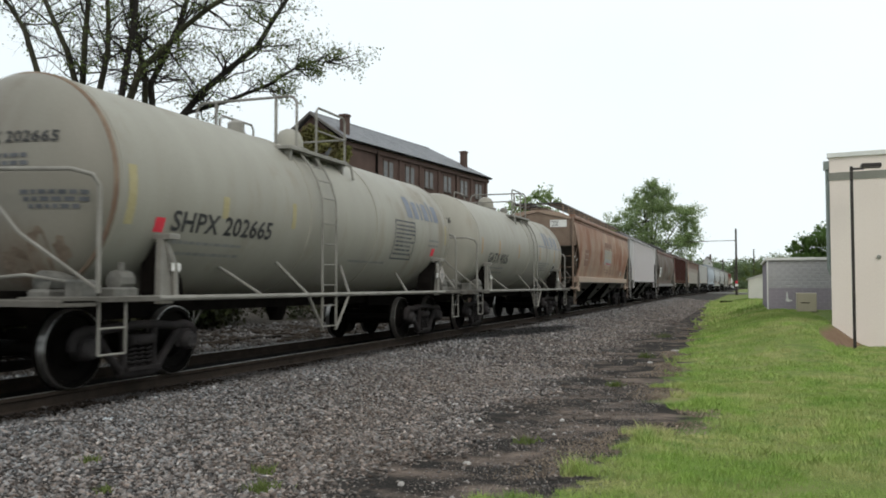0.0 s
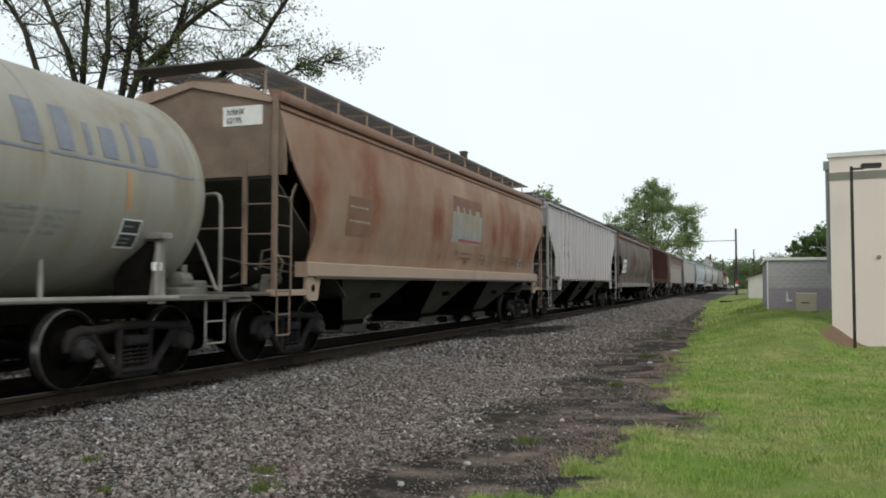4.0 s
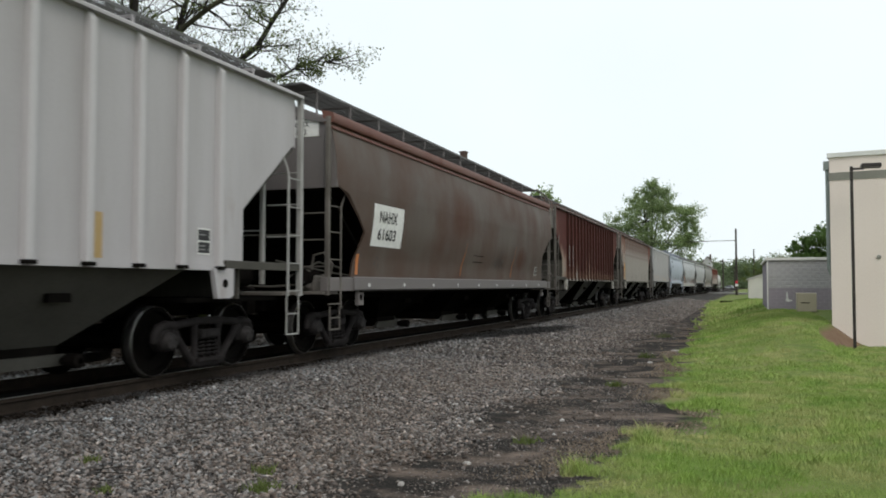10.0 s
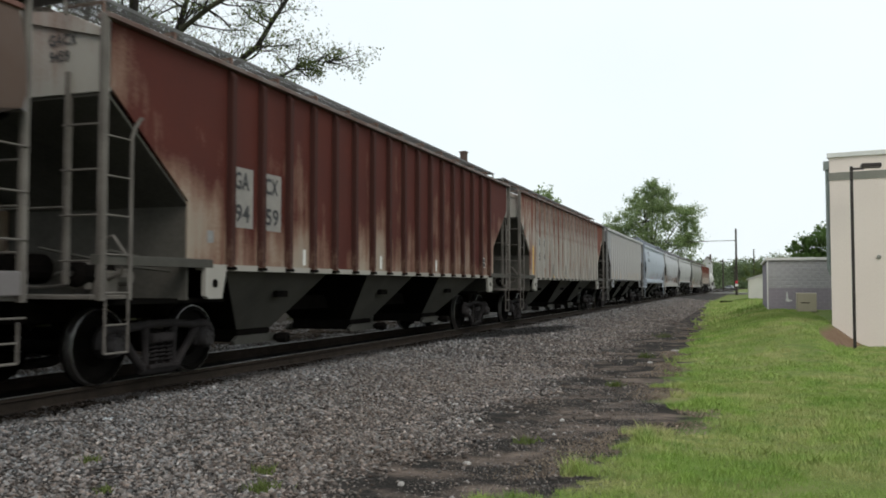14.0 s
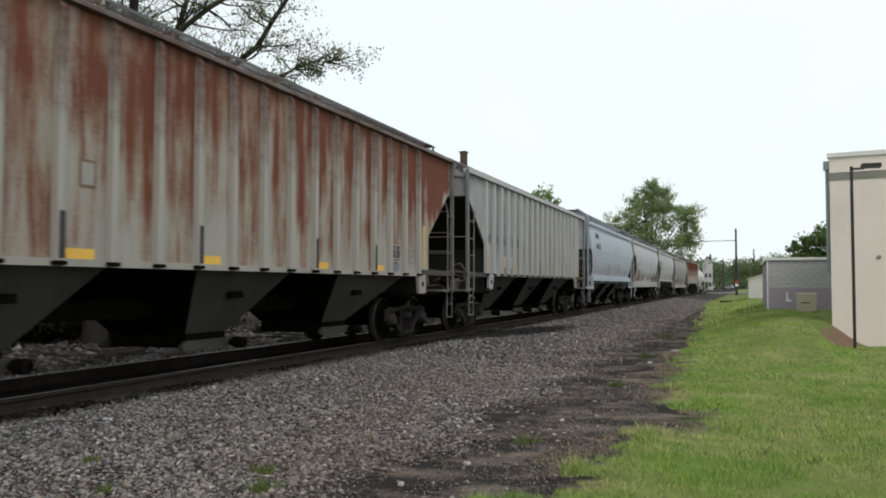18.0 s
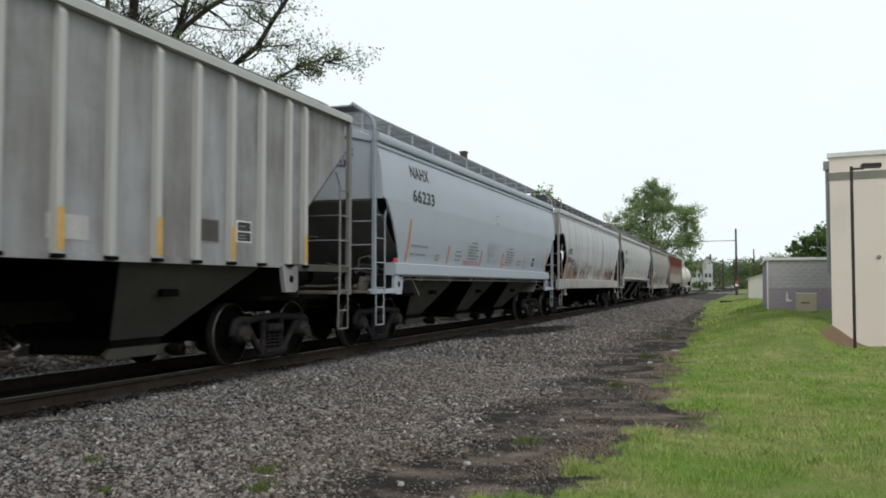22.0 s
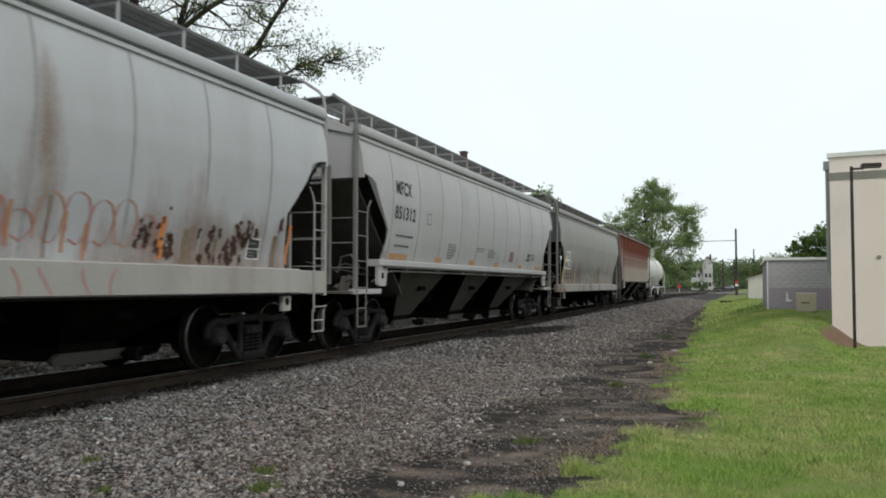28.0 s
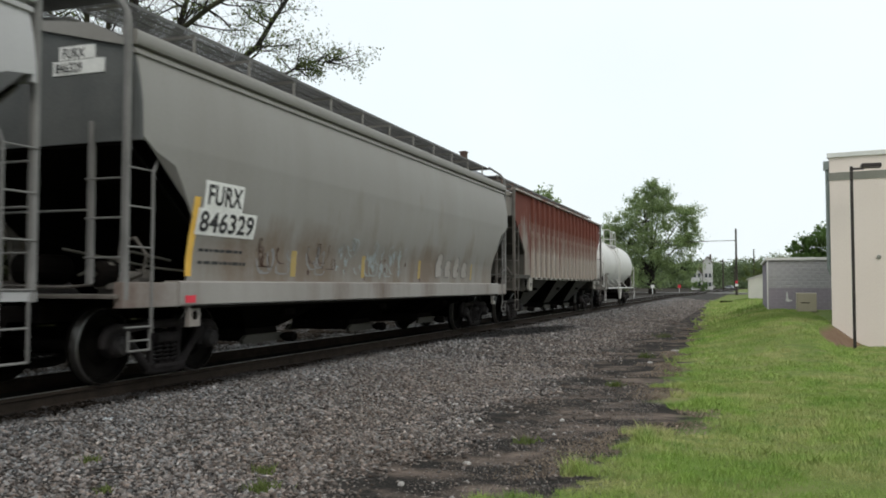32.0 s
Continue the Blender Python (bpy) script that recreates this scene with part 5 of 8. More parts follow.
ORANGE_PALE = surface("pale_orange_mark", (0.42, 0.21, 0.13), (0.47, 0.27, 0.19), 5, 40, 0.8)
PINK_MARK = surface("pink_mark", (0.42, 0.16, 0.18), (0.46, 0.24, 0.26), 5, 40, 0.8)
for y, z in ((1.60, 2.55), (4.17, 2.12), (6.80, 2.1), (8.90, 2.1), (14.55, 2.5)):
    field(y, y + 0.13, 1.68, z, ORANGE_PALE)
field(11.52, 11.60, 1.70, 2.08, PINK_MARK)
fine(1.85, 2.0, 1.0, 2, STENCIL_GREY, 0.18)
fine(4.75, 1.98, 0.4, 3, STENCIL_GREY, 0.1)
for y, w in ((5.7, 0.85), (9.3, 0.9)):
    fine(y + w * 0.3, 2.24, w * 0.45, 1, STENCIL_GREY)
    for k in range(5):
        fine(y + 0.04 * (k % 2), 2.14 - 0.075 * k, w, 1, STENCIL_GREY)
fine(5.40, 1.76, 1.35, 2, PINK_MARK, 0.06)
fine(9.05, 1.76, 1.25, 1, PINK_MARK)
scrawl(car, L, s, 7.3, 8.2, 1.8, 2.3, STENCIL_GREY, 9, 21, 0.010)
field(3.4, 3.65, 1.74, 1.88, STENCIL_GREY)
field(3.43, 3.62, 1.765, 1.855, PATCH_PALE).location.x = 0.003
fine(10.65, 1.9, 0.45, 2, STENCIL_GREY, 0.1)
field(8.0, 8.25, 2.88, 3.12, STENCIL_GREY)
field(8.03, 8.22, 2.91, 3.09, BLUE_GREY).location.x = 0.003
scrawl(car, L, s, 13.25, 14.1, 1.8, 2.1, STENCIL_GREY, 5, 22, 0.008)
data_box(field, 12.5, 1.78, 0.36, 0.34)
field(1.05, 1.22, 1.64, 1.74, RED_MARK)
end_text("NAHX", 0.6, -L / 2 + 0.13, 3.68, 0.13, STENCIL, car)
end_text("66233", 0.58, -L / 2 + 0.13, 3.48, 0.13, STENCIL, car)

# 10: white hopper with stains
WHITE_GRAF = car_paint("paint_white_seamed", (0.420, 0.428, 0.452), (0.20, 0.135, 0.10), 0.12, 0, 37, 0.3, (0.13, 0.07, 0.05), 1.6, 0.7, low=0.12, soft=0.5, spots=((-5.0, 1.5, 1.8, 0.7, 0.12), (5.0, 1.6, 2.0, 0.6, 0.07), (2.1, 2.6, 0.35, 1.2, 0.12)))
RED_PRINT = surface("faded_red_print", (0.28, 0.11, 0.10), (0.34, 0.18, 0.17), 12, 60, 0.8)
WHITE_SILL = car_paint("paint_white_sill", (0.36, 0.35, 0.33), (0.2, 0.13, 0.095), 0.22, 0, 38, 0.45, streak=1.4, soft=0.4)
FLAKE = surface("flaked_rust", (0.035, 0.018, 0.013), (0.08, 0.04, 0.028), 8, 40, 0.85)
PINK_SPRAY = surface("faded_pink_spray", (0.35, 0.13, 0.11), (0.4, 0.18, 0.15), 6, 40, 0.7)
ORANGE_SPRAY = surface("faded_orange_spray", (0.36, 0.17, 0.09), (0.42, 0.24, 0.15), 6, 40, 0.7)
car, L = new_car(66.4, 82.7, "white covered hopper car, stained and scrawled along the sill")
s = hopper_body(car, L, "smooth", WHITE_GRAF, WHITE_GRAF, UNDER_SHADE, (1.6, 3.05, 4.5, 5.9, 7.3, 8.7, 10.1, 11.5, 12.9, 14.4), (1.06, 1.44), cut=HIGH_CUT, zc=3.14, sill_paint=WHITE_SILL, gear=GEAR_WHITE, bows=(0.0, 0.026), mesh=0.024)
word, field, fine = marks(car, L, s)
word("MCEX", 1.64, 2.43, 0.22, 0.80)
word("350763", 1.54, 2.09, 0.21, 0.98)
field(1.30, 1.42, 1.5, 2.3, ORANGE_MARK)
for i, (y, z, r, n) in enumerate(((2.9, 2.05, 0.35, 12), (3.6, 1.8, 0.4, 14), (5.2, 1.75, 0.5, 12), (6.4, 1.9, 0.4, 9), (9.5, 1.7, 0.5, 9), (12.1, 1.75, 0.3, 12), (13.2, 1.7, 0.5, 16), (13.9, 1.95, 0.3, 12), (14.9, 2.1, 0.12, 5))):
    blots(car, L, s, y - r, y + r, max(1.5, z - r * 0.6), z + r * 0.5, FLAKE, n, 300 + i, 0.10)
for i in range(14):
    y = random.Random(i).uniform(2.4, 15.2)
    field(y, y + random.Random(i + 50).uniform(0.03, 0.12), 1.46, random.Random(i + 90).uniform(1.7, 2.2), RUST_STAIN)
scrawl(car, L, s, 3.0, 7.0, 1.6, 2.2, STENCIL, 14, 31, 0.014)
for k in range(9):
    # arched strokes of old spray paint along the sill
    y, top_z, m = 8.8 + 0.36 * k, (1.85, 2.08, 2.05, 1.92, 2.12, 2.15, 2.1, 2.14, 2.0)[k], (PINK_SPRAY, ORANGE_SPRAY)[k % 3 == 1]
    pts = [(y + 0.06 * (k % 2), 1.54 + 0.1 * (k % 3)), (y, top_z - 0.2), (y + 0.04, top_z - 0.07), (y + 0.12, top_z - 0.01), (y + 0.2, top_z), (y + 0.3, top_z - 0.05), (y + 0.36, top_z - 0.18), (y + 0.33, 1.72), (y + 0.22, 1.6), (y + 0.10, 1.66)]
    part("spray_arch", Geo().loft([[(s(z) + 0.006, -L / 2 + a - 0.014, z), (s(z) + 0.006, -L / 2 + a + 0.014, z + 0.01)] for a, z in pts], False), m, car)
for y, z in ((9.75, 1.8), (9.9, 1.78), (10.9, 1.62), (10.6, 1.72)):
    field(y, y + 0.05, z - 0.2, z + 0.22, ORANGE_SPRAY)
for k, y in enumerate((8.9, 9.9, 10.3, 10.9, 11.3)):
    part("spray_arch", Geo().loft([[(1.606, -L / 2 + y + 0.1 * math.sin(a * 2.2 + k) - 0.012, 1.08 + 0.28 * a), (1.606, -L / 2 + y + 0.1 * math.sin(a * 2.2 + k) + 0.012, 1.08 + 0.28 * a)] for a in (0, 0.25, 0.5, 0.75, 1.0)], False), PINK_SPRAY, car)
blots(car, L, s, 7.8, 8.1, 1.9, 2.9, FLAKE, 5, 61, 0.07)
blots(car, L, s, 11.7, 12.4, 1.6, 2.2, FLAKE, 16, 62, 0.07)
blots(car, L, s, 13.2, 14.3, 1.55, 2.1, FLAKE, 18, 63, 0.11)
for k in range(4):
    fine(6.5, 2.0 - 0.09 * k, 0.9, 1, PINK_PRINT)
field(12.1, 12.2, 1.5, 2.0, ORANGE_MARK)
field(15.05, 15.12, 1.5, 2.1, ORANGE_MARK)
data_box(field, 14.0, 1.55, 0.32, 0.30)
end_text("MCEX 350763", 0.1, -L / 2 + 0.13, 3.72, 0.12, STENCIL, car)

# 11: pale grey hopper with seams
PALE_GREY = car_paint("paint_pale_grey", (0.385, 0.382, 0.388), (0.22, 0.14, 0.09), 0.0, 0, 41, 0.22, soft=0.2)
car, L = new_car(83.8, 100.1, "pale grey covered hopper car with orange reflector marks")
s = hopper_body(car, L, "smooth", PALE_GREY, PALE_GREY, UNDER_GREY, (1.5, 2.95, 4.4, 5.8, 7.2, 8.6, 10.0, 11.5, 13.0, 14.6), (1.55, 1.68), cut=HIGH_CUT, zc=3.14, gear=GEAR_GREY, bows=(0.034, 0.026), mesh=0.014, pipe=True)
word, field, fine = marks(car, L, s)
word("MFCX", 1.63, 3.00, 0.26, 0.84)
word("851312", 1.60, 2.51, 0.25, 1.10)
for y, w in ((1.58, 0.95), (4.23, 0.42), (6.74, 0.46), (9.04, 0.45), (11.74, 0.40), (13.95, 0.85)):
    field(y, y + w, 1.70, 1.82, ORANGE_FADED)
field(1.28, 1.46, 1.72, 1.86, PATCH_PALE)
fine(1.75, 2.16, 0.9, 2, STENCIL_WORN, 0.2)
field(3.4, 3.66, 2.5, 2.75, STENCIL_GREY)
field(3.43, 3.63, 2.53, 2.72, PALE_GREY).location.x = 0.003
for y, w, k in ((4.95, 0.52, 6), (7.15, 0.7, 2), (8.25, 0.7, 4), (10.5, 0.42, 5)):
    for q in range(k):
        fine(y, 2.12 - 0.062 * q, w, 1, STENCIL_GREY)
for k in range(5):
    fine(10.50, 2.14 - 0.06 * k, 0.44, 1, RED_PRINT)
data_box(field, 12.6, 1.92, 0.40, 0.30)
fine(13.1, 2.14, 0.5, 3, STENCIL_WORN)
SMEAR = surface("pale_repair_smear", (0.33, 0.34, 0.345), (0.40, 0.405, 0.41), 3, 30, 0.8)
part("smear", Geo().loft([[(s(z) + 0.006, -L / 2 + 6.1 - w * 0.3, z), (s(z) + 0.006, -L / 2 + 6.1 + w, z)] for z, w in ((1.9, 0.03), (2.2, 0.07), (2.5, 0.12), (2.8, 0.16), (3.1, 0.26), (3.35, 0.34), (3.55, 0.30), (3.62, 0.12))], False), SMEAR, car)
end_text("MFCX", 0.35, -L / 2 + 0.13, 3.92, 0.13, STENCIL, car)
end_text("851312", 0.30, -L / 2 + 0.13, 3.72, 0.13, STENCIL, car)
for i in range(6):
    g = Geo().box(0.55, 0.7 + 0.1 * (i % 3), -L / 2 + 0.138, -L / 2 + 0.143, 3.55 - 0.1 * i, 3.59 - 0.1 * i)
    part("small_print", g, STENCIL_GREY, car)

# 12: dirty grey hopper
DIRTY_GREY = car_paint("paint_dirty_grey", (0.238, 0.230, 0.216), (0.19, 0.155, 0.125), 0.10, 0, 43, 0.35, (0.13, 0.10, 0.08), 1.8, 0.8, low=0.10, soft=0.5, spots=((-4.5, 1.7, 2.6, 0.6, 0.14), (1.0, 1.6, 4.0, 0.5, 0.12)))
GREY_RUSTY_SILL = car_paint("paint_sill_worn", (0.30, 0.285, 0.27), (0.13, 0.09, 0.075), 0.40, 0, 44, 0.5, streak=1.2, soft=0.3)
# End panel colour with the shade at the car's end painted in
END_SHADE = surface("end_panel_shade", (0.07, 0.074, 0.074), (0.115, 0.118, 0.116), 1.5, 30, 0.7)
car, L = new_car(101.3, 117.4, "dirty grey covered hopper car with a white number patch")
s = hopper_body(car, L, "smooth", DIRTY_GREY, DIRTY_GREY, UNDER_SHADE, (), (0.93, 1.24), sill_paint=GREY_RUSTY_SILL, gear=GEAR_GREY, end_paint=END_SHADE, cut=STEEP_CUT, bows=(0.042, 0.03), mesh=0.018)
word, field, fine = marks(car, L, s)
field(1.40, 2.28, 2.17, 2.53, WHITE_MARK)
field(1.30, 2.66, 1.83, 2.17, WHITE_MARK)
for text, y, z, w in (("FURX", 1.46, 2.23, 0.78), ("846329", 1.36, 1.88, 1.24)):
    word(text, y, z, 0.25, w).location.x = 0.004
field(1.20, 1.33, 1.30, 2.3, YELLOW_MARK)
for y, w in ((3.80, 0.16), (6.35, 0.14), (9.2, 0.14), (12.9, 0.1)):
    field(y, y + w, 1.32, 1.72, YELLOW_WORN)
fine(1.45, 1.62, 1.1, 2, STENCIL, 0.16)
BLUE_SPRAY = surface("pale_blue_spray", (0.25, 0.28, 0.285), (0.30, 0.33, 0.33), 6, 40, 0.7)
scrawl(car, L, s, 5.4, 8.4, 1.35, 1.95, BLUE_SPRAY, 12, 41, 0.018)
scrawl(car, L, s, 2.9, 4.9, 1.35, 1.75, STENCIL_GREY, 9, 44, 0.02)
scrawl(car, L, s, 2.6, 5.2, 1.45, 1.8, FLAKE, 8, 45, 0.012)
for k, y in enumerate((5.3, 5.6, 6.7, 7.1, 7.6, 8.0)):
    blots(car, L, s, y, y + 0.2, 1.4, 1.85, BLUE_SPRAY, 5, 480 + k, 0.12)
    scrawl(car, L, s, y, y + 0.25, 1.4, 1.9, STENCIL_GREY, 1, 460 + k, 0.014)
for k in range(4):
    # outlined bubble strokes
    y, hh = 10.3 + 0.62 * k, (0.55, 0.42, 0.5, 0.4)[k]
    pts = [(0.0, 0.0), (-0.03, 0.5), (0.06, 0.9), (0.22, 1.0), (0.38, 0.9), (0.40, 0.6), (0.30, 0.5), (0.42, 0.35), (0.40, 0.08), (0.22, 0.0)]
    part("bubble_fill", Geo().add([(s(1.36 + b * hh) + 0.006, -L / 2 + y + a, 1.36 + b * hh) for a, b in pts], [tuple(range(10))]), PATCH_PALE, car)
    pts = pts + pts[:1]
    part("bubble_stroke", Geo().loft([[(s(1.36 + b * hh) + 0.009, -L / 2 + y + a - 0.012, 1.36 + b * hh), (s(1.36 + b * hh) + 0.009, -L / 2 + y + a + 0.012, 1.37 + b * hh)] for a, b in pts], False), STENCIL, car)
blots(car, L, s, 2.6, 12.0, 1.3, 1.7, FLAKE, 14, 43, 0.06)
part("red_reflector", Geo().box(1.601, 1.608, -L / 2 + 1.05, -L / 2 + 1.25, 0.97, 1.06), RED_MARK, car)
part("end_number_board", Geo().box(0.45, 0.98, -L / 2 + 0.135, -L / 2 + 0.143, 3.84, 4.0), WHITE_MARK, car)
part("end_number_board", Geo().box(0.36, 1.12, -L / 2 + 0.135, -L / 2 + 0.143, 3.66, 3.83), WHITE_MARK, car)
end_text("FURX", 0.50, -L / 2 + 0.13, 3.86, 0.11, STENCIL, car)
end_text("846329", 0.40, -L / 2 + 0.13, 3.69, 0.11, STENCIL, car)

# 13: red-topped ribbed hopper
RED_TOP = car_paint("paint_grey_red_top", (0.20, 0.17, 0.145), (0.13, 0.034, 0.022), 0.60, 0.14, 47, 0.4, (0.07, 0.022, 0.016), 4.0, 0.9, soft=0.18)
RED_TOP_RIB = car_paint("paint_red_top_ribs", (0.36, 0.32, 0.28), (0.15, 0.05, 0.035), 0.42, 0.2, 48, 0.3, (0.08, 0.03, 0.02), 3.0, 0.8, soft=0.2)
car, L = new_car(118.35, 135.2, "grey ribbed covered hopper car, rusted red along the top")
s = hopper_body(car, L, "ribbed", RED_TOP, GACX_END, UNDER_GREY, (), (1.44, 1.44), 3, top=4.11, chord=0.06, gear=GEAR_DIRTY, rib_paint=RED_TOP_RIB, slope=SLOPE_SHADE)

# 14: white tank car
TANK_WHITE = car_paint("tank_paint_white", (0.58, 0.57, 0.55), (0.3, 0.2, 0.15), 0.0, 0, 53, 0.2, soft=0.2)
car, L = new_car(136.4, 150.2, "white tank car at the tail of the train")
s = tank_body(car, L, TANK_WHITE, TANK_WHITE, TANK_WHITE)
# ---------------- ground ----------------
def grass_edge(y):
    return lerp_table([(-5, -1.5), (5, -1.5), (6, -1.56), (6.8, -1.34), (8.9, -1.08), (9.6, -0.62), (10.8, -0.48), (11.6, -0.82), (13, -1.04), (16.6, -1.2), (25.6, -1.2), (37.5, -1.62), (61, -2.2), (107, -3.1), (140, -3.4), (200, -3.8)], y)


def smoothstep(a, b, t):
    t = min(1.0, max(0.0, (t - a) / (b - a)))
    return t * t * (3 - 2 * t)


def bank(x, y):
    """Distance down the eroded bank in front of the tan wall."""
    return 0.75 * (x - 2.2) - 0.65 * (y - 24.0)


def ground_z(x, y):
    """Height of the ground over the lawn beside the camera."""
    x -= track_x(y)
    q = abs(x + D)
    bed = 0.21 - 0.26 * smoothstep(1.35, 4.2, q)
    if x < -D:
        bed = 0.21 - 0.16 * smoothstep(1.4, 3.2, q)
    lawn = 0.0
    # the lawn rises gently towards the sheds, with an eroded bank at the corner of the nearest wall
    rise = 0.66 * smoothstep(14.0, 26.5, y) * smoothstep(-1.6, 1.4, x) * (1 - 0.97 * smoothstep(-0.15, 0.8, bank(x, y)) * smoothstep(1.5, 2.3, x) * (1 - smoothstep(24.4, 26.0, y)))
    rise *= 1 - 0.5 * smoothstep(40, 80, y)
    k = smoothstep(-2.6, -0.8, x) if x > -D else 0.0
    wave = 0.03 * noise.noise((x * 0.5, y * 0.5, 3.0)) + 0.012 * noise.noise((x * 2.1, y * 2.1, 8.0))
    return bed * (1 - k) + (lawn + rise) * k + wave * min(1.0, max(0.0, (q - 1.6) * 0.8))


def spaced(a, b, n, power=1.0):
    return [a + (b - a) * (i / n) ** power for i in range(n + 1)]


def make_ground():
    xs = sorted(set([-3000, -1200, -500, -200, -110, -70, -50, -38, -30] + spaced(-26, -12, 28) + spaced(-12, 5, 120) + spaced(5, 12, 20) + [14, 17, 20, 26, 34, 50, 80, 150, 400, 1200, 3000]))
    ys = sorted(set([-3000, -800, -200, -60, -30, -15, -8] + spaced(-5, 40, 170) + spaced(40, 160, 120, 1.3) + [170, 185, 200, 230, 270, 320, 400, 550, 800, 1400, 3000]))
    vs = np.array([(x, y, ground_z(x, y) if -60 < x < 40 and -60 < y < 400 else 0.0) for y in ys for x in xs])
    nx = len(xs)
    i = np.arange(len(ys) - 1)[:, None] * nx + np.arange(nx - 1)[None, :]
    i = i.ravel()
    faces = np.stack([i, i + 1, i + nx + 1, i + nx], 1)
    return vs, faces


def coal_spill(n, v):
    """Where coal dust lies beside the rail: a slanting streak with ragged edges."""
    x, y = n.axis("X"), n.axis("Y")
    line = n.math("ADD", n.math("SUBTRACT", x, n.math("MULTIPLY", y, 0.13)), 9.35)
    sx = n.math("SUBTRACT", 1.0, n.math("MULTIPLY", n.math("ABSOLUTE", line), 1.3), True)
    sy = n.math("SUBTRACT", 1.0, n.math("MULTIPLY", n.math("ABSOLUTE", n.math("SUBTRACT", y, 24.0)), 0.14), True)
    return n.ramp(n.math("MULTIPLY", n.math("MULTIPLY", sx, sy), n.noise(v, 1.6, 5, 0.7)), 0.06, 0.18)


def ground_material():
    n = Nodes("ground_gravel_dirt_grass")
    v = n.coord()
    y = n.axis("Y")
    x = n.math("SUBTRACT", n.axis("X"), n.math("MULTIPLY", n.math("MAXIMUM", n.math("SUBTRACT", y, BEND_AT), 0.0), BEND))
    wob = n.math("SUBTRACT", n.noise(v, 0.9, 6, 0.65), 0.5)
    # gravel
    vor = n.t.nodes.new("ShaderNodeTexVoronoi")
    vor.inputs["Scale"].default_value = 24.0
    n.link(v, vor.inputs["Vector"])
    g1 = n.mix(vor.outputs["Color"], (0.03, 0.028, 0.027), (0.17, 0.16, 0.15))
    patch = n.ramp(n.noise(v, 0.35, 5), 0.35, 0.7)
    gravel = n.mix(n.math("MULTIPLY", patch, 0.55), g1, (0.085, 0.072, 0.062))
    # cell edges darkened: the shade in the gaps between stones is coloured in
    gravel = n.mix(n.ramp(vor.outputs["Distance"], 0.0, 0.55), gravel, n.mix(0.6, gravel, (0.02, 0.02, 0.02)))
    # dark cinders and bare earth
    fine = n.noise(v, 9, 5, 0.7)
    dirt = n.mix(n.ramp(n.noise(n.coord((0.6, 1.0, 1.0)), 1.3, 8, 0.7), 0.48, 0.68), (0.018, 0.0165, 0.0155), (0.19, 0.147, 0.122))
    dirt = n.mix(n.math("MULTIPLY", n.ramp(n.noise(v, 45, 4, 0.7), 0.5, 0.75), 0.5), dirt, (0.16, 0.14, 0.12))
    # grass soil, green to straw
    gr = n.mix(n.ramp(n.noise(v, 0.55, 6, 0.6), 0.4, 0.72), (0.12, 0.17, 0.045), (0.27, 0.225, 0.12))
    gr = n.mix(n.math("MULTIPLY", fine, 0.6), gr, (0.08, 0.13, 0.03))
    edge1 = n.math("ADD", x, n.math("MULTIPLY", wob, 2.4))
    a = n.math("MULTIPLY", n.math("ADD", edge1, 3.45), 1.3, True)
    along = n.math("MULTIPLY", n.math("SUBTRACT", y, 25.0), 0.022)
    bay = n.math("SUBTRACT", 1.0, n.math("MULTIPLY", n.math("ABSOLUTE", n.math("SUBTRACT", y, 10.3)), 0.7), True)
    edge2 = n.math("ADD", n.math("ADD", x, n.math("MAXIMUM", along, 0.0)), n.math("MULTIPLY", wob, 1.3))
    edge2 = n.math("SUBTRACT", edge2, n.math("MULTIPLY", bay, 0.75))
    b = n.math("MULTIPLY", n.math("ADD", edge2, 1.25), 3.0, True)
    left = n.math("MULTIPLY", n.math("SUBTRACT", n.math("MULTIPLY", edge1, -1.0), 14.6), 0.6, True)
    # a spill of coal dust beside the rail
    gravel = n.mix(coal_spill(n, v), gravel, (0.012, 0.0115, 0.0115))
    col = n.mix(a, gravel, dirt)
    col = n.mix(b, col, gr)
    down = n.math("SUBTRACT", n.math("MULTIPLY", n.math("SUBTRACT", x, 2.2), 0.75), n.math("MULTIPLY", n.math("SUBTRACT", y, 24.0), 0.65))
    bx = n.math("SUBTRACT", 1.0, n.math("MULTIPLY", n.math("ABSOLUTE", n.math("SUBTRACT", n.math("ADD", down, n.math("MULTIPLY", wob, 0.4)), 0.36)), 2.5), True)
    by = n.math("SUBTRACT", 1.0, n.math("MULTIPLY", n.math("ABSOLUTE", n.math("SUBTRACT", x, 2.5)), 1.3), True)
    col = n.mix(n.ramp(n.math("MULTIPLY", bx, by), 0.05, 0.3), col, n.mix(fine, (0.12, 0.075, 0.05), (0.24, 0.17, 0.12)))
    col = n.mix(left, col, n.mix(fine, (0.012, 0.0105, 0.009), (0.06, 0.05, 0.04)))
    # the train's shade, painted as near-black ballast between the rails
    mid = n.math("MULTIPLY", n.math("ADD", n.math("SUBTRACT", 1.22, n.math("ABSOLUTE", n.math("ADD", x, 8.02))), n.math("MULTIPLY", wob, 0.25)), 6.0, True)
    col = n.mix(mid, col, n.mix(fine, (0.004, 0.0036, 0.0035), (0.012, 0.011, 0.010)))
    height = n.math("ADD", n.math("MULTIPLY", n.math("SUBTRACT", 1.0, vor.outputs["Distance"]), n.math("SUBTRACT", 1.0, a)), fine)
    return n.done(col, 0.95, height, 0.7, 0.03, spec=0.06)


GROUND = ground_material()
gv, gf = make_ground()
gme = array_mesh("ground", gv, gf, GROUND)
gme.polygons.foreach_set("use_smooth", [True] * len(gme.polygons))
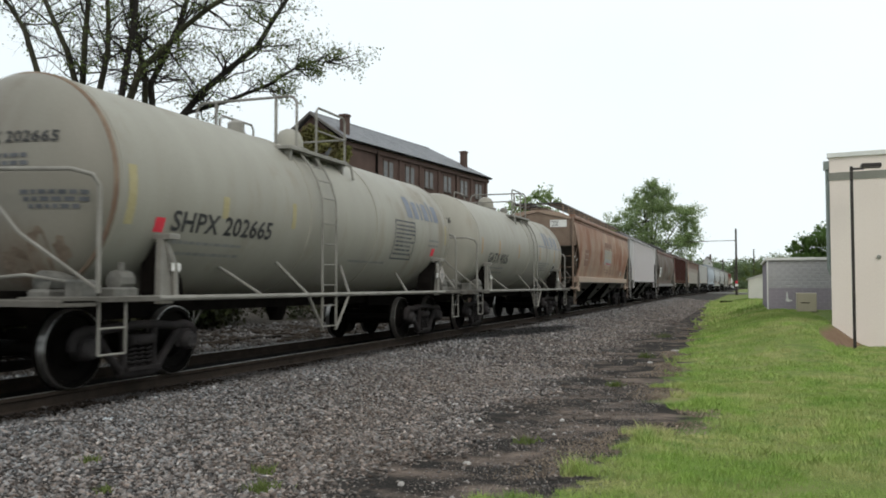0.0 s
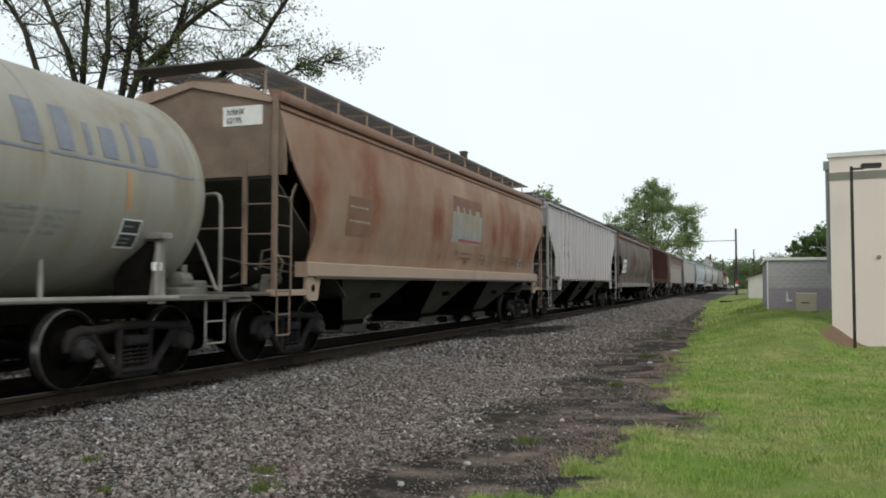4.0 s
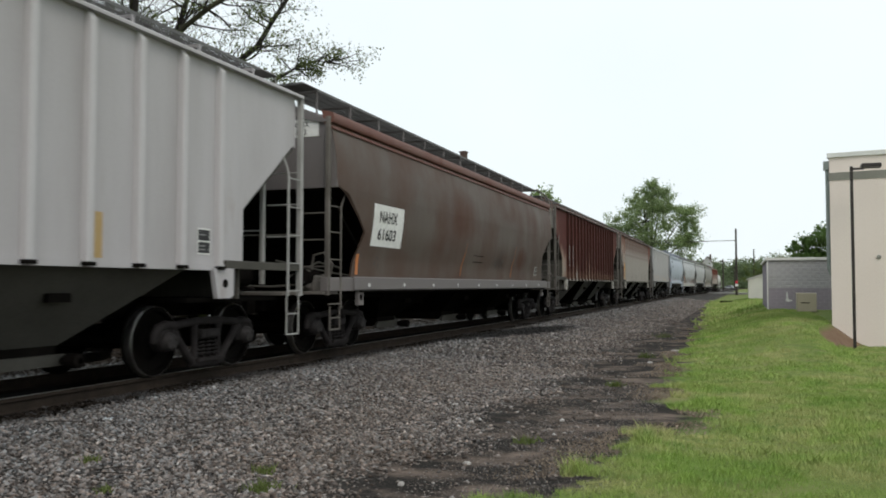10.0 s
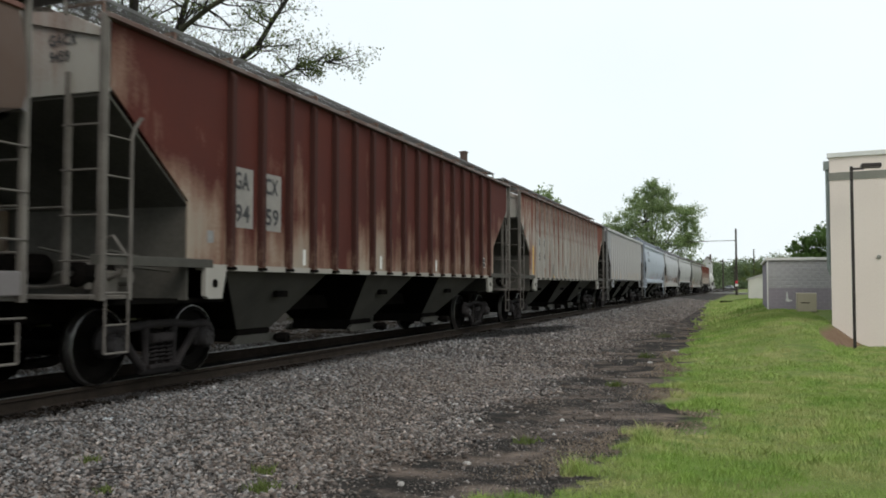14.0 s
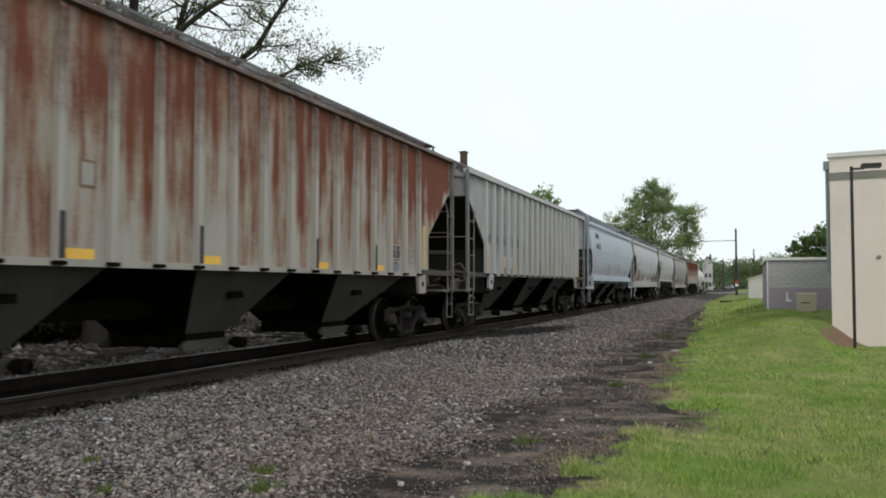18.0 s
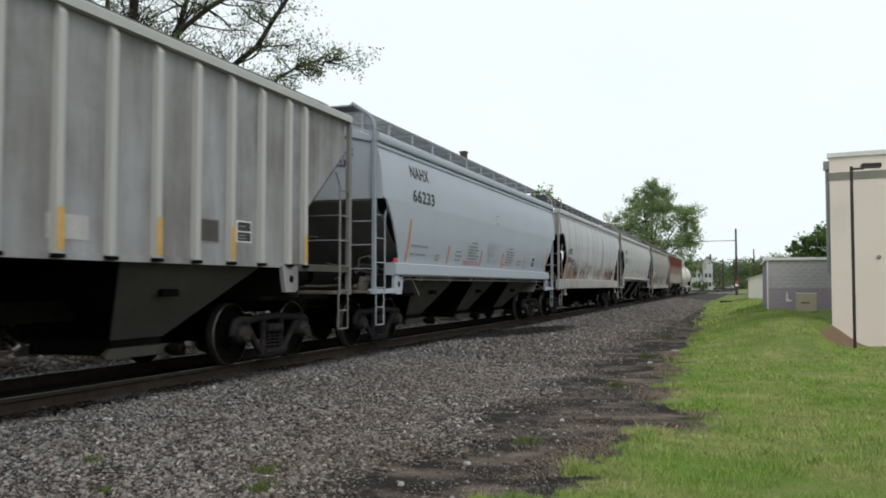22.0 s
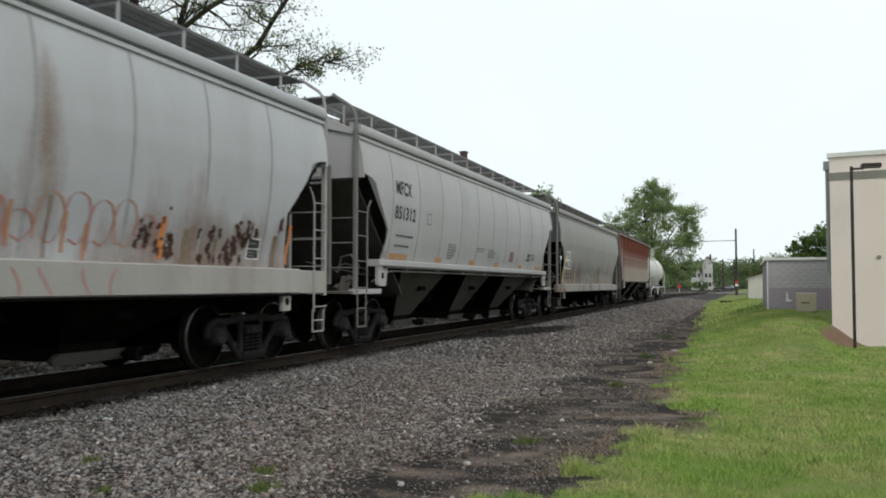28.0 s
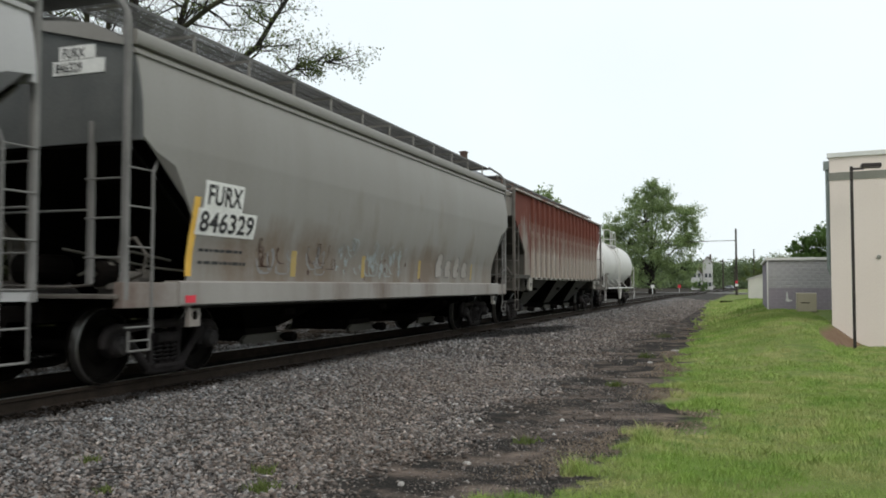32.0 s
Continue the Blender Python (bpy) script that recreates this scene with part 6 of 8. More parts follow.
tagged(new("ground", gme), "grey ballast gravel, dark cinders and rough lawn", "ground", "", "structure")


# ---------------- rails and ties ----------------
def make_track():
    for s in (-1, 1):
        x = -D + s * 0.7535
        prof = [(-0.07, -0.175), (0.07, -0.175), (0.07, -0.163), (0.012, -0.14), (0.010, -0.05), (0.036, -0.038), (0.036, -0.004), (0.03, 0.0), (-0.03, 0.0), (-0.036, -0.004), (-0.036, -0.038), (-0.010, -0.05), (-0.012, -0.14), (-0.07, -0.163)]
        ys = [-12, 60] + [80 + 3 * i for i in range(14)] + [140, 200, 300, 420]
        base = Geo().loft([[(x + track_x(y) + a, y, RAIL + b - 0.004) for a, b in prof] for y in ys], True, True)
        rail = solid("rail", base, RUST, "rust-brown steel rail with a worn bright head", "rail", "structure")
        part("rail_head", Geo().loft([[(x + track_x(y) + a, y, z) for a, z in ((-0.012, RAIL - 0.006), (0.012, RAIL - 0.006), (0.012, RAIL), (-0.012, RAIL))] for y in ys], True, True), RAILTOP, rail)


make_track()
TIE = surface("old_tie_wood", (0.006, 0.0048, 0.004), (0.016, 0.013, 0.011), 3, 40, 0.9, 0, 0.6, 0.02, (0.3, 1, 1), spec=0.08)
tie_mesh = Geo().box(-1.3, 1.3, -0.115, 0.115, -0.30, -0.175, 0.015).mesh("tie", TIE)
for i in range(90):
    ob = tagged(new("railway_tie", tie_mesh), "dark weathered timber railway tie half sunk in ballast", "railway tie", "ties under the track")
    ob.location = (-D + random.uniform(-0.04, 0.04), -3 + i * 0.53, RAIL)
    ob.rotation_euler = (0, 0, random.uniform(-0.02, 0.02))

# ---------------- the tan building, the lamp and the sheds ----------------
TAN = surface("tan_stucco", (0.755, 0.635, 0.575), (0.825, 0.715, 0.655), 0.6, 60, 0.85, 0, 0.25, 0.01, (1, 1, 0.35))
BAND = surface("grey_band", (0.20, 0.20, 0.17), (0.26, 0.25, 0.22), 1, 40, 0.8)
COPING = surface("white_coping", (0.6, 0.6, 0.57), (0.72, 0.71, 0.68), 1, 40, 0.6)
LAMP_BROWN = surface("bronze_paint", (0.022, 0.018, 0.016), (0.04, 0.033, 0.03), 2, 40, 0.5)
PURPLE = surface("painted_block", (0.28, 0.245, 0.285), (0.34, 0.305, 0.34), 0.8, 40, 0.85)


def tan_building():
    b = thing("tan_building", "tan stucco flat-roofed building with a grey band", "building", pose(2.25, 24.0, 0, 0, 0, -10.0))
    part("front_wall", Geo().box(0, 12, 0, 0.3, -0.6, 4.93), TAN, b)
    part("side_wall", Geo().box(0, 0.3, 0.3, 9.0, -0.6, 4.93), TAN, b)
    part("rear_wall", Geo().box(0.3, 12, 8.7, 9.0, -0.6, 4.93), TAN, b)
    part("far_wall", Geo().box(11.7, 12, 0.3, 8.7, -0.6, 4.93), TAN, b)
    part("roof", Geo().box(0.3, 11.7, 0.3, 8.7, 4.5, 4.62), BAND, b)
    part("band", Geo().box(-0.015, 12.0, -0.015, 0.0, 4.33, 4.53), BAND, b, "weathered grey band course")
    part("coping", Geo().box(-0.05, 12.05, -0.05, 0.35, 4.93, 5.05, 0.01), COPING, b)
    part("side_coping", Geo().box(-0.05, 0.35, 0.35, 9.0, 4.93, 5.05, 0.01), COPING, b)
    part("wall_light", Geo().spin_y([(-0.06, 0.02), (-0.05, 0.05), (-0.001, 0.055)], 12, 1.12, 2.30), BAND, b)
    part("downpipe", Geo().tube([(-0.05, 0.12, 4.7), (-0.05, 0.12, 2.0), (0.02, 0.12, 1.85)], 0.06, 8).box(-0.15, 0.05, 0.02, 0.22, 4.62, 4.85, 0.01), surface("grey_green_pipe", (0.2, 0.23, 0.22), (0.26, 0.29, 0.27), 2, 40, 0.5), b)
    return b


tan_building()


def lamp_post():
    z = ground_z(2.66, 23.0)
    lamp = thing("lamp_post", "slim dark bronze lamp post with a flat head", "lamp post", pose(2.66, 23.0, z))
    part("post", Geo().box(-0.035, 0.035, -0.035, 0.035, -0.3, 4.55 - z, 0.006), LAMP_BROWN, lamp)
    part("arm", Geo().box(0.0, 0.28, -0.03, 0.03, 4.46 - z, 4.51 - z), LAMP_BROWN, lamp)
    part("lamp_head", Geo().box(0.22, 0.66, -0.16, 0.16, 4.50 - z, 4.60 - z, 0.02), LAMP_BROWN, lamp)


lamp_post()


BLOCK_GREY = surface("grey_painted_block", (0.29, 0.285, 0.30), (0.47, 0.46, 0.46), 4.5, 40, 0.85)


def purple_shed():
    b = thing("block_shed", "low painted block shed, grey over purple, with white edge", "shed", pose(0.97, 34.0, 0))
    part("front_wall", Geo().box(0.02, 9, 0.02, 0.25, -0.2, 2.52), BLOCK_GREY, b)
    part("side_wall", Geo().box(0.02, 0.25, 0.25, 8, -0.2, 2.52), PURPLE, b)
    part("rear_wall", Geo().box(0.25, 9, 7.75, 8, -0.2, 2.52), PURPLE, b)
    part("roof", Geo().box(-0.06, 9.05, -0.06, 8.05, 2.52, 2.62, 0.01), COPING, b)
    part("corner_trim", Geo().box(-0.015, 0.03, -0.012, 0.018, 0.3, 2.52), COPING, b)
    part("painted_splash", Geo().add([(0.62, -0.016, 1.0), (0.72, -0.016, 0.95), (0.85, -0.016, 0.98), (0.86, -0.016, 1.03), (0.74, -0.016, 1.04), (0.70, -0.016, 1.32), (0.66, -0.016, 1.33), (0.66, -0.016, 1.08)], [tuple(range(8))]), WHITE_MARK, b, "white paint splash")
    shade = {}
    for mat, k in ((PURPLE, 0.004), (BLOCK_GREY, 0.010)):
        shade[mat.name] = Geo().loft([[(0.0, 0.0, 0.0), (0.29, 0.0, 0.0), (0.29, 0.0, 0.124), (0.0, 0.0, 0.124)], [(k, -k, k), (0.29 - k, -k, k), (0.29 - k, -k, 0.124 - k), (k, -k, 0.124 - k)]], True, True).mesh("brick", mat)
    for r in range(17):
        mat = PURPLE if r < 9 else BLOCK_GREY
        for c in range(10):
            ob = part("brick", shade[mat.name], mat, b)
            ob.location = (0.03 + c * 0.30 - (0.15 if r % 2 and c else 0.0), 0.018 + random.uniform(-0.003, 0.003) * (1 if r > 8 else 0.3), 0.30 + r * 0.13)


purple_shed()
BEIGE = surface("beige_metal", (0.42, 0.37, 0.27), (0.48, 0.43, 0.33), 2, 40, 0.5)
ac = thing("air_conditioner", "beige metal air conditioner cabinet beside the block shed", "air conditioner", pose(1.82, 31.0, 0.63))
part("cabinet", Geo().box(0, 0.62, 0, 0.6, 0.05, 0.68, 0.02), BEIGE, ac)
part("foot_slab", Geo().box(-0.05, 0.68, -0.05, 0.65, -0.3, 0.05, 0.01), SHADED_GRIT, ac)
part("nameplate", Geo().box(0.13, 0.40, -0.006, -0.001, 0.33, 0.36), SHADED_GRIT, ac)

# pale garage farther off
GARAGE = surface("pale_siding", (0.52, 0.51, 0.46), (0.6, 0.58, 0.53), 1, 30, 0.7)
g = thing("garage", "small pale garage with a low gable roof", "garage", pose(0.7, 80, 0.4))
part("wall", Geo().prism_y([(0, 0), (5, 0), (5, 1.7), (2.5, 2.55), (0, 1.7)], 0, 6), GARAGE, g)
part("roof", Geo().prism_y([(-0.15, 1.66), (2.5, 2.56), (5.15, 1.66), (5.15, 1.76), (2.5, 2.68), (-0.15, 1.76)], -0.1, 6.1), surface("garage_roof", (0.4, 0.39, 0.36), (0.5, 0.48, 0.45), 1, 30, 0.8), g)
solid("drain_grate", Geo().box(-1.75, -0.7, 79.4, 80.4, 0.0, 0.16, 0.02), SHADED_GRIT, "dark flat drain cover in the lawn", "drain cover")

# ---------------- utility poles and wire ----------------
POLE = surface("pole_wood", (0.03, 0.025, 0.022), (0.06, 0.05, 0.042), 2, 30, 0.9)


def utility_pole(x, y, height):
    p = thing("utility_pole", "dark weathered wooden utility pole", "utility pole", pose(x, y, 0), "utility poles")
    part("post", Geo().tube([(0, 0, -0.5), (0, 0, height * 0.5), (0, 0, height)], [0.22, 0.18, 0.14], 10), POLE, p)
    return p


p1 = utility_pole(-0.58, 146, 10.95)
utility_pole(3.41, 230, 11.0)
for z, w, c in ((1.9, 0.18, RED_MARK), (1.4, 0.24, WHITE_MARK)):
    part("sign_plate", Geo().box(-w, w, -0.30, -0.27, z, z + 0.4, 0.02), c, p1, "small sign plate")
solid("overhead_wire", Geo().tube([(-0.6, 146, 9.0), (-8, 147, 8.93), (-16, 148, 8.95)], 0.05, 5), POLE, "black overhead cable from pole to trees", "cable")

# ---------------- the brick mill beyond the track ----------------
BRICK = surface("old_dark_brick", (0.055, 0.036, 0.031), (0.105, 0.068, 0.056), 0.7, 12, 0.9, 0, 0.4)
SLATE = surface("grey_slate", (0.15, 0.155, 0.17), (0.23, 0.235, 0.25), 1.0, 10, 0.7)


def mill():
    m = thing("brick_mill", "tall dark brick mill with a grey slate roof", "mill", pose(-25.92, 52.25, 0, 0, 0, -7.8))
    L, W, eave, ridge, hip = 24.15, 5.65, 11.74, 13.75, 17.6
    part("long_wall", Geo().box(-0.4, 0, 0, L, -0.3, eave), BRICK, m)
    part("rear_wall", Geo().box(-W, -W + 0.4, 0, L, -0.3, eave), BRICK, m)
    part("gable_wall", Geo().prism_y([(-0.4, -0.3), (-0.4, eave), (-W / 2, ridge - 0.1), (-W + 0.4, eave), (-W + 0.4, -0.3)], 0.0, 0.4), BRICK, m)
    part("end_wall", Geo().box(-W + 0.4, -0.4, L - 0.4, L, -0.3, eave), BRICK, m)
    roof = Geo().add([(0.3, -0.25, eave - 0.08), (0.3, L + 0.3, eave - 0.08), (-W - 0.3, L + 0.3, eave - 0.08), (-W - 0.3, -0.25, eave - 0.08), (-W / 2, -0.25, ridge), (-W / 2, hip, ridge),
                      (0.3, -0.25, eave + 0.06), (0.3, L + 0.3, eave + 0.06), (-W - 0.3, L + 0.3, eave + 0.06), (-W - 0.3, -0.25, eave + 0.06), (-W / 2, -0.25, ridge + 0.14), (-W / 2, hip, ridge + 0.14)],
                     [(6, 7, 11, 10), (7, 8, 11), (8, 9, 10, 11), (0, 4, 5, 1), (1, 5, 2), (2, 5, 4, 3), (0, 1, 7, 6), (1, 2, 8, 7), (2, 3, 9, 8), (0, 6, 10, 4), (3, 4, 10, 9)])
    part("roof", roof, SLATE, m)
    # courses of slates, each a thin lapped strip on the near slope
    rise, run = ridge + 0.08 - eave, W / 2 + 0.3
    for i in range(13):
        a, b = i / 13, (i + 1) / 13
        xa, xb, za, zb = 0.3 - run * a, 0.3 - run * b, eave + 0.06 + rise * a, eave + 0.06 + rise * b
        ye = lambda k: L + 0.3 - (L + 0.3 - hip) * k
        part("slate_course", Geo().add([(xa, -0.26, za + 0.035), (xa, ye(a), za + 0.035), (xb, ye(b), zb + 0.008), (xb, -0.26, zb + 0.008), (xa, -0.26, za + 0.005), (xa, ye(a), za + 0.005)], [(0, 1, 2, 3), (4, 5, 1, 0)]), SLATE, m)
    part("ridge_cap", Geo().tube([(-W / 2, -0.3, ridge + 0.14), (-W / 2, hip, ridge + 0.14)], 0.09, 6), SLATE, m)
    part("verge_board", Geo().loft([[(0.34, y, eave - 0.12), (-W / 2, y, ridge + 0.0), (-W - 0.34, y, eave - 0.12), (-W - 0.34, y, eave + 0.08), (-W / 2, y, ridge + 0.2), (0.34, y, eave + 0.08)] for y in (-0.34, -0.27)], True, True), WINDOW_GREY, m)
    part("cornice", Geo().box(0.0, 0.16, 0, L, eave - 0.45, eave - 0.1), BRICK, m)
    part("gutter", Geo().box(0.3, 0.42, -0.2, L + 0.2, eave - 0.06, eave + 0.05), SHADED_GRIT, m)
    for x, y, z in ((-0.6, 0.85, 13.55), (-0.8, 20.6, 13.75)):
        ch = part("chimney", Geo().box(x - 0.26, x + 0.26, y - 0.26, y + 0.26, eave - 0.5, z), BRICK, m)
        part("chimney_cap", Geo().box(x - 0.32, x + 0.32, y - 0.32, y + 0.32, z, z + 0.16), BRICK, ch)
    part("downpipe", Geo().tube([(0.1, 4.05, 0), (0.1, 4.05, eave - 0.2)], 0.09, 6), SHADED_GRIT, m)
    part("downpipe", Geo().tube([(0.1, 17.25, 0), (0.1, 17.25, eave - 0.2)], 0.06, 6), SHADED_GRIT, m)
    for y in (4.35, 7.5, 10.75, 14.0, 17.35, 20.4, 23.6):
        part("pilaster", Geo().box(0.0, 0.14, y - 0.15, y + 0.15, -0.2, eave - 0.46), BRICK, m)
    for y0 in (5.8, 9.1, 12.3, 15.65, 18.9, 22.0):
        for z in (2.1, 5.9, 9.65):
            for q in (-0.40, 0.40):
                y = y0 + q
                win = part("window", Geo().box(0.0, 0.05, y - 0.29, y + 0.29, z, z + 1.3), WINDOW_GREY, m)
                part("pane", Geo().box(0.051, 0.06, y - 0.22, y + 0.22, z + 0.07, z + 0.62), PANE_DARK, win)
                part("pane", Geo().box(0.051, 0.06, y - 0.22, y + 0.22, z + 0.68, z + 1.23), PANE_DARK, win)
                part("sill", Geo().box(0.0, 0.12, y - 0.33, y + 0.33, z - 0.1, z), WINDOW_GREY, win)
                part("lintel", Geo().box(0.0, 0.08, y - 0.33, y + 0.33, z + 1.3, z + 1.42), BRICK, win)
    for x in (-1.3, -3.9):
        win = part("window", Geo().box(x - 0.35, x + 0.35, -0.05, -0.001, 9.9, 11.4), WINDOW_GREY, m)
        part("pane", Geo().box(x - 0.27, x + 0.27, -0.06, -0.051, 10.0, 11.3), PANE_DARK, win)
    for y in (1.2, 2.7):
        win = part("window", Geo().box(0.0, 0.05, y - 0.26, y + 0.26, 8.7, 9.8), WINDOW_GREY, m)
        part("pane", Geo().box(0.051, 0.06, y - 0.20, y + 0.20, 8.77, 9.73), PANE_DARK, win)
    return m


WINDOW_GREY = surface("old_window_paint", (0.10, 0.092, 0.085), (0.15, 0.14, 0.13), 3, 30, 0.8)
PANE_DARK = surface("old_window_pane", (0.04, 0.042, 0.045), (0.12, 0.12, 0.12), 3, 10, 0.3, spec=0.5)
MILL = mill()
# ---------------- far ground details: crossing, road, house, hills ----------------
ASPHALT = surface("worn_asphalt", (0.17, 0.165, 0.16), (0.24, 0.235, 0.225), 0.6, 25, 0.9)
tagged(solid("road", Geo().box(-70, -10.2, 150, 157, 0.20, 0.30).box(-9.9, -8.9, 150, 157, 0.25, 0.36).box(-8.6, -7.45, 150, 157, 0.25, 0.36).box(-6.9, 60, 150, 157, 0.05, 0.30), ASPHALT, "pale worn asphalt road over a level crossing", "road"), kind="structure")
SIDING = surface("white_siding", (0.42, 0.42, 0.42), (0.50, 0.50, 0.49), 1, 6, 0.7, stretch=(0.2, 0.2, 3))
ROOF_DARK = surface("brown_shingle", (0.07, 0.05, 0.045), (0.12, 0.09, 0.08), 1, 6, 0.9)
PANE = surface("dark_window_glass", (0.02, 0.025, 0.03), (0.05, 0.06, 0.07), 2, 10, 0.15, 0, 0.0, 0.001, spec=0.6)


def house(x, y, w, d, eave, ridge, label, turn=0.0, walls=SIDING, roof=ROOF_DARK):
    hs = thing("house", label, "house", pose(x, y, 0, 0, 0, turn), "houses beyond the crossing")
    part("wall", Geo().prism_y([(0, -0.2), (w, -0.2), (w, eave), (w / 2, ridge), (0, eave)], 0, d), walls, hs)
    part("roof", Geo().prism_y([(-0.3, eave - 0.2), (w / 2, ridge + 0.03), (w + 0.3, eave - 0.2), (w + 0.3, eave), (w / 2, ridge + 0.28), (-0.3, eave)], -0.3, d + 0.3), roof, hs)
    for z in (1.2, 4.2):
        for k in (0.2, 0.62):
            win = part("window", Geo().box(w * k, w * k + 1.0, -0.06, -0.005, z, z + 1.5), walls, hs)
            part("pane", Geo().box(w * k + 0.1, w * k + 0.9, -0.08, -0.062, z + 0.1, z + 1.4), PANE, win)
            win = part("window", Geo().box(w + 0.005, w + 0.06, d * k, d * k + 1.0, z, z + 1.5), walls, hs)
            part("pane", Geo().box(w + 0.062, w + 0.08, d * k + 0.1, d * k + 0.9, z + 0.1, z + 1.4), PANE, win)
    part("chimney", Geo().box(w * 0.72, w * 0.72 + 0.6, d * 0.4, d * 0.4 + 0.6, eave, ridge + 0.9), BRICK, hs)
    return hs


house(-12.1, 300, 3.0, 9, 9.4, 11.4, "white clapboard house with a brown gable roof")
house(-15.7, 296, 3.4, 8, 5.2, 7.7, "low white house with a dark gable roof")


def motor_vehicle(x, y, turn, paint, label):
    v = thing("parked_car", label, "car", pose(x, y, 0.02, 0, 0, turn), "vehicles beyond the crossing")
    part("body", Geo().prism_x([(-2.2, 0.35), (2.2, 0.35), (2.25, 0.75), (1.3, 0.95), (0.8, 1.5), (-1.5, 1.5), (-2.15, 0.95), (-2.25, 0.6)], -0.85, 0.85), paint, v)
    part("glazing", Geo().prism_x([(-1.6, 0.98), (1.15, 0.98), (0.75, 1.42), (-1.4, 1.42)], -0.86, 0.86), PANE, v)
    for s in (-1, 1):
        for q in (-1.35, 1.4):
            part("wheel", Geo().spin_x([(s * 0.7, 0.32), (s * 0.88, 0.32), (s * 0.88, 0.15)], 14, q, 0.32), SHADED_GRIT, v)


motor_vehicle(-13.5, 420, 75, WHITE_MARK, "small white car parked beyond the crossing")
motor_vehicle(-5.0, 400, 70, surface("silver_car", (0.3, 0.31, 0.32), (0.36, 0.37, 0.38), 2, 30, 0.35), "silver car parked beyond the crossing")
for x, y, col, lab in ((-14.1, 150 - 4, WHITE_MARK, "small white trackside marker on a post"), (-11.95, 180, RED_MARK, "small red and white trackside marker")):
    sg = thing("trackside_marker", lab, "sign", pose(x, y, 0.05))
    part("post", Geo().box(-0.05, 0.05, -0.05, 0.05, -0.2, 1.0), WHITE_MARK, sg)
    part("plate", Geo().box(-0.3, 0.3, -0.08, -0.051, 1.0, 1.6, 0.02), col, sg)
for x, y, h in ((-4.2, 230, 8.5), (-2.0, 330, 9.0)):
    q = utility_pole(x, y, h)
    part("crossarm", Geo().box(-1.1, 1.1, -0.08, 0.08, h - 0.9, h - 0.72), POLE, q)


# ---------------- foliage ----------------
def leaf_material(name, a, b, c):
    n = Nodes(name)
    geo = n.t.nodes.new("ShaderNodeNewGeometry")
    col = n.mix(geo.outputs["Random Per Island"], a, b)
    col = n.mix(n.ramp(n.noise(n.coord(), 0.7, 3), 0.4, 0.65), col, c)
    mat = n.done(col, 0.6, spec=0.25)
    tr = n.t.nodes.new("ShaderNodeBsdfTranslucent")
    mix = n.t.nodes.new("ShaderNodeMixShader")
    mix.inputs[0].default_value = 0.35
    n.link(col, tr.inputs["Color"])
    n.link(n.p.outputs["BSDF"], mix.inputs[1])
    n.link(tr.outputs["BSDF"], mix.inputs[2])
    n.link(mix.outputs["Shader"], n.t.nodes["Material Output"].inputs["Surface"])
    return mat


LEAF_SPRING = leaf_material("young_leaves", (0.095, 0.13, 0.033), (0.175, 0.21, 0.065), (0.08, 0.11, 0.03))
LEAF_MAPLE = leaf_material("maple_leaves", (0.15, 0.22, 0.075), (0.26, 0.34, 0.14), (0.26, 0.33, 0.17))
LEAF_MID = leaf_material("garden_leaves", (0.06, 0.115, 0.03), (0.12, 0.19, 0.05), (0.09, 0.15, 0.04))
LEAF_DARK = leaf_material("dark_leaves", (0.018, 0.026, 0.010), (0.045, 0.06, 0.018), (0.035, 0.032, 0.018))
# far leaves have the distance haze put into their colour
LEAF_FAR = leaf_material("far_leaves", (0.10, 0.15, 0.065), (0.16, 0.21, 0.10), (0.13, 0.165, 0.09))
BARK = surface("tree_bark", (0.013, 0.011, 0.0095), (0.034, 0.029, 0.025), 5, 30, 0.95, 0, 0.8, 0.03, (1, 1, 0.3))
BARK_MOSS = surface("mossy_bark", (0.018, 0.0155, 0.013), (0.05, 0.05, 0.026), 2.5, 30, 0.95, 0, 0.8, 0.03, (1, 1, 0.3))


def leaf_cloud(name, centres, size, material, rng, flat=0.0):
    """Many four-cornered leaves, each turned its own way, at the given centres."""
    c = np.asarray(centres, dtype=float)
    n = len(c)
    a = rng.normal(size=(n, 3))
    a[:, 2] *= 1.0 - flat
    a /= np.linalg.norm(a, axis=1)[:, None]
    b = np.cross(a, rng.normal(size=(n, 3)))
    b /= np.linalg.norm(b, axis=1)[:, None]
    s = (size * rng.uniform(0.6, 1.35, n))[:, None]
    v = np.stack([c - a * s * 0.5, c + b * s * 0.26, c + a * s * 0.5, c - b * s * 0.26], 1).reshape(-1, 3)
    f = np.arange(4 * n).reshape(n, 4)
    return array_mesh(name, v, f, material)


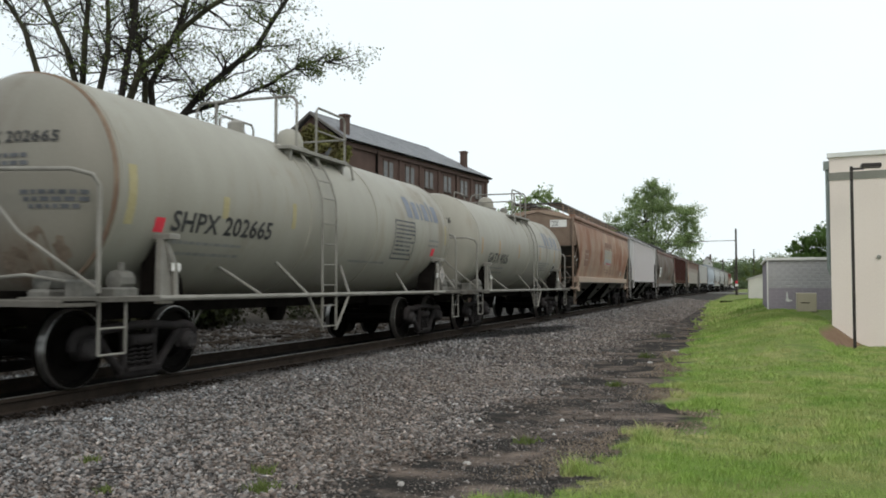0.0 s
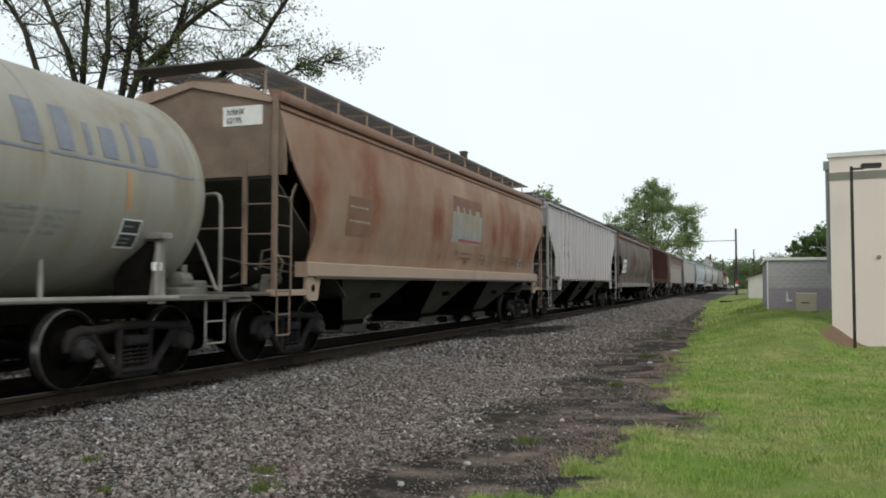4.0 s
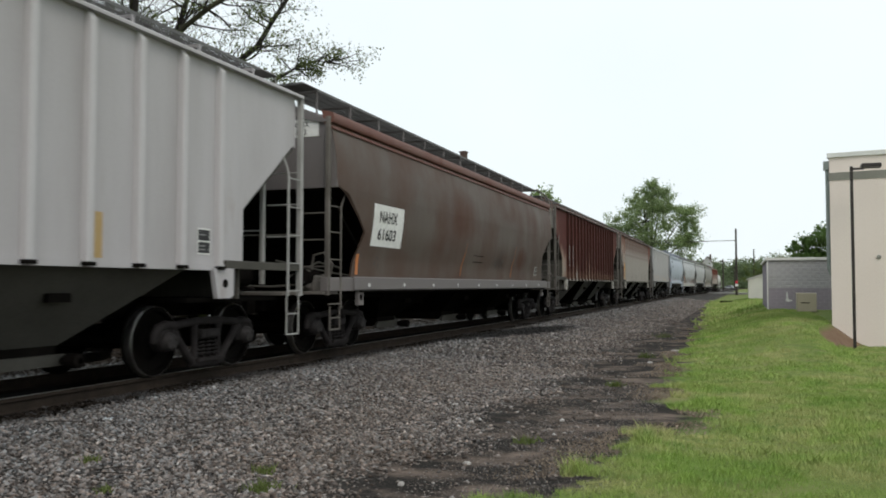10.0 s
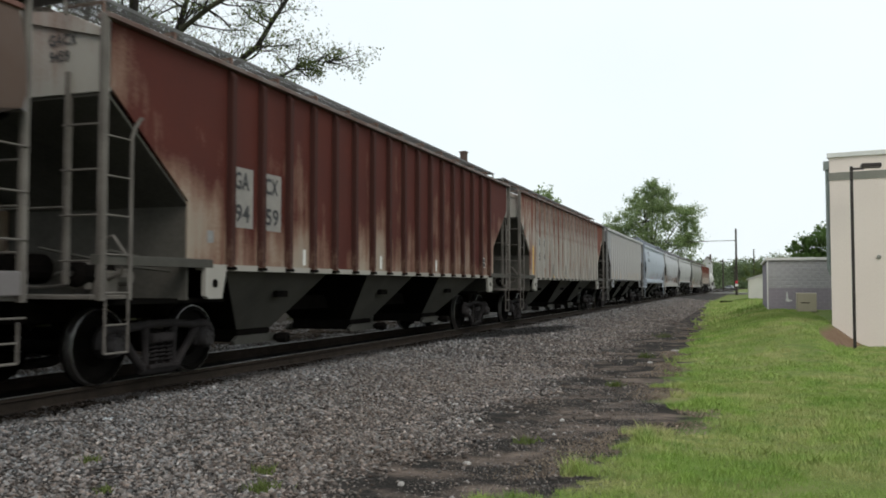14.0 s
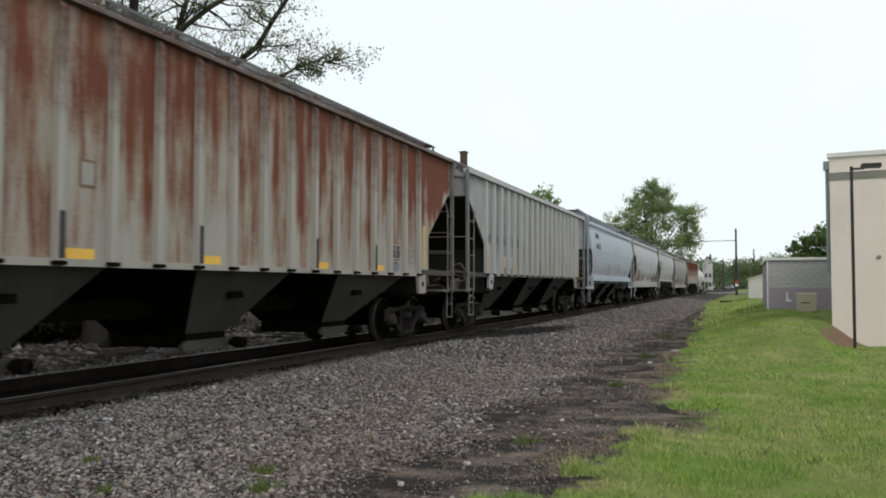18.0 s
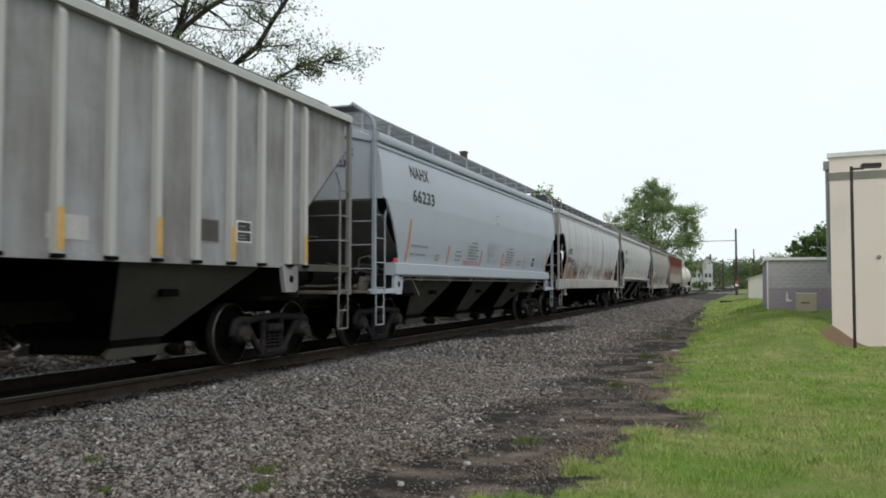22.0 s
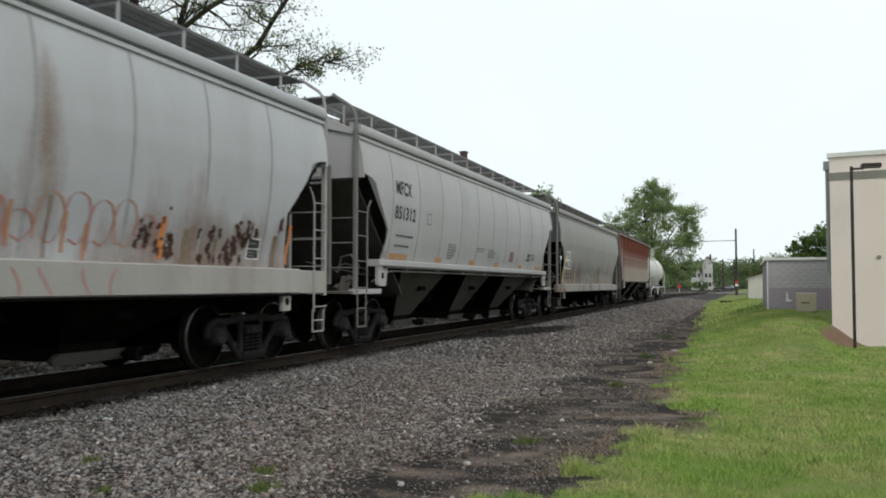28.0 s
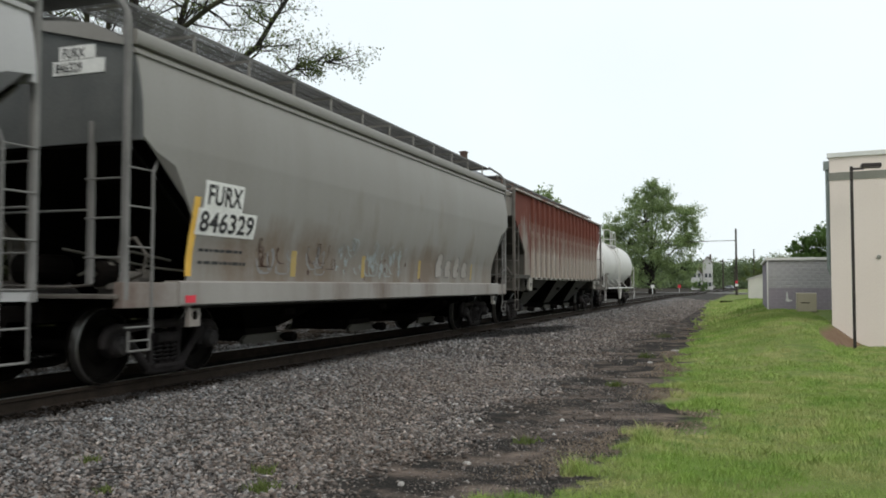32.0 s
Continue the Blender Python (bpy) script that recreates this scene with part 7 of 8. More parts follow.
def grow(geo, start, way, length, radius, level, rnd, tips, kids=(3, 5), droop=0.0):
    """A limb with side branches; the ends of the finest twigs go to tips."""
    p, d = Vector(start), Vector(way).normalized()
    pts, n = [p.copy()], 5
    for i in range(n):
        d = (d + Vector((rnd.gauss(0, 0.16), rnd.gauss(0, 0.16), rnd.gauss(0.02 - droop, 0.13)))).normalized()
        p = p + d * (length / n)
        pts.append(p.copy())
    geo.tube(pts, [radius * (1 - 0.75 * i / n) for i in range(n + 1)], 5 if level < 2 else 4, False)
    if level == 0:
        tips.extend(pts[2:])
        return
    for i in range(rnd.randint(*kids)):
        k = rnd.uniform(0.3, 1.0)
        q = pts[min(n, int(k * n))]
        side = Vector((rnd.gauss(0, 1), rnd.gauss(0, 1), rnd.gauss(0.25, 0.6))).normalized()
        grow(geo, q, d * 0.6 + side * 0.9, length * rnd.uniform(0.4, 0.7), radius * (1 - 0.75 * k) * 0.65, level - 1, rnd, tips, kids, droop)


def locust_tree(x, y, limbs, seed, label, girth):
    """An old tree with several stems and thin young leaf. limbs: guide lines of (across, height) for the main stems."""
    rnd, rng = random.Random(seed), np.random.default_rng(seed)
    z = ground_z(x, y)
    tree = thing("tree", label, "tree", pose(x, y, z))
    g, tips, bare, extra = Geo(), [], [], random.Random(seed + 100)
    trunk = Geo().tube([(0, 0, -0.4), (0.05, 0, 0.4), (0, 0.05, 1.2), (0.1, 0, 2.2)], [girth * 1.1, girth * 0.9, girth * 0.8, girth * 0.7], 12)
    part("trunk", trunk, BARK, tree, smooth=True)
    for limb in limbs:
        pts = [Vector((0.05, 0, 1.6))]
        off = rnd.uniform(-1.2, 1.2)
        low = limb[0]
        pts.append(Vector((low[0] * 0.35, off * 0.3, 1.6 + (low[1] - z - 1.6) * 0.5)))
        for i, (a, h) in enumerate(limb):
            pts.append(Vector((a, off * (0.5 + 0.25 * i), h - z)))
        d = (pts[-1] - pts[-2]).normalized()
        long_end = limb[-1][0] > 4.0
        for i in range(0 if long_end else 5):
            d = (d + Vector((rnd.gauss(0, 0.15), rnd.gauss(0, 0.2), rnd.gauss(0.0, 0.1)))).normalized()
            pts.append(pts[-1] + d * (0.4 if long_end else 1.2))
        r0 = girth * rnd.uniform(0.24, 0.36)
        n = len(pts)
        lg = Geo().tube(pts, [max(0.012, r0 * (1 - 0.93 * (i / (n - 1)) ** 1.2)) for i in range(n)], 8, False)
        part("limb", lg, BARK_MOSS if rnd.random() < 0.6 else BARK, tree, smooth=True)
        for i in range(2, n - 1):
            for _ in range(6 if long_end else 4):
                k = rnd.random()
                q = pts[i].lerp(pts[i + 1], k)
                side = Vector((rnd.gauss(0.1, 0.8), rnd.gauss(0, 0.8), rnd.gauss(0.15, 0.5)))
                grow(g, q, d * 0.5 + side, rnd.uniform(0.55, 1.15) if long_end else rnd.uniform(0.7, 1.8), r0 * 0.22 * (1 - 0.7 * i / n) + 0.012, 2, rnd, tips, (3, 5))
        # long bare twigs besides
        for i in range(1, n - 1):
            for _ in range(3):
                q = pts[i].lerp(pts[i + 1], extra.random())
                side = Vector((extra.gauss(0.1, 0.9), extra.gauss(0, 0.8), extra.gauss(0.2, 0.5)))
                grow(g, q, d * 0.4 + side, extra.uniform(0.35, 0.7) if long_end else extra.uniform(0.8, 1.9), 0.016, 1, extra, bare, (3, 6))
    tw = g.mesh("fine_branching", BARK)
    tagged(part("fine_branching", tw, BARK, tree), kind="stuff")
    centres = []
    for p in tips:
        if rnd.random() < (0.34 if p.x > 1.6 else 0.15):
            for _ in range(rnd.randint(4, 7)):
                centres.append((p.x + rnd.gauss(0, 0.09), p.y + rnd.gauss(0, 0.09), p.z + rnd.gauss(-0.03, 0.08)))
    tagged(part("crown", leaf_cloud("crown", centres, 0.082, LEAF_SPRING, rng), LEAF_SPRING, tree, "thin young yellow-green leaves"), kind="stuff")
    return tree


LIMBS_A = [[(-2.1, 7.14), (-2.73, 8.53), (-3.26, 9.14)], [(-0.73, 6.8), (-1.09, 7.74), (-1.85, 9.13)], [(-0.45, 6.7), (-0.39, 7.82), (-0.27, 8.95)], [(-0.08, 6.6), (0.09, 7.55), (0.02, 8.55)], [(0.57, 6.33), (0.77, 7.87), (0.83, 8.82)], [(0.84, 6.27), (1.1, 7.1), (1.8, 7.61), (2.3, 8.14), (2.97, 8.58)]]
LIMBS_B = [[(-0.45, 6.46), (-0.31, 7.18), (-0.53, 8.51), (-0.61, 9.58)], [(-0.35, 7.1), (0.21, 7.87), (0.77, 8.69), (1.13, 9.38)], [(0.05, 6.31), (0.61, 7.11), (1.16, 7.7), (1.98, 8.41), (2.32, 9.24)], [(0.23, 6.41), (1.35, 6.73), (2.54, 7.18), (3.23, 7.66), (3.75, 7.91), (4.05, 7.88)]]
locust_tree(-15.49, 17.0, LIMBS_A, 5, "old many-stemmed tree just coming into leaf beyond the track", 0.34)
locust_tree(-14.93, 19.0, LIMBS_B, 8, "leaning old tree with mossy limbs and thin young leaf", 0.36)


def leafy_tree(x, y, height, lobes, seed, material, label, leaf, count, girth=0.35, name="tree"):
    """A tree in full leaf: a crown of clumps about the ends of real limbs. lobes: (dx, dy, z, radius, share)."""
    rnd, rng = random.Random(seed), np.random.default_rng(seed)
    tree = thing(name, label, "tree" if name == "tree" else "shrub", pose(x, y, ground_z(x, y) - 0.05))
    g, tips = Geo(), []
    trunk = Geo().tube([(0, 0, -0.3), (0.05, 0, height * 0.15), (0, 0.1, height * 0.35), (0.1, 0, height * 0.6)], [girth * 1.3, girth, girth * 0.8, girth * 0.35], 10)
    part("trunk", trunk, BARK, tree, smooth=True)
    centres = []
    total = sum(l[4] for l in lobes)
    for dx, dy, z, r, share in lobes:
        g.tube([(0, 0, max(0.3, z * 0.35)), (dx * 0.5, dy * 0.5, z * 0.7), (dx, dy, z)], [girth * 0.4, girth * 0.25, girth * 0.08], 6, False)
        clumps = []
        for _ in range(int(12 + 6 * r)):
            u = rng.normal(size=3)
            u /= np.linalg.norm(u)
            c = np.array((dx, dy, z)) + u * r * rnd.uniform(0.45, 1.0) * np.array((1, 1, 0.85))
            if c[2] > 0.2:
                clumps.append((c, r * rnd.uniform(0.14, 0.34)))
                g.tube([(dx, dy, z), tuple(c)], [girth * 0.10, girth * 0.03], 4, False)
        per = int(count * share / total / max(1, len(clumps)))
        for c, q in clumps:
            away = (c - np.array((dx, dy, z - 0.4 * r))) / max(0.1, r)
            pts = np.clip(rng.normal(size=(per, 3)), -2.1, 2.1) * q * np.array((0.6, 0.6, 0.46)) + c + away * np.abs(rng.normal(size=(per, 1))) * q * 0.7
            centres.append(pts[pts[:, 2] > 0.02])
    tagged(part("fine_branching", g, BARK, tree), kind="stuff")
    tagged(part("crown", leaf_cloud("crown", np.concatenate(centres), leaf, material, rng), material, tree), kind="stuff")
    return tree


leafy_tree(-14.6, 150, 19, [(-1.0, 0, 12.8, 3.9, 3), (1.6, 0, 16.2, 2.8, 2.2), (-1.6, 1, 16.2, 2.5, 1.6), (5.2, 0, 13.4, 3.0, 1.7), (-6.6, 0, 11.9, 2.8, 1.5), (-8.2, 0, 8.5, 2.8, 1.4), (-3.5, 0, 9.0, 4.2, 2.6), (3.0, 0, 8.6, 4.6, 3),
                            (-1.0, -1, 4.5, 4.4, 3), (5.0, 0, 4.4, 3.2, 1.6), (-5.5, 0, 4.0, 3.6, 1.6), (0.3, 0, 18.4, 1.7, 0.8), (6.4, 0, 10.2, 2.0, 0.8)], 3, LEAF_MAPLE, "tall leafy maple beside the far track", 0.32, 56000, 0.5)
leafy_tree(-30, 170, 12, [(0, 0, 6, 4.0, 2), (4, 0, 4, 3.5, 1), (-5, 0, 4, 4, 1)], 4, LEAF_DARK, "dense dark tree beyond the far track", 0.45, 5000)
leafy_tree(6.4, 78, 6.6, [(0.0, 0, 4.8, 1.5, 1), (-1.4, 0, 4.2, 1.0, 0.8), (-0.6, 0, 3.2, 1.4, 0.8), (1.4, 0, 5.0, 1.5, 1), (3.4, 0, 5.4, 1.6, 1), (1.6, 0, 3.2, 1.6, 0.8)], 6, LEAF_MID, "round green tree behind the block shed", 0.24, 11000, 0.25)
leafy_tree(-46, 92, 14, [(0, 0, 9, 3.6, 1), (3, 0, 10.5, 3, 1), (-3, 0, 8, 3, 1)], 7, LEAF_MAPLE, "leafy tree behind the mill", 0.4, 6000)
leafy_tree(-24.3, 98, 14, [(0, 0, 9.5, 2.6, 1), (2, 0, 10.8, 2.2, 1), (-2, 0, 8, 3, 1), (0, 0, 5, 4, 1)], 9, LEAF_MAPLE, "leafy tree past the end of the mill", 0.4, 6000)
leafy_tree(-8.7, 200, 3.4, [(0, 0, 1.6, 1.6, 1), (1.2, 0, 1.3, 1.2, 0.7), (-1.3, 0, 1.2, 1.3, 0.7)], 90, LEAF_MID, "round green shrub beside the crossing", 0.22, 2500, 0.1, "shrub")
leafy_tree(6.5, 185, 8, [(0, 0, 4.2, 2.8, 1), (-3, 0, 3.4, 2.6, 1), (3.5, 0, 4.6, 2.8, 1)], 10, LEAF_SPRING, "light green tree past the garage", 0.35, 9000)
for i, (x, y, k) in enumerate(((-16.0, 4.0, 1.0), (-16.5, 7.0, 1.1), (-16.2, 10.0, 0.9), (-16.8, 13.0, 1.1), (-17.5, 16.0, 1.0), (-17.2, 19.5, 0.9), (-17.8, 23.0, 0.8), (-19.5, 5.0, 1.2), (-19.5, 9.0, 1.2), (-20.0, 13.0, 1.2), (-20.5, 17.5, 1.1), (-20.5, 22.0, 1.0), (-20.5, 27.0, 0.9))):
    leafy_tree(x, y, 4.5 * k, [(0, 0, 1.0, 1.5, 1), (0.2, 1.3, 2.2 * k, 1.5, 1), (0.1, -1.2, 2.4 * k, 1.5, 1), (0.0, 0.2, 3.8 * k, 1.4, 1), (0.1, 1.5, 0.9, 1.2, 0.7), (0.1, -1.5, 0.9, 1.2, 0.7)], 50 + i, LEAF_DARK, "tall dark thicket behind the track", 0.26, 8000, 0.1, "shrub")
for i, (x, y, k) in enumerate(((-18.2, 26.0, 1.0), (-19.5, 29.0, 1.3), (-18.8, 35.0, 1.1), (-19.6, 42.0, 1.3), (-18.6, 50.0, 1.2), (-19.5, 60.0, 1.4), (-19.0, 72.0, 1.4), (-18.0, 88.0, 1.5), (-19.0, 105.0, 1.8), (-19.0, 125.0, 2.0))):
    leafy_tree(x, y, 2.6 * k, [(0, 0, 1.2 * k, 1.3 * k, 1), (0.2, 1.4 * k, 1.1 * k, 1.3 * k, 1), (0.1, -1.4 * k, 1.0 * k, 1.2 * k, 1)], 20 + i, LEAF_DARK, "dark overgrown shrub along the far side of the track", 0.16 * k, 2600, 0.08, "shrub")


def far_woods():
    rng = np.random.default_rng(40)
    c = []
    for k in range(230):
        x = rng.uniform(-70, 70) if k < 190 else rng.uniform(-220, 220)
        y = rng.uniform(430, 520)
        hgt = rng.uniform(14, 18.5) + 1.5 * math.sin(x * 0.09)
        m = 520
        q = rng.normal(size=(m, 3))
        q *= (rng.uniform(0, 1, (m, 1)) ** 0.4) / np.linalg.norm(q, axis=1)[:, None]
        q = q * np.array((7.5, 5.0, hgt * 0.52)) + np.array((x, y, hgt * 0.44))
        c.append(q[q[:, 2] > 0.2])
        low = rng.normal(size=(160, 3)) * np.array((5.0, 3.0, 1.6)) + np.array((x, y - 12.0, 2.2))
        c.append(low[low[:, 2] > 0.2])
    ob = new("far_woods", leaf_cloud("far_woods", np.concatenate(c), 1.15, LEAF_FAR, rng))
    tagged(ob, "hazy green wooded rise on the horizon", "woods", "", "stuff")


far_woods()


def ivy():
    """Ivy over the gable and the corner of the mill."""
    rng = np.random.default_rng(77)
    c = []
    for x, z in zip(rng.uniform(-5.6, 0.0, 9000), rng.uniform(5.0, 13.2, 9000)):
        if z < 11.7 + 1.4 * (1 - abs(x + 2.85) / 2.85) and noise.noise((x * 0.7, z * 0.5, 2.0)) + 0.12 * (z - 10.6) > -0.30:
            c.append((x, -0.08 - abs(rng.normal(0, 0.08)), z))
    for y, z in zip(rng.uniform(0.0, 1.6, 1500), rng.uniform(6.0, 11.4, 1500)):
        if noise.noise((y * 0.9, z * 0.5, 7.0)) - 0.5 * y > -0.25:
            c.append((0.08 + abs(rng.normal(0, 0.06)), y, z))
    me = leaf_cloud("ivy", c, 0.30, LEAF_IVY, rng)
    tagged(part("ivy", me, LEAF_IVY, MILL, "olive green ivy climbing the gable"), kind="stuff")


LEAF_IVY = leaf_material("ivy_leaves", (0.14, 0.15, 0.045), (0.24, 0.23, 0.08), (0.15, 0.13, 0.06))
ivy()


# ---------------- lawn, stones and litter ----------------
def blade_material():
    n = Nodes("grass_blades")
    geo = n.t.nodes.new("ShaderNodeNewGeometry")
    v = n.coord()
    col = n.mix(geo.outputs["Random Per Island"], (0.17, 0.28, 0.050), (0.335, 0.45, 0.115))
    straw = n.ramp(n.noise(v, 0.75, 7, 0.72), 0.43, 0.58)
    col = n.mix(n.math("MULTIPLY", straw, 0.64), col, (0.48, 0.42, 0.22))
    col = n.mix(n.math("MULTIPLY", n.ramp(n.noise(v, 2.2, 4, 0.6), 0.5, 0.66), 0.6), col, (0.115, 0.235, 0.05))
    col = n.mix(n.ramp(n.noise(v, 0.23, 3), 0.45, 0.62), col, n.mix(0.5, col, (0.16, 0.28, 0.045)))
    return n.done(col, 0.55, spec=0.2)


def lawn():
    rng = np.random.default_rng(12)
    out = []
    for y0, y1, x1, n, hgt, w in ((3.5, 8.0, 4.6, 210000, 0.030, 0.0036), (8.0, 15, 4.6, 190000, 0.034, 0.0058), (15, 34, 4.8, 190000, 0.031, 0.009), (34, 90, 3.2, 60000, 0.045, 0.03)):
        y = rng.uniform(y0, y1, n)
        x = rng.uniform(-3.2, x1, n)
        e = np.array([grass_edge(v) for v in y])
        f = np.array([noise.noise((a * 1.3, b * 1.3, 4.0)) + 0.6 * noise.noise((a * 4.0, b * 4.0, 9.0)) for a, b in zip(x, y)])
        g = np.array([noise.noise((a * 0.6, b * 0.6, 14.0)) for a, b in zip(x, y)])
        keep = (x + f * 0.6 > e + 0.05) & (g + f * 0.45 > -0.55) & ~((x > 1.85) & (x < 3.15) & (bank(x, y) + 0.3 * f > 0.08) & (bank(x, y) + 0.3 * f < 0.62)) & ~((x > 2.2) & (y > 24.0) & (y < 36))
        x, y, f = x[keep], y[keep], f[keep]
        z = np.array([ground_z(a, b) for a, b in zip(x, y)])
        m = len(x)
        ang = rng.uniform(0, 6.283, m)
        h = hgt * rng.uniform(0.5, 1.5, m) * np.clip(1.0 + 1.1 * f, 0.35, 2.2)
        near_edge = np.clip(1.0 - (x - np.array([grass_edge(v) for v in y])) / 0.9, 0.0, 1.0)
        clump = np.array([max(0.0, noise.noise((a * 2.6, b * 2.6, 31.0)) - 0.08) for a, b in zip(x, y)])
        h = h * (1.0 + 3.4 * clump * (0.3 + near_edge))
        lean = rng.uniform(0.2, 1.1, m) * h
        la = rng.uniform(0, 6.283, m)
        ww = w * rng.uniform(0.6, 1.4, m)
        a = np.stack([x - np.cos(ang) * ww, y - np.sin(ang) * ww, z - 0.01], 1)
        b = np.stack([x + np.cos(ang) * ww, y + np.sin(ang) * ww, z - 0.01], 1)
        c = np.stack([x + np.cos(la) * lean, y + np.sin(la) * lean, z + h], 1)
        out.append(np.stack([a, b, c], 1).reshape(-1, 3))
    v = np.concatenate(out)
    ob = new("lawn_grass", array_mesh("lawn_grass", v, np.arange(len(v)).reshape(-1, 3), blade_material()))
    tagged(ob, "rough green lawn with straw-coloured patches", "grass", "", "stuff")


def stone_material():
    n = Nodes("ballast_stones")
    geo = n.t.nodes.new("ShaderNodeNewGeometry")
    r = n.t.nodes.new("ShaderNodeValToRGB")
    r.color_ramp.elements[0].color, r.color_ramp.elements[1].color = (0.030, 0.029, 0.030, 1), (0.58, 0.57, 0.55, 1)
    r.color_ramp.elements[1].position = 1.0
    k = r.color_ramp.elements.new(0.45)
    k.color = (0.168, 0.160, 0.157, 1)
    k = r.color_ramp.elements.new(0.82)
    k.color = (0.275, 0.265, 0.26, 1)
    k = r.color_ramp.elements.new(0.985)
    k.color = (0.37, 0.355, 0.345, 1)
    n.link(geo.outputs["Random Per Island"], r.inputs["Fac"])
    v = n.coord()
    col = n.mix(n.math("MULTIPLY", n.ramp(n.noise(v, 0.5, 4), 0.4, 0.7), 0.45), r.outputs["Color"], (0.12, 0.095, 0.075))
    col = n.mix(0.9, col, n.mix(n.ramp(n.noise(v, 22, 2), 0.35, 0.65), (1.0, 0.86, 0.78), (0.84, 0.93, 1.0)), "MULTIPLY")
    col = n.mix(n.math("MULTIPLY", n.ramp(n.noise(v, 0.25, 6, 0.7), 0.42, 0.68), 0.2), col, (0.07, 0.057, 0.047))
    col = n.mix(n.math("MULTIPLY", coal_spill(n, v), 0.92), col, (0.012, 0.0115, 0.0115))
    toward = n.math("MULTIPLY", n.math("ADD", n.math("ADD", n.axis("X"), 6.9), n.math("MULTIPLY", n.math("SUBTRACT", n.noise(v, 0.6, 4), 0.5), 3.0)), 0.4, True)
    col = n.mix(1.0, col, n.mix(toward, (0.95, 1.0, 1.04), (1.04, 0.99, 0.95)), "MULTIPLY")
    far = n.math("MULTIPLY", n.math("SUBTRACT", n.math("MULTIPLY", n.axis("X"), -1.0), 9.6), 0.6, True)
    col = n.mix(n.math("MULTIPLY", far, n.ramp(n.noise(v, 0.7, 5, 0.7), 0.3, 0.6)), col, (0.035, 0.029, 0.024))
    # stones turn near black close to the rail
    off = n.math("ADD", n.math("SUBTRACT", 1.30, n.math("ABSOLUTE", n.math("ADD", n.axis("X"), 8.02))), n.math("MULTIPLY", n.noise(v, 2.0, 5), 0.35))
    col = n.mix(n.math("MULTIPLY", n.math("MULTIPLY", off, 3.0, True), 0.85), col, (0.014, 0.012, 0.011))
    return n.done(col, 0.9, n.noise(v, 60, 3), 0.4, 0.005, spec=0.15)


def stones():
    """Loose ballast: broken octahedra, thinning out towards the cinder path."""
    rng = np.random.default_rng(21)
    base = np.array([(1, 0, 0), (-1, 0, 0), (0, 1, 0), (0, -1, 0), (0, 0, 1), (0, 0, -1)], dtype=float)
    tri = np.array([(0, 2, 4), (2, 1, 4), (1, 3, 4), (3, 0, 4), (2, 0, 5), (1, 2, 5), (3, 1, 5), (0, 3, 5)])
    vs, fs, k = [], [], 0
    for x0, x1, y0, y1, n, s0, s1 in ((-7.19, -1.4, 3.0, 8.0, 62000, 0.009, 0.036), (-7.19, -1.4, 8.0, 16.0, 68000, 0.011, 0.036), (-7.19, -1.8, 16.0, 36.0, 38000, 0.016, 0.046), (-7.0, -2.6, 36.0, 95.0, 26000, 0.025, 0.06), (-15.4, -9.2, 3.0, 40.0, 30000, 0.02, 0.08), (-17.0, -13.0, 4.0, 45.0, 3500, 0.04, 0.16), (-2.6, -1.0, 3.2, 14.0, 26000, 0.003, 0.010), (-8.6, -7.4, 3.0, 36.0, 10, 0.02, 0.045)):
        x, y = rng.uniform(x0, x1, n), rng.uniform(y0, y1, n)
        thin = rng.uniform(0, 1, n) < np.clip((-2.55 - x + 0.25 * np.sin(y * 1.7)) / 0.9, 0.03, 1.0) if x1 > -2.5 and x0 < -5 else np.ones(n, bool)
        x, y = x[thin], y[thin]
        m = len(x)
        z = np.array([ground_z(a, b) for a, b in zip(x, y)])
        s = s0 + (s1 - s0) * rng.uniform(0, 1, m) ** 2.2
        sh = base[None] * rng.uniform(0.5, 1.35, (m, 6, 1)) + rng.normal(size=(m, 6, 3)) * 0.32
        sh[:, :, 2] *= 0.6
        p = sh * s[:, None, None] + np.stack([x, y, z + s * 0.22], 1)[:, None, :]
        vs.append(p.reshape(-1, 3))
        fs.append((tri[None] + (np.arange(m) * 6)[:, None, None] + k).reshape(-1, 3))
        k += 6 * m
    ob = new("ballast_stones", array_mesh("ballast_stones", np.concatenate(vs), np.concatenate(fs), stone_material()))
    tagged(ob, "loose grey crushed stone ballast", "gravel", "", "stuff")


def dead_grass():
    """Withered tufts along the ragged edge of the lawn."""
    rng = np.random.default_rng(31)
    n = 26000
    y = 3.6 + 30.0 * rng.uniform(0, 1, n) ** 1.8
    x = np.array([grass_edge(v) for v in y]) + rng.normal(-0.12, 0.26, n)
    f = np.array([noise.noise((a * 1.1, b * 0.9, 21.0)) for a, b in zip(x, y)])
    keep = f > 0.08
    x, y = x[keep], y[keep]
    z = np.array([ground_z(a, b) for a, b in zip(x, y)])
    m = len(x)
    w = (0.0012 + 0.0003 * y)[:, None] * rng.normal(size=(m, 3))
    d = rng.normal(size=(m, 3)) * np.array((0.02, 0.02, 0.0)) + np.stack([np.zeros(m), np.zeros(m), rng.uniform(0.008, 0.035, m)], 1)
    a = np.stack([x, y, z + 0.002], 1)
    v = np.stack([a - w, a + w, a + d], 1).reshape(-1, 3)
    ob = new("dead_grass", array_mesh("dead_grass", v, np.arange(3 * m).reshape(-1, 3), surface("withered_grass", (0.17, 0.13, 0.105), (0.30, 0.245, 0.19), 3, 40, 0.9, spec=0.05)))
    tagged(ob, "withered tan grass along the edge of the lawn", "grass", "", "stuff")


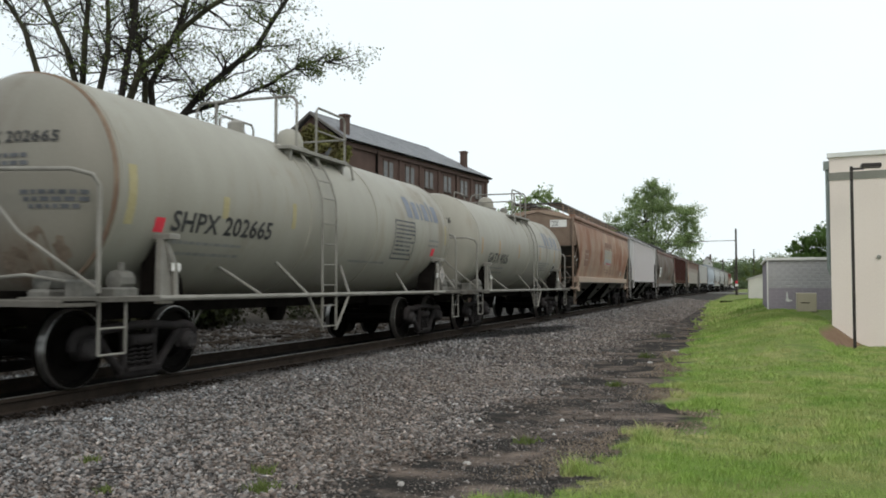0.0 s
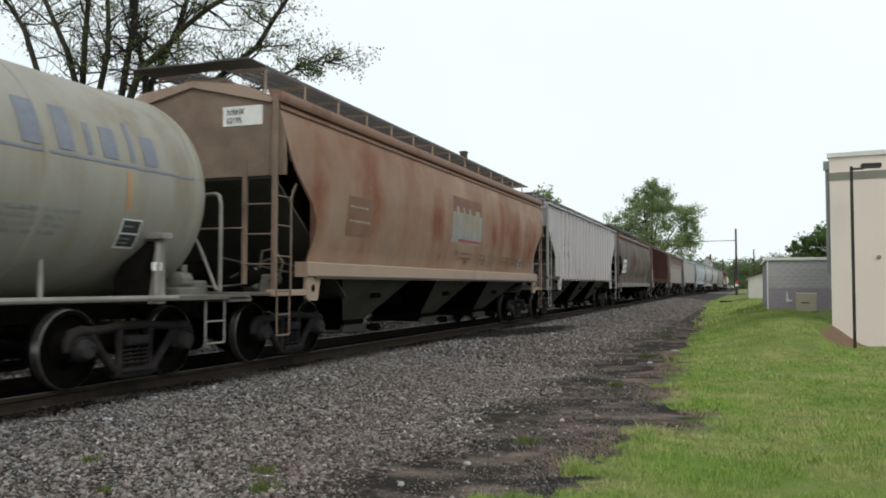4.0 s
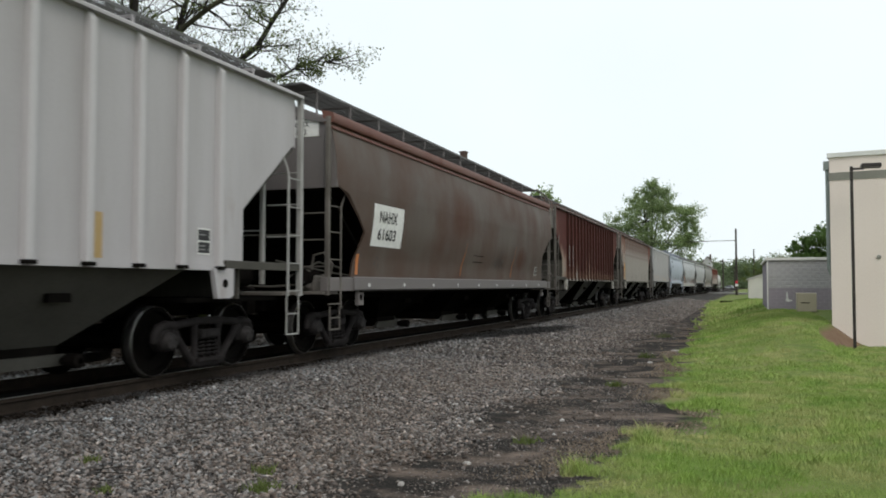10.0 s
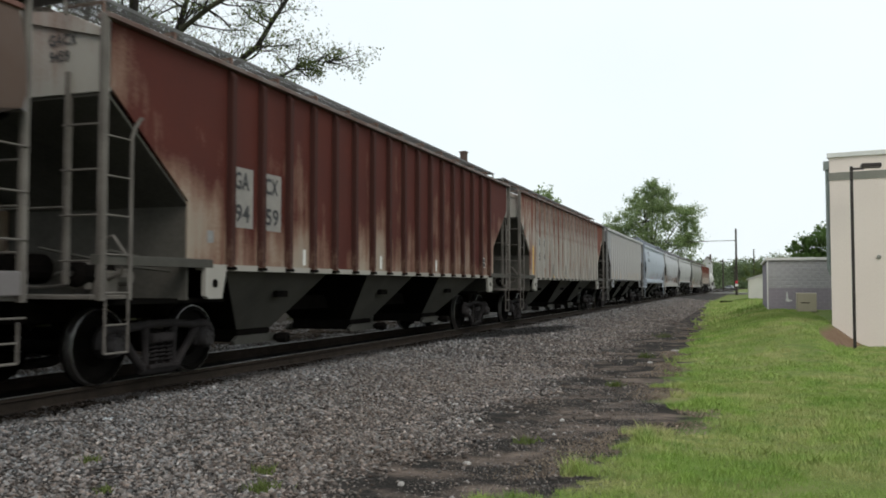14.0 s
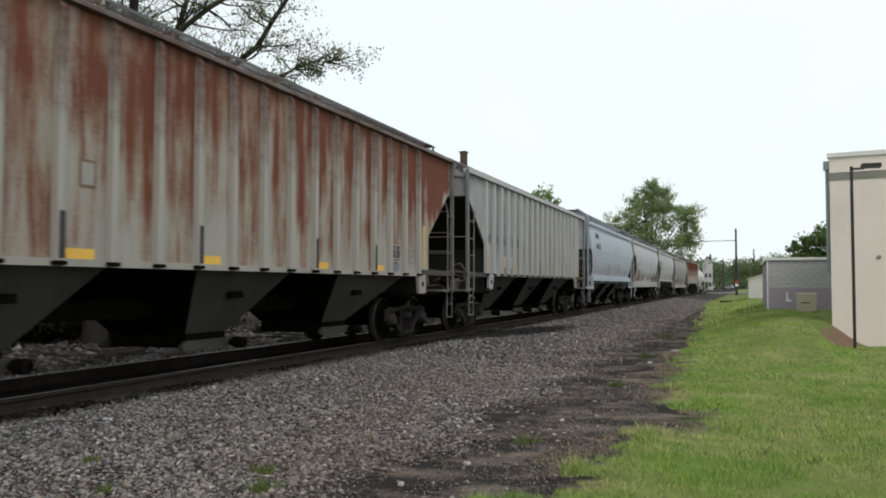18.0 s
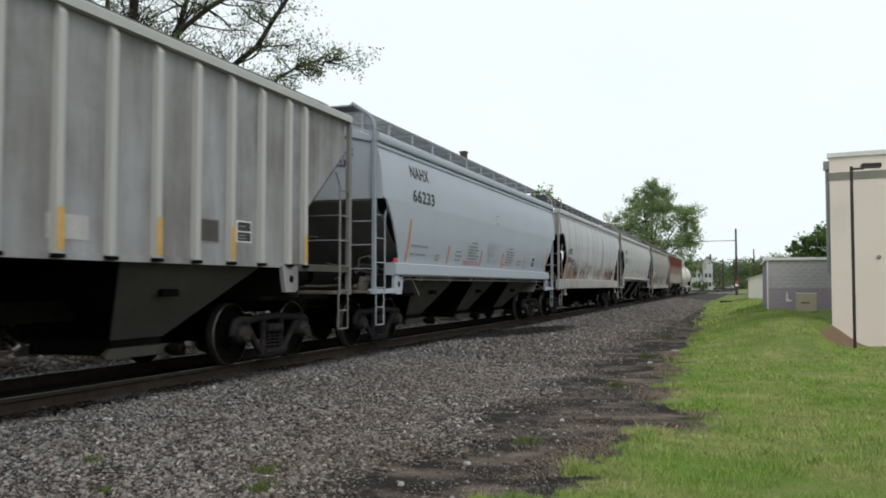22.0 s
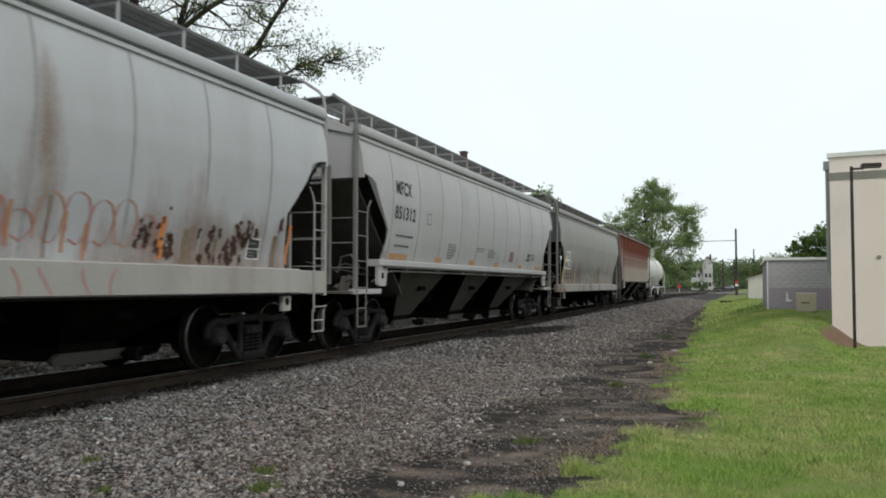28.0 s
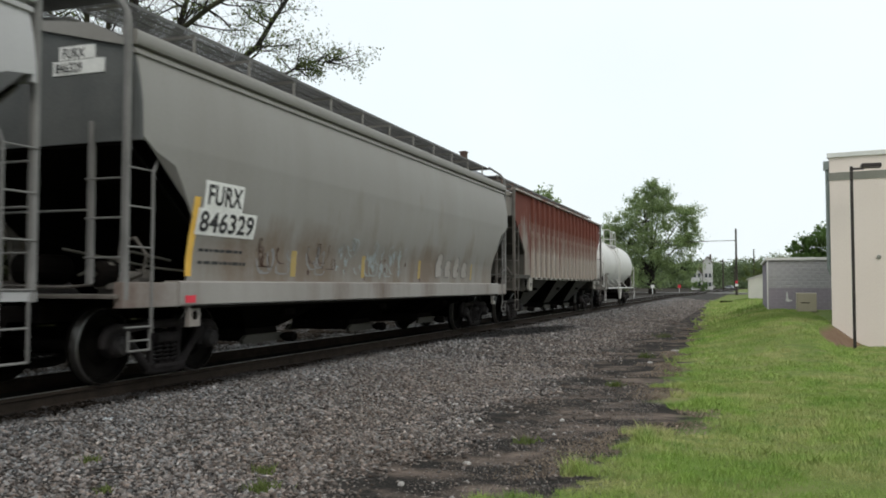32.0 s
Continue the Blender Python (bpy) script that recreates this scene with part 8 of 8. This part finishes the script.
lawn()
dead_grass()
stones()


def tuft(x, y, n, size, seed):
    rng = np.random.default_rng(seed)
    z = ground_z(x, y)
    a = np.stack([rng.normal(x, size * 0.5, n), rng.normal(y, size * 0.5, n), np.full(n, z)], 1)
    d = np.stack([rng.normal(0, 0.5, n), rng.normal(0, 0.5, n), rng.uniform(0.5, 1.2, n)], 1) * size * 0.6
    w = rng.normal(size=(n, 3)) * 0.006
    v = np.stack([a - w, a + w, a + d], 1).reshape(-1, 3)
    ob = new("weed", array_mesh("weed", v, np.arange(3 * n).reshape(-1, 3), LEAF_SPRING))
    tagged(ob, "small green weed growing through the gravel", "weed", "weeds in the gravel", "stuff")


for i, (x, y, n, s) in enumerate(((-3.9, 6.3, 90, 0.11), (-5.2, 5.7, 60, 0.09), (-3.55, 5.75, 120, 0.14), (-2.1, 8.4, 80, 0.12), (-1.9, 13.5, 90, 0.16), (-2.0, 19.0, 90, 0.2), (-2.3, 27.0, 80, 0.25), (-4.6, 5.2, 50, 0.08))):
    tuft(x, y, n, s, 60 + i)
# pale scraps and a flat stone on the cinders
SCRAP = surface("pale_scrap", (0.30, 0.285, 0.27), (0.46, 0.44, 0.41), 8, 40, 0.8)
for x, y, s, t in ((-2.35, 7.25, 0.035, 20), (-2.6, 6.3, 0.03, 60), (-4.1, 6.0, 0.025, 35), (-2.0, 9.8, 0.045, 80), (-3.1, 12.5, 0.04, 15), (-3.6, 10.6, 0.05, 10), (-1.75, 17.5, 0.09, 75), (-1.5, 21.0, 0.1, 30), (-5.9, 11.0, 0.05, 40)):
    z = ground_z(x, y)
    g = Geo().loft([[(s * k * math.cos(a) * (1.0 + 0.3 * math.sin(3 * a)), 0.6 * s * k * math.sin(a), zz) for a in (2 * math.pi * i / 9 for i in range(9))] for k, zz in ((0.9, 0.0), (1.0, 0.015), (0.6, 0.03))], True, True)
    solid("litter_scrap", g, SCRAP, "pale scrap of litter lying on the cinders", "litter", m=pose(x, y, z, 0, 0, t))


def rail_litter():
    """Dark leaf litter in ragged drifts along the near rail, and fallen twigs on the ballast."""
    rng = np.random.default_rng(83)
    n = 9000
    y = 3.5 + 40.0 * rng.uniform(0, 1, n) ** 1.5
    x = -7.12 + np.abs(rng.normal(0, 0.20, n))
    f = np.array([noise.noise((a * 1.4, b * 0.8, 41.0)) + 0.5 * noise.noise((a * 4.0, b * 3.0, 17.0)) for a, b in zip(x, y)])
    keep = f - 0.5 * (x + 7.1) > 0.02
    x, y = x[keep], y[keep]
    z = np.array([ground_z(a, b) for a, b in zip(x, y)]) + 0.022
    c = np.stack([x, y, z], 1)
    me = leaf_cloud("leaf_litter", c, 0.06, surface("black_leaf_litter", (0.008, 0.007, 0.006), (0.03, 0.024, 0.02), 5, 40, 0.95, spec=0.02), rng, 0.8)
    tagged(new("leaf_litter", me), "dark leaf litter drifted along the rail", "leaf litter", "", "stuff")
    g = Geo()
    for x, y in zip(rng.uniform(-6.9, -3.2, 46), 4.5 + 16 * rng.uniform(0, 1, 46) ** 1.4):
        a, k = rng.uniform(0, 3.14), rng.uniform(0.06, 0.22)
        z, dx, dy = ground_z(x, y) + 0.03, math.cos(a) * k, math.sin(a) * k
        g.tube([(x - dx, y - dy, z), (x + 0.12 * dy, y - 0.12 * dx, z + 0.012), (x + dx, y + dy, z)], [0.006, 0.006, 0.003], 4)
    tagged(new("twigs", g.mesh("twigs", BARK)), "thin dark twigs fallen on the ballast", "twigs", "", "stuff")


rail_litter()
# splintered wood and old iron beyond the track
def debris():
    rng = np.random.default_rng(55)
    n = 260
    g = Geo()
    for x, y in zip(rng.uniform(-15.2, -11.4, n), rng.uniform(4, 42, n)):
        a, k, w = rng.uniform(0, 3.14), rng.uniform(0.12, 0.55), rng.uniform(0.02, 0.06)
        z = ground_z(x, y) + 0.03
        dx, dy, lift = math.cos(a) * k, math.sin(a) * k, rng.uniform(-0.05, 0.08)
        g.tube([(x - dx, y - dy, z), (x + 0.1 * dy, y - 0.1 * dx, z + 0.02), (x + dx, y + dy, z + abs(lift))], [w, w * 1.1, w * 0.7], 5)
    ob = new("debris", g.mesh("debris", surface("rotten_wood", (0.012, 0.010, 0.009), (0.06, 0.048, 0.038), 4, 30, 0.95, spec=0.05)))
    tagged(ob, "dark splintered wood scattered on the gravel", "debris", "", "stuff")


debris()
# discarded ties and rubble beyond the track
for i in range(7):
    y = 5.0 + i * 5.1 + random.uniform(-0.8, 0.8)
    x = -D - random.uniform(4.0, 5.2)
    ob = tagged(new("discarded_tie", tie_mesh), "discarded old timber tie lying beyond the track", "railway tie", "discarded ties")
    ob.matrix_world = pose(x, y, ground_z(x, y) + 0.24, random.uniform(-3, 3), random.uniform(-4, 4), random.uniform(50, 125))
# ---------------- motion ----------------
def motions():
    for car, u in CARS:
        rows = []
        for t in range(0, 33, 2):
            y = u - SPEED * (t - 16)
            a, b = track_x(y - 6.0), track_x(y + 6.0)
            rows.append((t, pose(-D + (a + b) / 2, y, RAIL, 0, 0, -math.degrees(math.atan2(b - a, 12.0)))))
        walk(car, rows)
    turn = math.degrees(SPEED / 0.457)
    first = WHEELSETS[0]
    walk(first, [(k * 0.1, pose(0, 0, 0, (turn * k * 0.1) % 360.0)) for k in range(321)])
    act, slot = first.animation_data.action, first.animation_data.action_slot
    for w in WHEELSETS[1:]:
        w.rotation_mode = "QUATERNION"
        w.animation_data_create()
        w.animation_data.action = act
        w.animation_data.action_slot = slot


motions()
